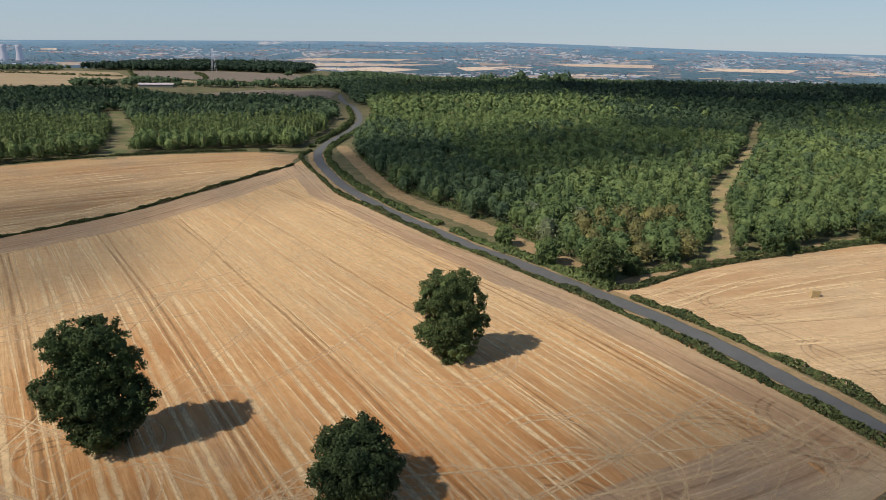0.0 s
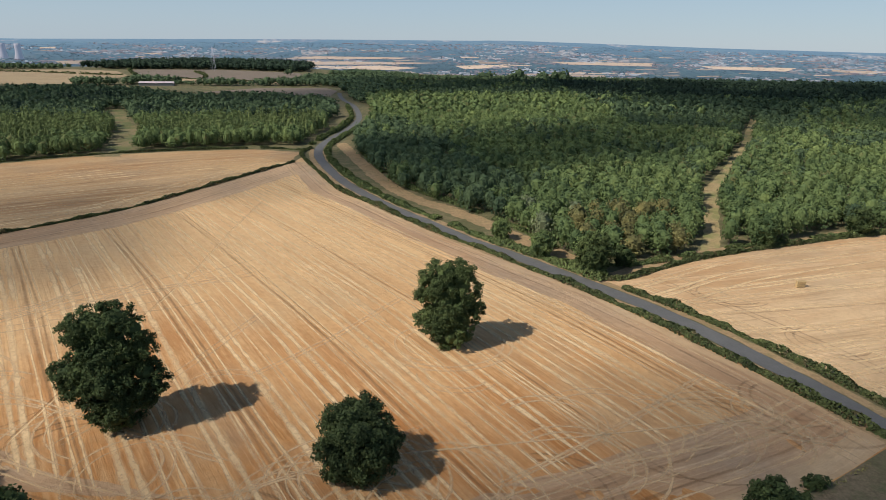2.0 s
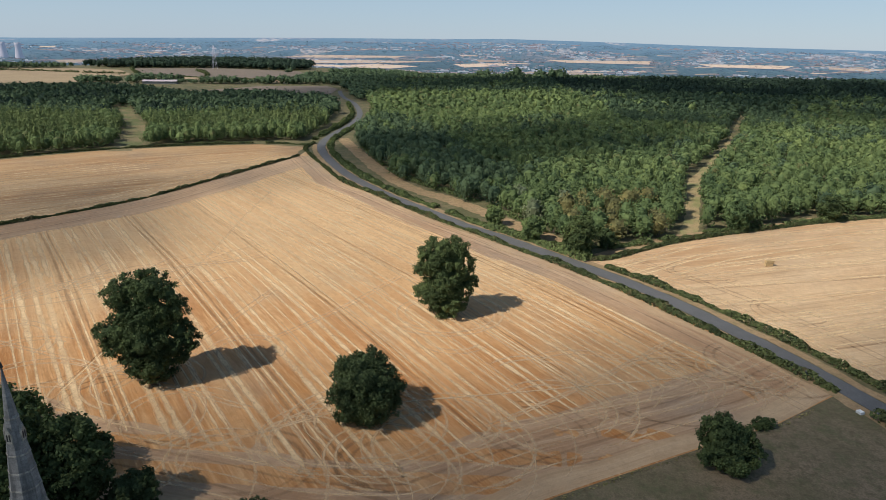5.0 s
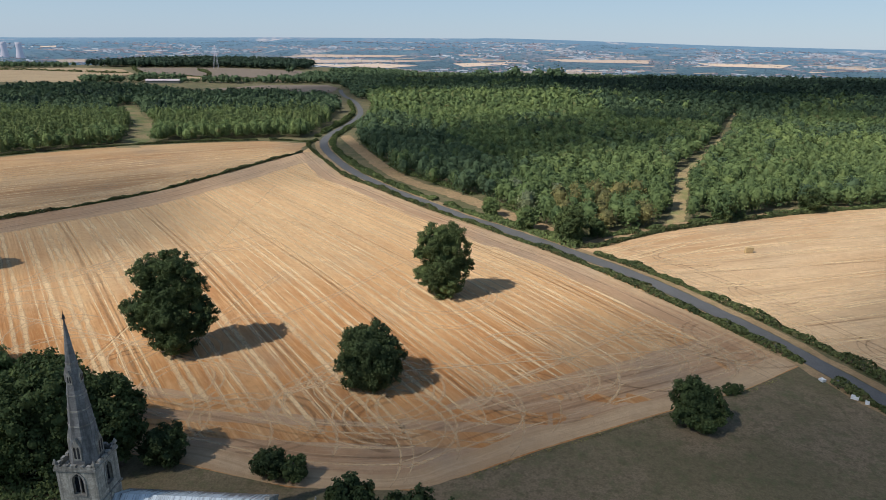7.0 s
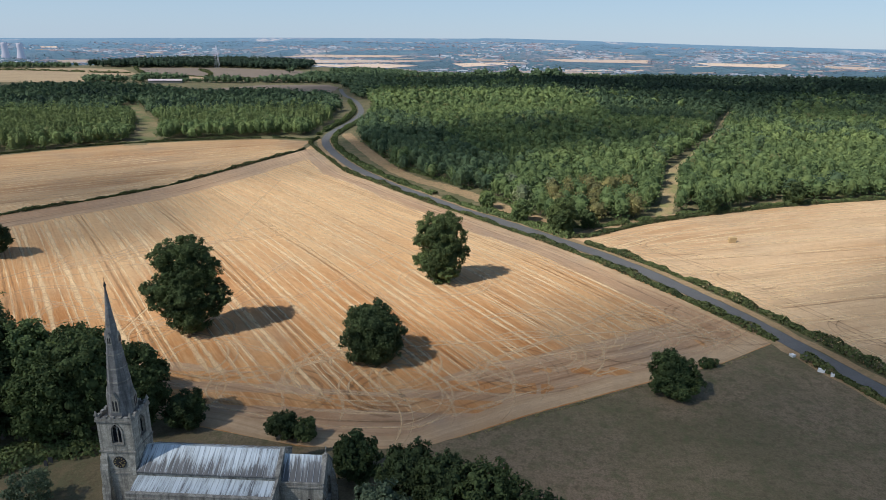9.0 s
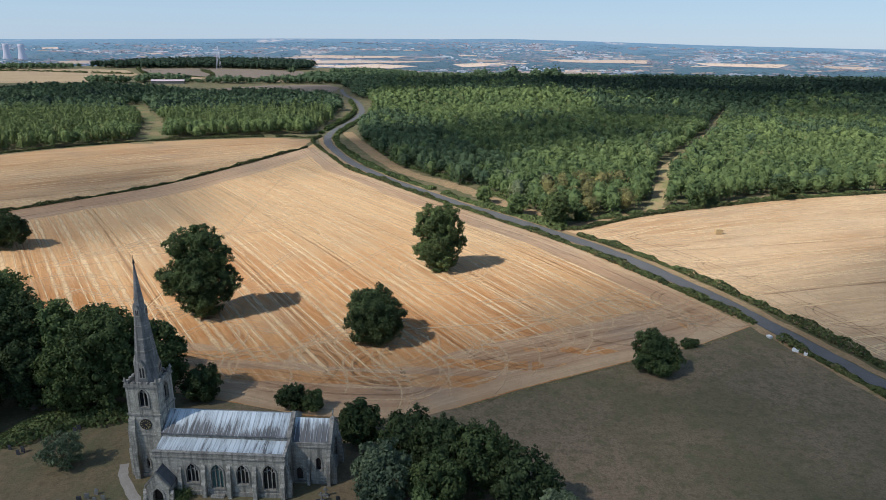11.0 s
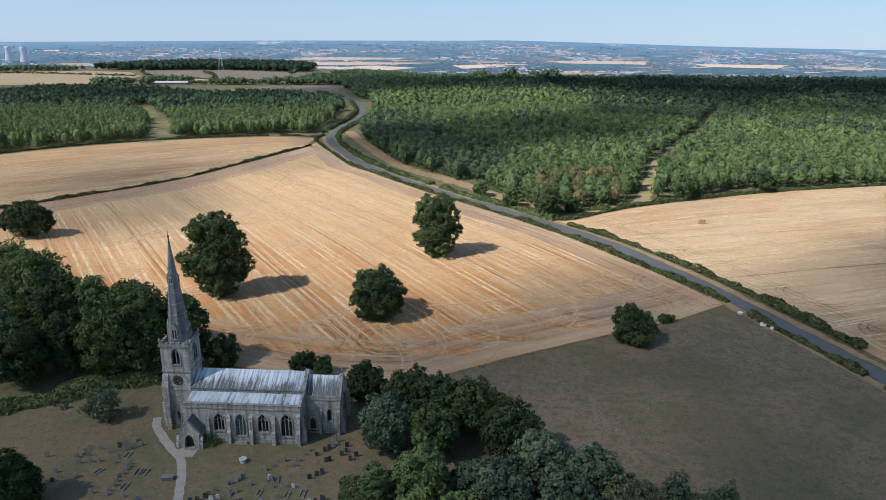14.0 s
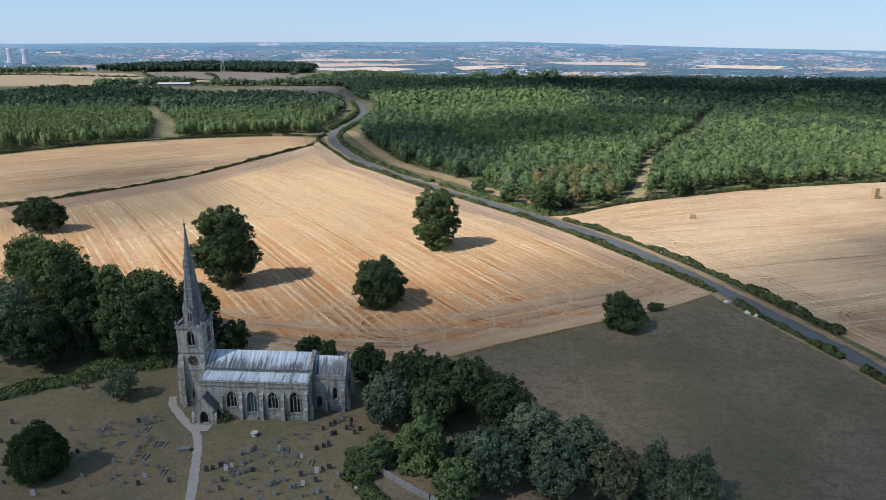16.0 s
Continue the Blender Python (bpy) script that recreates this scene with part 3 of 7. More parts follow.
ROAD = [(-112, 735), (-102, 690), (-88, 640), (-67, 580), (-46.5, 490), (-41.5, 423), (-43, 378), (-43, 342), (-38, 312), (-28, 282), (-12, 245), (2, 220), (17, 197), (31, 178.5), (44.2, 160), (56, 147), (67, 134.5), (77, 123), (87, 112), (97, 99.5), (106, 87), (114, 75), (121.5, 60), (128.5, 44), (134.5, 29), (140, 12), (150, -20), (162, -60)]
road_line = spline(ROAD, 4.0)
HEDGE_FIELD = [(-46, 312), (-38, 288), (-27, 264), (-9, 226), (8, 203.5), (22.5, 183.5), (38, 163), (50, 149), (61.5, 134.5), (71, 124), (79.5, 113), (89, 101), (97.5, 90), (104.6, 81), (111, 72), (117.5, 62.5)]
FIELD_EDGE = [(116.5, 61.5), (101.6, 51), (83, 41.5), (61, 30), (48.6, 22.6), (40, 18.5), (22, 18), (5, 22), (-18, 27), (-45, 36), (-75, 52), (-108, 70), (-135, 86)]
HEDGE_LEFT = [(-44, 286), (-55, 251.5), (-65.5, 218), (-76, 187), (-88, 166), (-105, 143), (-121, 122), (-140, 96)]
main_poly = [(-44, 300), *HEDGE_FIELD[2:], *FIELD_EDGE, *HEDGE_LEFT[::-1]]
main_field = tagged(sheet("field", main_poly, M_STUBBLE, 0.05), "harvested golden-brown stubble field with swaths and wheel tracks", "field", kind="structure")
left_poly = [(-48, 300), (-47, 316), (-76, 321), (-117, 306), (-151, 286), (-177, 261), (-230, 190), (-280, 110), (-210, 60), *HEDGE_LEFT[::-1]]
left_field = tagged(sheet("field", left_poly, M_STUBBLE_FAR, 0.05), "pale harvested stubble field behind the hedge", "field", kind="structure")
WOOD_HEDGE = [(79, 127.5), (86, 128), (97.3, 136), (110.6, 145), (126, 152.5), (148, 162), (176, 173), (237, 192), (300, 210)]
HEDGE_RIGHT = [(84.6, 121.5), (93.5, 112), (102.6, 101.5), (110.5, 91.5), (117, 82.5), (122, 74.5), (128, 63), (135, 47), (141, 31), (148, 8), (158, -20)]
right_poly = [*WOOD_HEDGE, (330, 215), (330, -60), (175, -60), *HEDGE_RIGHT[::-1]]
right_field = tagged(sheet("field", right_poly, M_STUBBLE_RIGHT, 0.05), "pale stubble field with curved headland tracks", "field", kind="structure")
pasture_poly = [*FIELD_EDGE[:9], (-10, 14), (34, 8), (38, -30), (60, -90), (160, -90), (150, -28), (138, 5), (131, 30), (124, 48)]
tagged(sheet("pasture", pasture_poly, M_PASTURE, 0.03), "parched grey-brown grass pasture beside the church", "pasture", kind="structure")
yard_poly = [(-36, -4), (-30, 5), (-21, 12), (-9, 15), (14, 13), (33, 8), (37, -5), (36, -18), (45, -40), (20, -70), (-45, -70)]
tagged(sheet("churchyard", yard_poly, M_YARD, 0.035), "dry mown churchyard grass", "churchyard", kind="structure")

ob = ribbon("road", road_line, 4.7, M_ROAD, 0.12)
tagged(ob, "narrow grey asphalt country road", "road", kind="structure")
for off, w in ((3.8, 2.6), (-3.8, 2.4)):
    tagged(ribbon("verge", shift_line(road_line[road_line[:, 1] < 330], off), w, M_DRYVERGE, 0.07, 0.25), "rough dry grass verge along the road", "verge", kind="structure")
MARGIN = [(-34, 352), (-28, 334), (-22, 318), (-8, 280), (9, 238), (23, 213), (37, 197), (50, 178), (62, 158), (74, 142)]
tagged(ribbon("dry_grass_margin", shift_line(spline(MARGIN, 2), -0.6), 7.0, M_DRYVERGE, 0.06, 0.4), "strip of dry tan grass between road hedge and wood", "grass", kind="structure")
tagged(ribbon("dry_grass_margin", shift_line(spline(WOOD_HEDGE[1:], 2), -3.4), 3.6, M_DRYVERGE, 0.065, 0.4), "strip of dry tan grass along the wood edge", "grass", kind="structure")
RIDE = [(115.5, 150), (122, 168), (132, 198), (144, 234), (158, 262), (203, 354), (240, 440), (277, 527)]
tagged(ribbon("woodland_ride", spline(RIDE, 2), 5.0, M_RIDE, 0.06, 0.3), "grassy ride cut through the wood", "path", kind="structure")
GLADE = [(-141, 286), (-148, 312), (-162, 345), (-180, 382), (-218, 442), (-252, 500)]
tagged(ribbon("woodland_ride", spline(GLADE, 4), 13.0, M_GLADE, 0.06, 0.8), "grassy gap through the young plantation", "path", kind="structure")
CHURCH_PATH = [(-3.0, 2.6), (-2.0, 0.2), (0.6, -3.0), (3.2, -5.9), (5.6, -8.2), (6.8, -10), (8.3, -13.5), (9.8, -18), (12.2, -25.5), (15, -34), (19, -46)]
tagged(ribbon("church_path", spline(CHURCH_PATH, 1.0), 1.4, M_GRAVEL, 0.06, 0.06), "pale gravel path leading to the church porch", "path", kind="structure")
tagged(sheet("church_path", [(5.0, -8.2), (7.8, -8.2), (8.0, -5.4), (4.9, -5.4)], M_GRAVEL, 0.068, 2.0), "pale gravel apron before the porch door", "path", kind="structure")

# fields and woods beyond
tagged(sheet("far_field", [(-545, 735), (-470, 770), (-440, 800), (-484, 827), (-486, 975), (-560, 1080), (-660, 1112), (-760, 1050), (-860, 900), (-690, 700)], M_FARFIELD, 0.3, 40), "distant tan stubble field", "field", kind="structure")
tagged(sheet("far_field", [(-480, 985), (-356, 943), (-280, 922), (-215, 960), (-240, 1080), (-266, 1140), (-408, 1156), (-560, 1130)], M_FARFIELD_B, 0.3, 40), "distant brown bare field", "field", kind="structure")
tagged(sheet("far_field", [(-430, 858), (-345, 850), (-215, 858), (-235, 900), (-285, 905), (-470, 955)], M_FARFIELD, 0.35, 40), "distant narrow tan field", "field", kind="structure")
tagged(sheet("far_field", [(-262, 690), (-112, 686), (-119, 759), (-143, 806), (-223, 775)], M_FARFIELD_B, 0.35, 40), "distant brown field beside the road", "field", kind="structure")


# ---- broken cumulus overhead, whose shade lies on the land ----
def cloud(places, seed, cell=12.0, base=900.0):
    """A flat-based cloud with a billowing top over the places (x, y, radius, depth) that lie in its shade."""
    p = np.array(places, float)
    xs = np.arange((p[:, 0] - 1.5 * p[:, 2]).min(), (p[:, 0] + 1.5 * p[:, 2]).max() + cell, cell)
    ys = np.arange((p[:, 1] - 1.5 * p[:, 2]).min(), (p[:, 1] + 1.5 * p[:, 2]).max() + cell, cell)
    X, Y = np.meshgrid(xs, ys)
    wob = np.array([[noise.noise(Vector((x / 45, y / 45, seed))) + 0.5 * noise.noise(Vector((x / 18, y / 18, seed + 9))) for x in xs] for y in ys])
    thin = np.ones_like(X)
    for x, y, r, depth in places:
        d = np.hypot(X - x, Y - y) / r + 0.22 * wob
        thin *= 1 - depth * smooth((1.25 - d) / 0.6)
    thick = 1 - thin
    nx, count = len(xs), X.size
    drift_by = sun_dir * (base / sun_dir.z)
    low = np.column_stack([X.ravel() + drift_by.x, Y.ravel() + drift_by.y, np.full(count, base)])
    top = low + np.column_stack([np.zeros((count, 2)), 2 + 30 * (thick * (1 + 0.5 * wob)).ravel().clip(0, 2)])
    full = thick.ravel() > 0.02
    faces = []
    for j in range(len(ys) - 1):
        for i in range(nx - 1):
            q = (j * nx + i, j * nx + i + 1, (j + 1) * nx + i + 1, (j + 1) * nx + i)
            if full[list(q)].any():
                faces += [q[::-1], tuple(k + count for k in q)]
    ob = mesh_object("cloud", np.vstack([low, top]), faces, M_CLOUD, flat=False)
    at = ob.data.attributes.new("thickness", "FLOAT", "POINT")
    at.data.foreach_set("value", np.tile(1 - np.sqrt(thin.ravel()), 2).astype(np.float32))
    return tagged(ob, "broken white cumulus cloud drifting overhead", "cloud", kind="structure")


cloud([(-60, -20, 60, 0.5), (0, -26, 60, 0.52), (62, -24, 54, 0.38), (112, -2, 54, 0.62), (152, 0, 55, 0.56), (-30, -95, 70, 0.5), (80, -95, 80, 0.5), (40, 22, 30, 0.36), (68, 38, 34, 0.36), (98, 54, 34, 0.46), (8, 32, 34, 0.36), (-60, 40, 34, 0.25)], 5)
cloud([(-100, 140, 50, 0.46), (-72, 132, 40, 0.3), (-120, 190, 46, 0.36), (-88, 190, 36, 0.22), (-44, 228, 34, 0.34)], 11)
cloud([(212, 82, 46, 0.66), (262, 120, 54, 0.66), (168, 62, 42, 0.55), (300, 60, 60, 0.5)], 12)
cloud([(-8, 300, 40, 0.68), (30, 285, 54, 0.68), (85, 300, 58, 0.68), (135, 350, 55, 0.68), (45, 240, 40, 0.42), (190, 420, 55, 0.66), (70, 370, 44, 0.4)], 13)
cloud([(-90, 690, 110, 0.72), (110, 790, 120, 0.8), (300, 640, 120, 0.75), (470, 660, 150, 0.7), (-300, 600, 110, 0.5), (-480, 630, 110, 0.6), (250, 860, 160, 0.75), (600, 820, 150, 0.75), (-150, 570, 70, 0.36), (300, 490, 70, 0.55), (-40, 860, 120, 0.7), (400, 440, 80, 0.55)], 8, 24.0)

# wheel tracks and straw trails in the stubble

def clipped(line, poly):
    """The longest run of a line that lies in a polygon."""
    keep = inside(line[:, 0], line[:, 1], poly)
    best, run, start = (0, 0), 0, 0
    for i, k in enumerate([*keep, False]):
        if k:
            run += 1
        else:
            if run > best[1] - best[0]:
                best = (i - run, i)
            run = 0
    return line[best[0] : best[1]]


def tracks(name, lines, poly, mat, width, lift, parent):
    for line in lines:
        line = clipped(np.array(line), poly)
        if len(line) < 4:
            continue
        d = np.gradient(line, axis=0)
        d /= np.linalg.norm(d, axis=1)[:, None] + 1e-9
        side = np.stack([d[:, 1], -d[:, 0]], 1)
        w = width * rng.uniform(0.7, 1.3) * (1 + 0.2 * rng.normal(size=(len(line), 1))).clip(0.4, 1.8) * 0.5
        w[[0, -1]] *= 0.3
        lift += 0.0002
        verts = np.vstack([np.column_stack([q, height(q[:, 0], q[:, 1]) + lift]) for q in (line - side * w, line, line + side * w)])
        n = len(line)
        ob = mesh_object(name, verts, [(k * n + i, k * n + i + 1, (k + 1) * n + i + 1, (k + 1) * n + i) for k in (0, 1) for i in range(n - 1)], mat, parent, flat=False)
        uv = ob.data.uv_layers.new()
        at = np.array([lp.vertex_index for lp in ob.data.loops])
        uv.data.foreach_set("uv", np.column_stack([at // n - 1.0, at % n * 1.0]).astype(np.float32).ravel())


def border(name, line, a, b, mat, lift, parent, step=1.6):
    """A strip of a field that was worked along its edge, from a to b metres inside the line; its UV map runs along it."""
    n = len(line)
    offs = np.linspace(a, b, max(2, int(abs(b - a) / step)) + 1)
    rim = 0.5 * np.sin(np.arange(n) / 3.7) + 0.35 * np.sin(np.arange(n) / 1.3)
    rows = []
    for o in offs:
        q = shift_line(line, o)
        q = q + (q - line) / max(abs(o), 1e-6) * (rim * (o - a) / (b - a))[:, None]
        rows.append(np.column_stack([q, height(q[:, 0], q[:, 1]) + lift]))
    ob = mesh_object(name, np.vstack(rows), [(k * n + i, k * n + i + 1, (k + 1) * n + i + 1, (k + 1) * n + i) for k in range(len(offs) - 1) for i in range(n - 1)], mat, parent, flat=False)
    run = np.concatenate([[0], np.cumsum(np.linalg.norm(np.diff(line, axis=0), axis=1))])
    uv = ob.data.uv_layers.new()
    at = np.array([lp.vertex_index for lp in ob.data.loops])
    uv.data.foreach_set("uv", np.column_stack([np.abs(offs)[at // n] + 40 * lift, run[at % n]]).astype(np.float32).ravel())
    return ob


row_dir, row_off = np.array((-0.615, 0.788)), np.array((0.788, 0.615))
edge, road_side, left_side = spline(FIELD_EDGE[:10], 2.5), spline(HEDGE_FIELD[1:], 2.5), spline(HEDGE_LEFT[:7], 2.5)
border("headland", edge, 0.6, 18.0, M_HEADLAND, 0.056, main_field)
border("headland", edge, 0.3, 4.6, M_FIELDSIDE, 0.061, main_field)
border("headland", road_side, 1.6, 11.0, M_HEADLAND, 0.058, main_field)
border("headland", road_side, 1.0, 3.4, M_FIELDSIDE, 0.063, main_field)
border("headland", left_side, -1.0, -18.0, M_HEADLAND, 0.06, main_field)


def row_line(s, bend=0.0, a=-60, b=340, swing=0.0):
    """A drill row at s metres across the field; at its lower end it swings into the headland by swing degrees."""
    t = np.arange(b, a, -2.5)
    p = row_off * s + np.outer(t, row_dir) + np.outer(bend * np.sin(t / 55.0) + 0.2 * np.sin(t / 13.0 + s), row_off)
    keep = inside(p[:, 0], p[:, 1], main_poly) & (line_distance(p[:, 0], p[:, 1], FIELD_EDGE) > 15) & (line_distance(p[:, 0], p[:, 1], HEDGE_FIELD) > 11) & (line_distance(p[:, 0], p[:, 1], HEDGE_LEFT) > 17)
    p = p[keep]
    if swing and len(p) > 8:
        r = rng.uniform(7, 16)
        turn = np.radians(np.linspace(8, abs(swing), 9))
        side = math.copysign(1.0, swing) * row_off
        p = np.vstack([p, p[-1] + r * (np.outer(np.sin(turn), -row_dir) + np.outer(1 - np.cos(turn), side))])
    return p


straw, ruts, wisps, bends = [], [], [], []
for k, s in enumerate(np.arange(-52, 150, 12.2)):
    j = s + 3.0 + rng.normal(0, 0.5)
    swing = rng.uniform(60, 150) * (1 if k % 2 else -1)
    straw += [row_line(j - 1.0, 0.4), row_line(j + 1.0, 0.4)]
    bends += [row_line(j - 1.0, 0.4, 0, 60, swing * 0.8), row_line(j + 1.0, 0.4, 0, 60, swing * 0.8), row_line(j + 4.0, 0.4, 0, 60, -swing * 0.7), row_line(j + 8.2, 0.4, 0, 60, swing * 0.5)]
    wisps += [row_line(j + 4.0 + rng.normal(0, 0.5), 0.4), row_line(j + 8.2 + rng.normal(0, 0.5), 0.4), row_line(j + 6.1, 0.5)]
    if k % 2:
        ruts += [row_line(j + 5.2, 0.5, swing=swing), row_line(j + 7.0, 0.5, swing=swing)]
    if rng.random() < 0.7:
        a = rng.uniform(20, 140)
        straw.append(row_line(j + rng.uniform(2.5, 9), 0.3, a, a + rng.uniform(40, 120)))
tracks("straw_trail", straw, main_poly, M_STRAW, 1.35, 0.075, main_field)
tracks("straw_trail", wisps, main_poly, M_STRAW, 0.6, 0.072, main_field)
tracks("straw_trail", bends, main_poly, M_WISP, 0.65, 0.071, main_field)
tracks("wheel_track", ruts, main_poly, M_RUT, 0.75, 0.068, main_field)
straw, ruts, wisps = [], [], []
for off in (6.2, 8.0, 10.4, 12.6, 14.4, 16.6):
    (ruts if off in (12.6, 8.0) else wisps).append(shift_line(edge, off))
for off in (4.6, 6.4, 10.2, 12.0):
    (ruts if off == 6.4 else wisps).append(shift_line(road_side, off))
for off in (-4, -5.8, -10, -12, -17, -18.5):
    (ruts if off in (-5.8, -12) else wisps).append(shift_line(left_side, off))
# turning loops where the rows meet the headland
for k in range(24):
    f = (k + rng.uniform(0, 0.8)) / 24
    at = edge[int(f * (len(edge) - 1))]
    inward = shift_line(edge, 1.0)[int(f * (len(edge) - 1))] - at
    r = rng.uniform(5, 13)
    c = at + inward * rng.uniform(12, 24)
    head = math.atan2(inward[1], inward[0])
    a = head + np.radians(np.linspace(rng.uniform(-190, -120), rng.uniform(-20, 40), 22)) * rng.choice((-1, 1))
    for dr in (0, 1.9):
        (ruts if k % 4 == 0 else wisps).append(np.column_stack([c[0] + (r + dr) * np.cos(a), c[1] + (r + dr) * 0.85 * np.sin(a)]))
# circling tracks round the standing trees and over the old boundary
for cx, cy, r in ((-12.6, 56.6, 8), (-12, 56, 11), (40.9, 88, 8.5), (41, 88, 12), (29.6, 46.6, 8.5), (30, 46, 12), (2, 68, 6), (-40, 62, 9), (-52, 66, 12), (44, 76, 6), (60, 62, 8), (84, 62, 7), (104, 66, 5)):
    a = np.radians(np.arange(0, rng.uniform(150, 300), 7) + rng.uniform(0, 360))
    for dr in (0, 1.9):
        wisps.append(np.column_stack([cx + (r + dr) * np.cos(a), cy + (r + dr) * 0.8 * np.sin(a)]))
for k in range(44):
    f = rng.random()
    p = np.array((-72.0, 78.0)) * (1 - f) + np.array((-30.0, 112.0)) * f + rng.normal(0, 4.0, 2)
    q = p + np.array((0.75, 0.62)) * rng.uniform(8, 30) + rng.normal(0, 5, 2)
    t = np.linspace(0, 1, 10)[:, None]
    wisps.append(p * (1 - t) + q * t + np.outer(np.sin(t[:, 0] * 3.1) * rng.normal(0, 2.5), (-0.62, 0.75)))
for p, q in (((-60, 70), (10, 48)), ((-20, 50), (0, 100)), ((0, 35), (40, 60)), ((34, 52), (96, 66)), ((50, 46), (92, 80)), ((62, 50), (112, 68)), ((4, 72), (30, 110)), ((30, 112), (44, 98))):
    t = np.linspace(0, 1, int(np.hypot(q[0] - p[0], q[1] - p[1]) / 3))[:, None]
    line = np.array(p) * (1 - t) + np.array(q) * t + np.column_stack([1.5 * np.sin(t[:, 0] * 4), 0 * t[:, 0]])
    wisps += [line, line + (1.7, 0.4)]
tracks("straw_trail", wisps, main_poly, M_WISP, 0.6, 0.08, main_field)
tracks("wheel_track", ruts, main_poly, M_RUT, 0.85, 0.07, main_field)
foot = spline([(-27.3, 50), (-26.6, 96), (-27.2, 123), (-31.1, 161), (-34.2, 204)], 3.0)
tracks("footpath", [foot], main_poly, M_RUT, 0.45, 0.092, main_field)
tracks("footpath", [foot + (0.5, 0)], main_poly, M_STRAW, 0.55, 0.091, main_field)
straw, ruts = [], []
for k in range(26):
    a = np.arange(0, 260, 4.0)
    base = np.column_stack([100 + a * 0.95, 118 + 0.30 * a - 7.0 * k + 3 * np.sin(a / 40 + k)])
    (ruts if k % 5 == 2 else straw).append(base)
    straw.append(base + (0.3, 2.0 + rng.normal(0, 0.5)))
for off in (-4, -6, -11, -13, -18):
    (ruts if off in (-11, -13) else straw).append(shift_line(spline(HEDGE_RIGHT, 3.0), off))
    straw.append(shift_line(spline(WOOD_HEDGE, 3.0), -off))
for cx, cy in ((104, 121), (118, 98), (136, 70), (146, 48)):
    a = np.radians(np.arange(120, 330, 10))
    ruts += [np.column_stack([cx + 7 + r * np.cos(a), cy + 0.8 * r * np.sin(a)]) for r in (8, 9.8)]
tracks("straw_trail", straw, right_poly, M_STRAW, 1.3, 0.075, right_field)
tracks("wheel_track", ruts, right_poly, M_RUT, 0.7, 0.07, right_field)
straw, ruts = [], []
for k in range(30):
    a = np.arange(0, 240, 5.0)
    (ruts if k % 6 == 1 else straw).append(np.column_stack([-56 - a, 312 - 0.62 * a - 6.0 * k - 0.002 * a * a + 3 * np.sin(a / 60 + 0.4 * k)]))
for off in (3, 5, 9, 11, 15):
    straw.append(shift_line(spline(HEDGE_LEFT, 3.0), off))
tracks("straw_trail", straw, left_poly, M_STRAW, 1.6, 0.075, left_field)
tracks("wheel_track", ruts, left_poly, M_RUT, 0.9, 0.07, left_field)


# ---- foliage ----
def round_lobes(h, w, seed, low=0.18, count=11, small=1.0):
    """Lobes of a broad crown of height h and width w, its skirt at low * h. small: the size of its lobes."""
    g = np.random.default_rng(seed)
    mid = h * (1 + low) / 2
    half = h * (1 - low) / 2
    lobes = [(0, 0, mid, w * 0.36, w * 0.36, half * 0.82)]
    for i in range(count):
        a = 2.4 * i + g.uniform(0, 0.8)
        f = (i + 0.5) / count
        z = h * low + half * 2 * (0.14 + 0.76 * f) * g.uniform(0.9, 1.08)
        prof = math.sin(math.pi * (0.14 + 0.72 * f)) ** 0.6
        r = w * 0.5 * prof * g.uniform(0.88, 1.06)
        lr = w * g.uniform(0.17, 0.27) * small
        rr = max(0.0, r - lr * 0.85)
        lobes.append((rr * math.cos(a), rr * math.sin(a), min(z, h - lr * 0.8), lr, lr, lr * g.uniform(0.7, 1.0)))
    return lobes


def cone_lobes(h, w, seed, low=0.1):
    g = np.random.default_rng(seed)
    lobes = []
    for i in range(7):
        f = i / 6
        r = w * 0.5 * (1 - f) ** 0.8 + 0.12 * w
        lobes.append((g.normal(0, 0.04 * w), g.normal(0, 0.04 * w), h * (low + (0.97 - low) * (f * 0.93 + 0.04)), r, r, h * 0.1))
    return lobes


def trunk_mesh(name, h, r, seed, mat, limbs=6, spread=2.0, start=0.35):
    """A tapered trunk with limbs reaching into the crown."""
    g = np.random.default_rng(seed)
    bm = bmesh.new()

    def tube(a, b, r0, r1, n=7, bends=4):
        a, b = Vector(a), Vector(b)
        rings = []
        side = Vector((g.normal(), g.normal(), 0)) * 0.05 * (b - a).length
        for i in range(bends + 1):
            f = i / bends
            c = a.lerp(b, f) + side * math.sin(math.pi * f)
            rr = r0 + (r1 - r0) * f
            d = (b - a).normalized()
            u = d.orthogonal().normalized()
            w = d.cross(u)
            rings.append([bm.verts.new(c + (u * math.cos(6.2832 * k / n) + w * math.sin(6.2832 * k / n)) * rr) for k in range(n)])
        for p, q in zip(rings[:-1], rings[1:]):
            for k in range(n):
                bm.faces.new((p[k], p[(k + 1) % n], q[(k + 1) % n], q[k]))
        bm.faces.new(rings[-1])

    tube((0, 0, -0.3), (0, 0, h), r * 1.15, r * 0.3)
    for i in range(limbs):
        a = 2.4 * i + g.uniform(0, 0.7)
        z = h * (start + (0.9 - start) * i / max(1, limbs))
        tube((0, 0, z), (spread * math.cos(a), spread * math.sin(a), z + spread * g.uniform(0.4, 0.9)), r * 0.42, r * 0.1, 6, 3)
    me = bpy.data.meshes.new(name)
    bmesh.ops.recalc_face_normals(bm, faces=bm.faces)
    bm.to_mesh(me)
    bm.free()
    me.materials.append(mat)
    return me


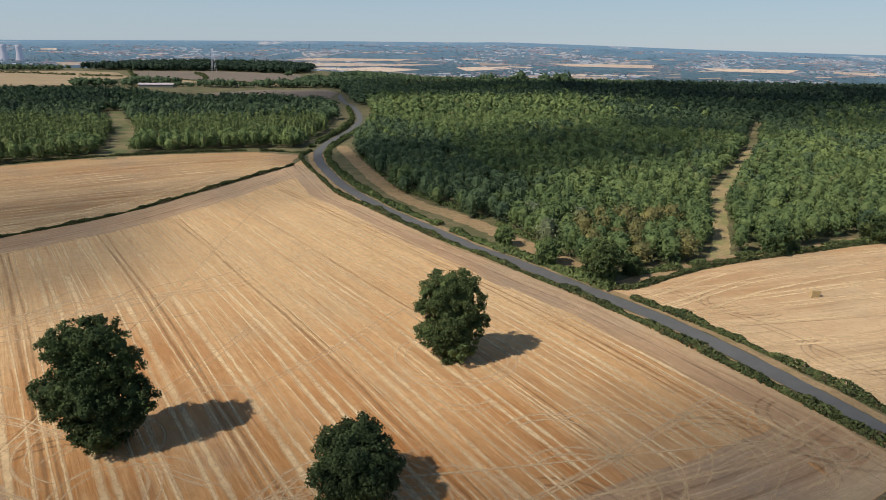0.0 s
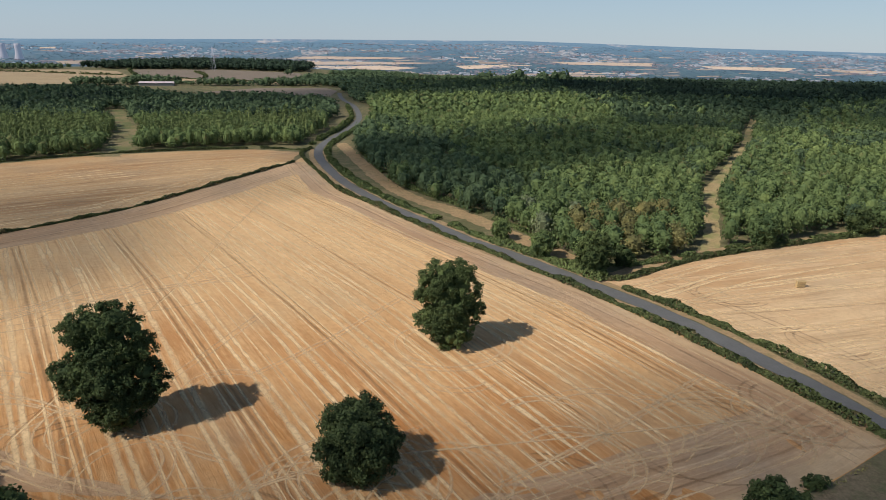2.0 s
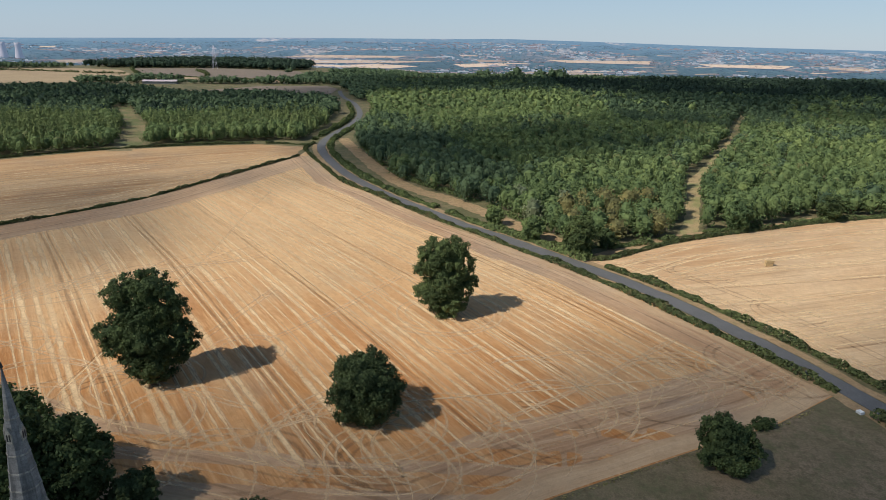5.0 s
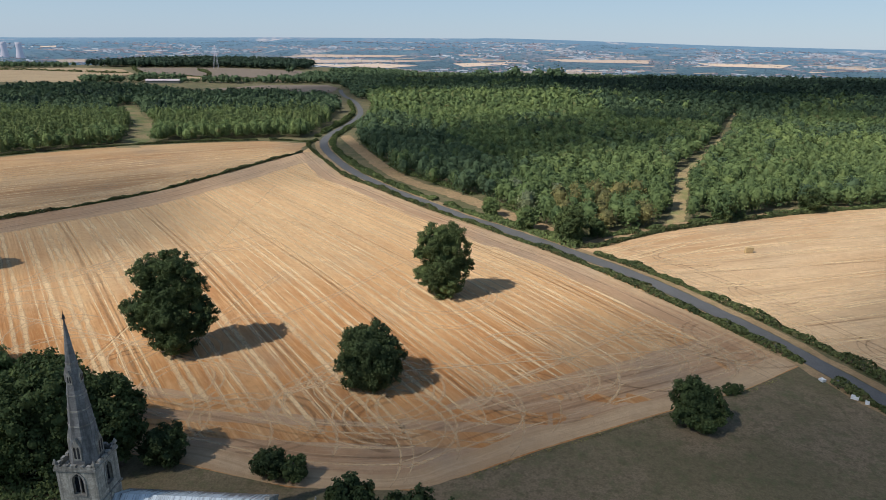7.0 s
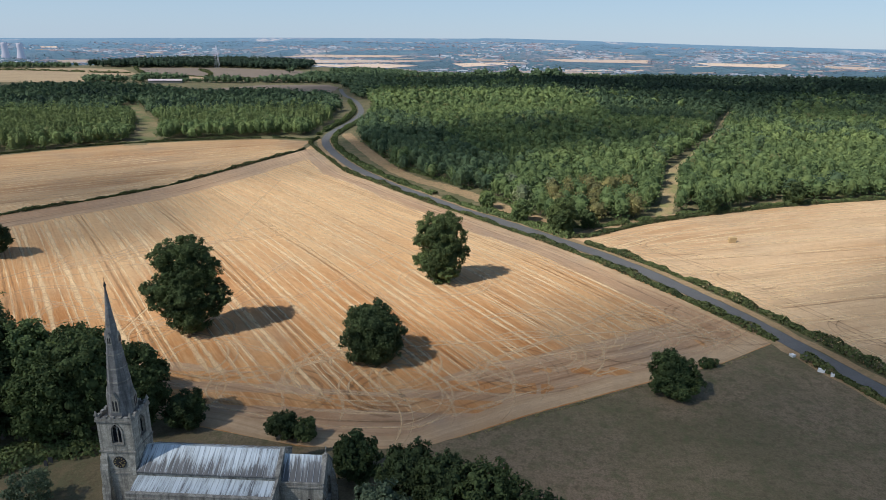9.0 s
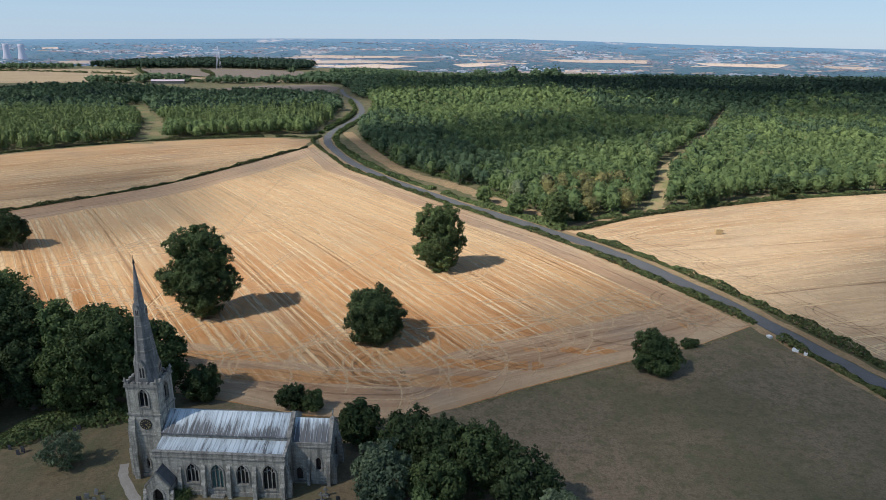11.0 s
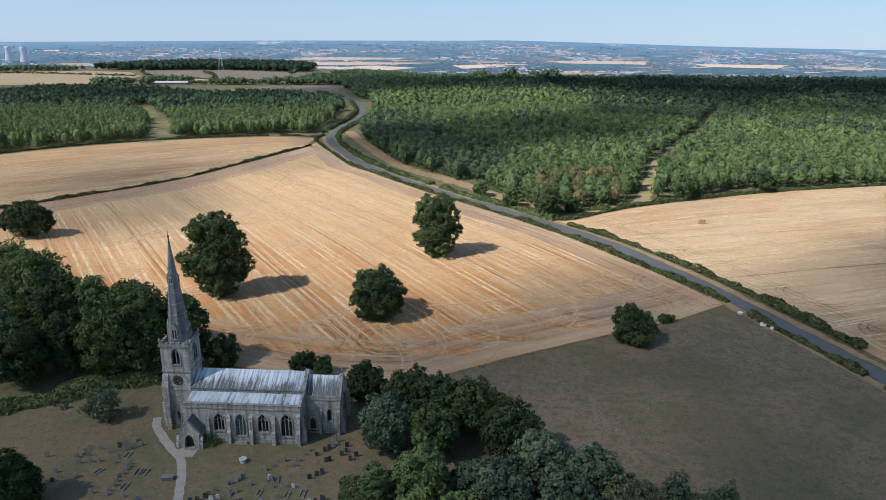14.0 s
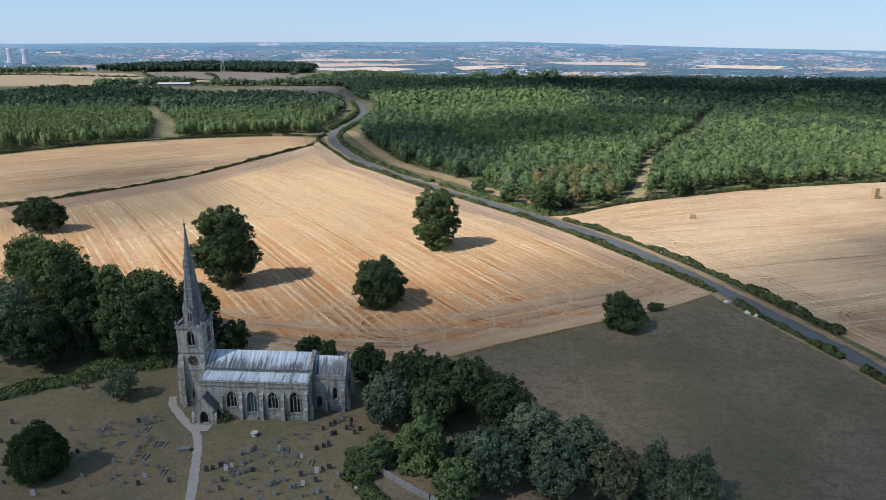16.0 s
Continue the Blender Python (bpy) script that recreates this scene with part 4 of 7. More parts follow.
def spray_quads(lobes, n, size, seed, tuft=1.3, ragged=1.0, loose=0.5):
    """A crown of many leafy sprays: tufts stand off the lobes, leaves cover the outer side of each tuft; shape (n, 4, 3)."""
    g = np.random.default_rng(seed)
    lobes = np.array(lobes, float)
    centres, outs, radii = [], [], []
    for k, lobe in enumerate(lobes):
        r3 = lobe[3:]
        area = 4 * math.pi * (r3[0] * r3[1] * r3[2]) ** (2 / 3)
        m = max(6, int(1.5 * area / (math.pi * tuft * tuft)))
        d = g.normal(size=(m, 3)) + (0, 0, 0.12)
        d /= np.linalg.norm(d, axis=1)[:, None]
        c = lobe[:3] + d * r3 * g.uniform(0.78, 1.0 + 0.08 * ragged, m)[:, None]
        ok = np.ones(m, bool)
        for j, other in enumerate(lobes):
            if j != k:
                q = (c - other[:3]) / other[3:]
                ok &= (q * q).sum(1) > 0.66
        nrm = d / r3
        nrm /= np.linalg.norm(nrm, axis=1)[:, None]
        centres.append(c[ok])
        outs.append(nrm[ok])
        radii.append(tuft * g.uniform(0.5, 1.25, m)[ok])
    centres, outs, radii = np.vstack(centres), np.vstack(outs), np.concatenate(radii)
    k = g.choice(len(radii), n, p=radii**2 / (radii**2).sum())
    d = g.normal(size=(n, 3)) + 0.85 * outs[k] + (0, 0, 0.3)
    d /= np.linalg.norm(d, axis=1)[:, None]
    c = centres[k] + d * (radii[k] * g.uniform(0.3, 1.15, n))[:, None] * (1, 1, 0.85)
    c[:, 2] = np.maximum(c[:, 2], 0.1)
    nrm = 0.55 * d + 0.35 * outs[k] + loose * g.normal(size=(n, 3)) + (0, 0, 0.15)
    nrm /= np.linalg.norm(nrm, axis=1)[:, None]
    t = np.cross(nrm, g.normal(size=(n, 3)))
    t /= np.linalg.norm(t, axis=1)[:, None]
    b = np.cross(nrm, t)
    s = size * g.uniform(0.55, 1.35, (n, 1))
    quad = np.stack([c + t * s * 0.6, c + b * s * 0.42 + t * s * 0.1, c - t * s * 0.6, c - b * s * 0.42 - t * s * 0.1], 1)
    return quad + g.normal(0, 0.08 * size, quad.shape)


def core_quads(lobes, shrink, rings=7, slices=11):
    """Closed inner bodies of the lobes, so that no light shows through a dense crown."""
    th, ph = np.linspace(0.0, math.pi, rings), np.linspace(0, 2 * math.pi, slices)
    out = []
    for cx, cy, cz, rx, ry, rz in lobes:
        g = np.array([[(cx + rx * shrink * math.sin(t) * math.cos(p), cy + ry * shrink * math.sin(t) * math.sin(p), cz + rz * shrink * math.cos(t)) for p in ph] for t in th])
        out.append(np.stack([g[:-1, :-1], g[1:, :-1], g[1:, 1:], g[:-1, 1:]], 2).reshape(-1, 4, 3))
    return np.concatenate(out)


def big_tree(x, y, lobes, n, size, mat, seed, trunk_h, trunk_r, spread, label, name="tree", bark=None, group="", turn=0.0, category="tree", tuft=0.92, core=0.64):
    ob = empty(name, x, y, ground_z(x, y), turn, label, category, group)
    leaves = spray_quads(lobes, n, size, seed, tuft)
    crown = new("crown", quads_mesh("crown", np.concatenate([leaves, core_quads(lobes, core)]), mat))
    crown.parent = ob
    trunk = new("trunk", trunk_mesh("trunk", trunk_h, trunk_r, seed, bark or M_BARK, 7, spread))
    trunk.parent = ob
    return ob


def hedge(line, width, tall, mat, per_metre, size, label, seed, gaps=0.0, name="hedge", lift=0.0):
    """A hedge of leafy sprays along a line, uneven in height and width."""
    g = np.random.default_rng(seed)
    line = spline(line, 1.5)
    seg = np.linalg.norm(np.diff(line, axis=0), axis=1)
    n = int(seg.sum() * per_metre)
    cum = np.concatenate([[0], np.cumsum(seg)])
    s = g.uniform(0, cum[-1], n)
    c = np.column_stack([np.interp(s, cum, line[:, 0]), np.interp(s, cum, line[:, 1])])
    d = np.column_stack([np.interp(s, cum, np.gradient(line[:, 0])), np.interp(s, cum, np.gradient(line[:, 1]))])
    d /= np.linalg.norm(d, axis=1)[:, None]
    grow = 0.78 + 0.24 * np.sin(s / 5.1 + seed) + 0.2 * np.sin(s / 1.9) + 0.2 * np.sin(s / 23.0 + 2 * seed) + 0.1 * np.sin(s / 0.7)
    if gaps:
        keep = np.sin(s / 17.0 + seed) + 0.6 * np.sin(s / 6.3) > -1.6 + 1.4 * gaps
        c, d, grow, s = c[keep], d[keep], grow[keep], s[keep]
        n = len(c)
    a = g.uniform(0, math.pi, n)
    rr = np.where(g.random(n) < 0.2, g.uniform(0.3, 0.9, n), g.uniform(0.85, 1.08, n))
    off = np.cos(a) * rr * width / 2 * np.sqrt(grow)
    z = np.sin(a) ** 0.7 * rr * tall * grow
    p = c + np.stack([d[:, 1], -d[:, 0]], 1) * off[:, None]
    p3 = np.column_stack([p, height(p[:, 0], p[:, 1]) + z + lift])
    out = np.column_stack([d[:, 1] * np.cos(a), -d[:, 0] * np.cos(a), np.sin(a)])
    nrm = out * 0.8 + g.normal(size=(n, 3)) * 0.5
    nrm /= np.linalg.norm(nrm, axis=1)[:, None]
    t = np.cross(nrm, g.normal(size=(n, 3)))
    t /= np.linalg.norm(t, axis=1)[:, None]
    b = np.cross(nrm, t)
    q = size * g.uniform(0.6, 1.4, (n, 1))
    quad = np.stack([p3 + t * q * 0.6, p3 + b * q * 0.45, p3 - t * q * 0.6, p3 - b * q * 0.45], 1) + g.normal(0, 0.06 * size, (n, 4, 3))
    ob = empty(name, *line[0], ground_z(*line[0]), 0, label, "hedge")
    length = 14.0
    back = np.array((*line[0], ground_z(*line[0])))
    for k in range(int(cum[-1] / length) + 1):
        pick = (s >= k * length) & (s < (k + 1) * length)
        if pick.sum() > 8:
            o = tagged(new("hedge_section", quads_mesh("hedge_section", quad[pick] - back, mat)), kind="stuff")
            o.parent = ob
    return ob


# ---- hedges ----
hedge(HEDGE_LEFT, 1.5, 1.25, F_HEDGE, 50, 0.5, "dark clipped hedge between two stubble fields", 3)
hedge([(-46, 330), (-47, 312), *HEDGE_FIELD[1:]], 2.2, 1.4, F_HEDGE, 60, 0.5, "low green hedge along the road and stubble field", 4)
hedge(HEDGE_RIGHT, 2.4, 1.9, F_HEDGE, 70, 0.48, "uneven broken hedge along the road and pale field", 5, 0.4)
hedge(WOOD_HEDGE, 1.9, 1.3, F_HEDGE, 60, 0.5, "low hedge between pale field and wood", 6)
hedge(list(shift_line(spline(ROAD[5:18], 12), -5.2)[::-1]), 4.2, 1.6, F_SCRUB, 62, 0.62, "rough green hedge on the wood side of the road", 7, 0.1)
hedge([(120, 55), (126, 42), (132, 27), (137, 12), (147, -20)], 2.4, 1.6, F_HEDGE, 80, 0.5, "broken hedge between pasture and road", 8, 0.45)
hedge([(-47, 322), (-76, 325), (-117, 310), (-150, 290), (-180, 264), (-232, 192)], 2.0, 1.3, F_HEDGE, 45, 0.6, "low hedge below the young plantation", 9, 0.1)
hedge(list(shift_line(spline(ROAD[3:8], 12), 6.0)), 4.0, 2.6, F_SCRUB, 50, 0.8, "tall scrubby hedge at the road bend", 10, 0.1)
hedge([(-16, 322), (-4, 287), (9, 252), (22, 229), (40, 205), (52, 187), (63, 168), (71, 151)], 3.0, 1.3, F_SCRUB, 40, 0.55, "low scrub and nettles along the wood edge", 14, 0.3, "scrub_edge")
hedge([(74, 138.5), (90, 139), (104, 145), (111, 149)], 3.0, 1.4, F_SCRUB, 60, 0.5, "low scrub and nettles along the wood edge", 15, 0.1, "scrub_edge")
hedge([(122, 154), (140, 162), (180, 176), (240, 195), (300, 214)], 2.6, 1.4, F_SCRUB, 45, 0.55, "low scrub and nettles along the wood edge", 16, 0.2, "scrub_edge")
hedge([(116, 60.5), (101.6, 50.3), (83, 40.8), (61, 29.2), (48.6, 21.8)], 0.8, 0.4, F_RUST, 7, 0.24, "thin dry weedy strip along the pasture edge", 11, 0.9, "weed_strip")

hedge([(-760, 1000), (-660, 1010), (-560, 985), (-500, 985)], 5.0, 3.0, F_HEDGE, 5, 2.0, "distant dark hedge between tan fields", 31, 0.2)
hedge([(-480, 985), (-520, 1050), (-565, 1130)], 6.0, 3.4, F_HEDGE, 6, 2.0, "distant dark hedge between fields", 32, 0.1)
hedge([(-356, 945), (-380, 1010), (-430, 1090)], 6.0, 4.0, F_HEDGE, 6, 2.0, "distant dark hedge between fields", 33, 0.1)
hedge([(-470, 962), (-356, 925), (-285, 910), (-215, 905)], 4.0, 2.0, F_HEDGE, 5, 1.8, "distant low hedge below the brown field", 34, 0.2)

# ---- trees standing in the field ----
LEANING = [(0.4, 0, 4.6, 3.8, 3.6, 4.2), (-3.0, 0.5, 4.6, 2.8, 2.8, 2.6), (-4.6, 0, 5.4, 2.0, 2.0, 1.4), (3.0, -0.6, 5.4, 3.2, 3.2, 3.8), (5.6, 0, 7.6, 2.0, 2.2, 1.8), (4.6, -0.4, 9.6, 2.4, 2.4, 2.2), (0.4, 0, 9.6, 4.6, 4.2, 4.0), (-3.2, 0.4, 10.6, 2.6, 2.8, 2.4), (-1.4, 0, 13.2, 4.0, 3.8, 3.2), (2.6, 0, 13.0, 3.6, 3.4, 3.2), (0.0, 0, 15.8, 3.4, 3.2, 2.6), (3.0, 0.2, 15.6, 2.4, 2.4, 2.0), (-3.4, 0, 14.2, 2.0, 2.2, 1.8), (1.4, -2.0, 3.0, 3.0, 2.6, 2.8), (0.4, -2.4, 8.0, 3.0, 2.4, 3.2), (0.6, 1.8, 9.0, 3.6, 3.0, 5.0)]
big_tree(41.0, 87.6, LEANING, 33000, 0.33, F_OAK, 21, 13, 0.6, 3, "tall dark green broadleaf tree standing alone in stubble", "field_tree", group="trees in the stubble field")
TALL = [(1.6, 0, 4.0, 3.6, 3.8, 3.8), (-1.4, -0.5, 4.4, 3.2, 3.4, 3.2), (-4.6, 0, 6.8, 3.2, 3.2, 2.6), (-6.9, 0, 9.4, 2.4, 2.6, 1.9), (-3.4, -0.4, 9.8, 3.4, 3.4, 2.4), (4.6, 0, 6.6, 2.8, 3.2, 2.6), (7.4, -0.2, 8.2, 2.0, 2.0, 1.5), (6.0, 0, 10.2, 2.6, 2.6, 1.9), (1.4, 0, 9.6, 4.6, 4.2, 3.4), (-1.0, 0, 13.4, 3.0, 3.2, 2.2), (3.2, 0, 13.6, 3.0, 3.2, 2.6), (5.6, 0.2, 14.6, 2.2, 2.2, 1.8), (-4.4, 0, 16.2, 2.8, 2.4, 1.9), (-3.4, 0, 13.2, 2.4, 2.6, 2.0), (-1.6, 0, 18.2, 3.6, 3.4, 2.6), (2.0, 0, 19.0, 3.2, 3.2, 2.4), (4.6, 0.2, 17.4, 2.4, 2.2, 1.9), (1.0, 0, 16.4, 3.4, 3.0, 2.6), (0.6, -3.0, 8.4, 3.4, 2.4, 3.4), (1.6, -2.6, 3.4, 2.8, 2.2, 2.6), (1.0, -1.8, 13.2, 2.8, 2.2, 3.0), (0.8, 2.2, 10.0, 4.2, 3.4, 5.0)]
big_tree(-12.3, 56.6, TALL, 43000, 0.33, F_OAK, 22, 15, 0.75, 3.5, "tall dark green broadleaf tree with lobed crown in stubble", "field_tree", group="trees in the stubble field")
SQUAT = [(0, 0, 5.4, 4.6, 4.4, 4.8), *round_lobes(11.4, 12.2, 5, 0.03, 34, 0.72)[1:], (-0.6, 0, 8.2, 3.8, 3.8, 2.8), (2, -2, 4, 3.6, 3.2, 3.4), (-2.4, -1.5, 4.2, 3.4, 3.2, 3.6)]
big_tree(29.7, 47.6, SQUAT, 27000, 0.32, F_DARK, 23, 8, 0.6, 3, "rounded dense dark green tree standing in stubble", "field_tree", group="trees in the stubble field", tuft=1.0)
BROAD = [(0, 0, 5.4, 5.0, 4.4, 3.8), (-4.6, 0, 5.2, 3.2, 3.0, 2.6), (4.4, 0, 5.0, 3.4, 3.0, 2.8), (-2.4, 0, 7.8, 3.4, 3.2, 2.4), (1.6, 0, 8.4, 3.6, 3.2, 2.4), (5.2, 0, 7.0, 2.2, 2.2, 1.8), (-6.6, 0, 4.0, 1.8, 1.8, 1.6), (2.4, 0, 3.2, 4.0, 3.2, 2.2), (-1.0, -1.5, 3.4, 3.0, 2.6, 2.2)]
big_tree(-86.8, 94.6, BROAD, 12000, 0.46, F_DARK, 24, 7, 0.5, 3, "broad dark tree standing beside the field hedge", "field_tree")
big_tree(87.8, 38.8, [(0.2, 0, 3.8, 3.4, 3.2, 3.2), (-1.4, 0, 5.4, 2.6, 2.4, 2.4), (1.8, 0, 4.8, 2.6, 2.4, 2.2), (3.0, -0.4, 2.2, 2.4, 2.2, 1.8), (-2.4, -0.3, 2.4, 2.2, 2.2, 1.9), (-0.4, 0, 6.8, 2.0, 2.0, 1.6), (0.6, -2.0, 2.4, 2.6, 2.0, 2.0)], 15000, 0.32, F_OAK, 25, 5, 0.4, 2, "small rounded green tree on the pasture edge", "pasture_tree", tuft=0.8)
big_tree(98.0, 49.6, [(0, 0, 0.8, 1.3, 1.0, 0.9), (1.3, 0.4, 0.7, 1.0, 0.8, 0.7), (-1.2, -0.3, 0.6, 0.9, 0.8, 0.6)], 2200, 0.26, F_OAK, 26, 1, 0.12, 0.6, "low green bush on the pasture edge", "bush", category="bush", tuft=0.45)
big_tree(78.6, 131.2, round_lobes(11.6, 8.8, 9, 0.03, 14), 12000, 0.42, F_OAK, 27, 8, 0.4, 2.4, "single dark green tree at the corner of the wood", "corner_tree", tuft=1.0)
big_tree(55, 160, round_lobes(6.5, 6.0, 10, 0.05, 9), 4200, 0.42, F_LIGHT, 28, 4, 0.25, 1.5, "small light green tree beside the road", "roadside_tree", tuft=0.8)
big_tree(66, 144, round_lobes(7.5, 7.0, 11, 0.05, 9), 5200, 0.42, F_LIGHT, 29, 4, 0.25, 1.5, "small light green tree beside the road", "roadside_tree", tuft=0.8)
big_tree(88, 137.5, round_lobes(5.6, 5.4, 14, 0.03, 8), 3000, 0.42, F_OAK, 33, 3, 0.2, 1.2, "small round green tree at the corner of the wood", "wood_edge_tree", tuft=0.8)
big_tree(134, 158.0, round_lobes(9.0, 8.0, 12, 0.05, 9), 6000, 0.45, F_WOOD, 30, 5, 0.3, 2, "bushy green tree at the edge of the ride", "wood_edge_tree")
big_tree(170, 172.5, round_lobes(8.5, 8.0, 13, 0.1, 9), 5200, 0.45, F_OAK, 31, 5, 0.3, 2, "dark green tree in the field hedge", "wood_edge_tree")

# ---- trees round the church ----
YARD_TREES = [
    (-52.0, 40, 19.0, 13.0, F_GROVE), (-39.5, 29, 22.0, 13.5, F_GROVE), (-31.5, 23, 20.0, 11.0, F_DARK), (-43.0, 15, 16.5, 13.0, F_ASH), (-33.5, 12, 14.0, 10.0, F_DARK),
    (-24.5, 24, 17.5, 9.5, F_LIGHT), (-18.0, 27, 16.5, 10.0, F_GROVE), (-13.0, 18.5, 18.0, 13.0, F_OAK), (-5.0, 21.5, 16.0, 8.5, F_OAK), (-19.0, 16.0, 13.0, 8.5, F_GROVE),
    (-56, 22, 17.0, 13.0, F_ASH), (-27, 17, 13.0, 8.0, F_DARK)]
for i, (x, y, h, w, mat) in enumerate(YARD_TREES):
    big_tree(x, y, round_lobes(h, w, 40 + i, 0.06, 34, 0.72), 11500, 0.45, mat, 60 + i, h * 0.65, 0.45, 2.8, "tall broadleaf tree in the shady grove beside the churchyard" if mat is not F_LIGHT else "lighter green broadleaf tree in the grove beside the churchyard", "churchyard_tree", group="grove beside the church", tuft=1.1, core=0.55)
SCREEN = [
    (32.8, 10.5, 7.4, 6.6, F_OAK), (38.6, -4.6, 10.0, 8.4, F_ASH), (41.0, 5.5, 9.2, 8.0, F_DARK), (46.5, 2.5, 9.8, 9.0, F_DARK), (52.5, 0.0, 10.0, 9.4, F_OAK), (58.5, -5.5, 9.6, 9.6, F_DARK), (46.5, -5.0, 9.0, 8.0, F_OAK),
    (62.5, -14.0, 10.2, 8.6, F_ASH), (56.5, -19.5, 9.2, 8.6, F_ASH), (69.5, -16.5, 9.4, 8.4, F_ASH), (65.5, -20.5, 8.6, 8.4, F_ASH), (73.5, -21.0, 8.0, 7.0, F_RUSTASH), (50.8, -24.0, 6.8, 6.4, F_LIGHT)]
for i, (x, y, h, w, mat) in enumerate(SCREEN):
    big_tree(x, y, round_lobes(h, w, 80 + i, 0.04, 26, 0.74), 9500, 0.355, mat, 90 + i, h * 0.6, 0.3, 2.0, "dense bushy broadleaf tree screening the churchyard from the pasture", "screen_tree", group="trees between churchyard and pasture", tuft=0.75, core=0.5)
big_tree(44.8, -14.6, cone_lobes(10.0, 6.6, 31, 0.04) + [(-1.6, 0, 3.5, 2.2, 2.2, 2.2), (1.6, 0, 4.6, 2.2, 2.2, 2.2), (0.4, -1.4, 2.6, 2.4, 2, 2)], 12000, 0.34, F_LIGHT, 110, 7, 0.25, 1.4, "light green feathery upright tree beside the churchyard", "screen_tree", tuft=0.8)
big_tree(38.4, -15.6, round_lobes(4.4, 5.2, 32, 0.0, 9), 6000, 0.3, F_LIGHT, 111, 2, 0.15, 1, "low light green shrub at the churchyard corner", "shrub", category="bush", tuft=0.6)
big_tree(36.0, -18.6, round_lobes(1.8, 5.0, 33, 0.0, 9), 3200, 0.28, F_SCRUB, 112, 1, 0.1, 1, "low bramble patch at the churchyard corner", "bramble", category="bush", tuft=0.45)
big_tree(51.8, -13.4, round_lobes(4.4, 5.0, 34, 0.0, 9), 5600, 0.3, F_ASH, 113, 2, 0.15, 1, "small grey-green shrub among the trees", "shrub", category="bush", tuft=0.6)
for i, (x, y, h) in enumerate(((79.6, -20.6, 9.0), (82.4, -22.5, 7.5), (86.0, -21.4, 8.4))):
    big_tree(x, y, cone_lobes(h, 5.6, 35 + i, 0.05) + round_lobes(h * 0.9, 5.2, 36 + i, 0.1, 8)[1:], 7000, 0.3, F_BIRCH, 114 + i, h * 0.85, 0.14, 1.2, "pale feathery birch tree on the pasture edge", "birch_tree", bark=M_BIRCH, tuft=0.7, core=0.45)
YEW = [(0, 0, 3.0, 3.6, 3.5, 2.8), (0.4, 0, 5.2, 2.8, 2.7, 2.4), (0.5, 0, 7.2, 1.7, 1.7, 1.5), (-2.2, 0, 2.6, 2.4, 2.4, 2.2), (2.2, 0, 2.8, 2.2, 2.2, 2.2), (-1.2, 0, 5.0, 2.0, 2.0, 1.8), (1.9, 0, 4.8, 1.8, 1.8, 1.8), (0, -1.8, 2.6, 2.6, 2.2, 2.2)]
big_tree(-13.0, -21.0, YEW, 18000, 0.25, F_YEW, 118, 5, 0.5, 2, "dense dark conical yew tree in the churchyard", "yew_tree", tuft=0.75)
big_tree(-12.0, 1.6, round_lobes(5.6, 5.4, 38, 0.05, 9), 3600, 0.3, F_ASH, 119, 4, 0.16, 1.6, "small sparse grey-green tree among the graves", "small_tree", tuft=0.8, core=0.3)
big_tree(1.6, 22.4, round_lobes(6.0, 6.4, 39, 0.03, 10), 9000, 0.32, F_DARK, 122, 4, 0.2, 1.5, "round dark bush behind the church tower", "bush", category="bush", tuft=0.75)
big_tree(18.6, 20.6, round_lobes(4.2, 4.8, 41, 0.03, 9), 5200, 0.3, F_DARK, 123, 3, 0.2, 1.2, "round dark bush behind the nave", "bush", category="bush", tuft=0.65)
big_tree(22.4, 20.0, round_lobes(3.4, 4.0, 42, 0.03, 9), 4200, 0.3, F_OAK, 124, 3, 0.2, 1.2, "round green bush behind the chancel", "bush", category="bush", tuft=0.6)
hedge([(-52, -14), (-38, -2), (-31, 4), (-24, 8), (-19, 13), (-9, 16.5)], 6.0, 1.7, F_SCRUB, 150, 0.42, "tangled bramble bank below the grove", 12, 0.1, "bramble_bank")
hedge([(34, -12), (35.5, -19), (39, -24), (44, -30)], 3.0, 0.7, F_SCRUB, 120, 0.34, "low ivy bank along the churchyard wall", 13, 0.1, "ivy_bank")

# ---- the woods ----
BIG_WOOD = [(-28, 372), (-20, 330), (-9, 294), (5, 256), (17, 230), (38, 203), (50, 185), (62, 166), (70, 148), (78, 140), (97, 142.5), (111, 151.5), (140, 164), (180, 178), (240, 197), (330, 226), (420, 300), (520, 520), (700, 900), (420, 915), (240, 900), (60, 905), (-70, 860), (-78, 700), (-52, 585), (-32, 480)]
LEFT_WOOD = [(-176, 270), (-150, 296), (-116, 316), (-78, 332), (-56, 338), (-56, 424), (-64, 490), (-80, 556), (-95, 592), (-170, 612), (-219, 582), (-303, 650), (-370, 656), (-435, 622), (-420, 500), (-330, 370), (-235, 205)]
ride_line, glade_line = spline(RIDE, 8), spline(GLADE, 8)
proto = {}
LODS = ((400, 0.62, 0.0, 0.75), (150, 0.82, 0.14, 0.85), (66, 1.1, 0.45, 0.95), (28, 1.6, 0.6, 1.1), (28, 1.7, 0.08, 1.3))
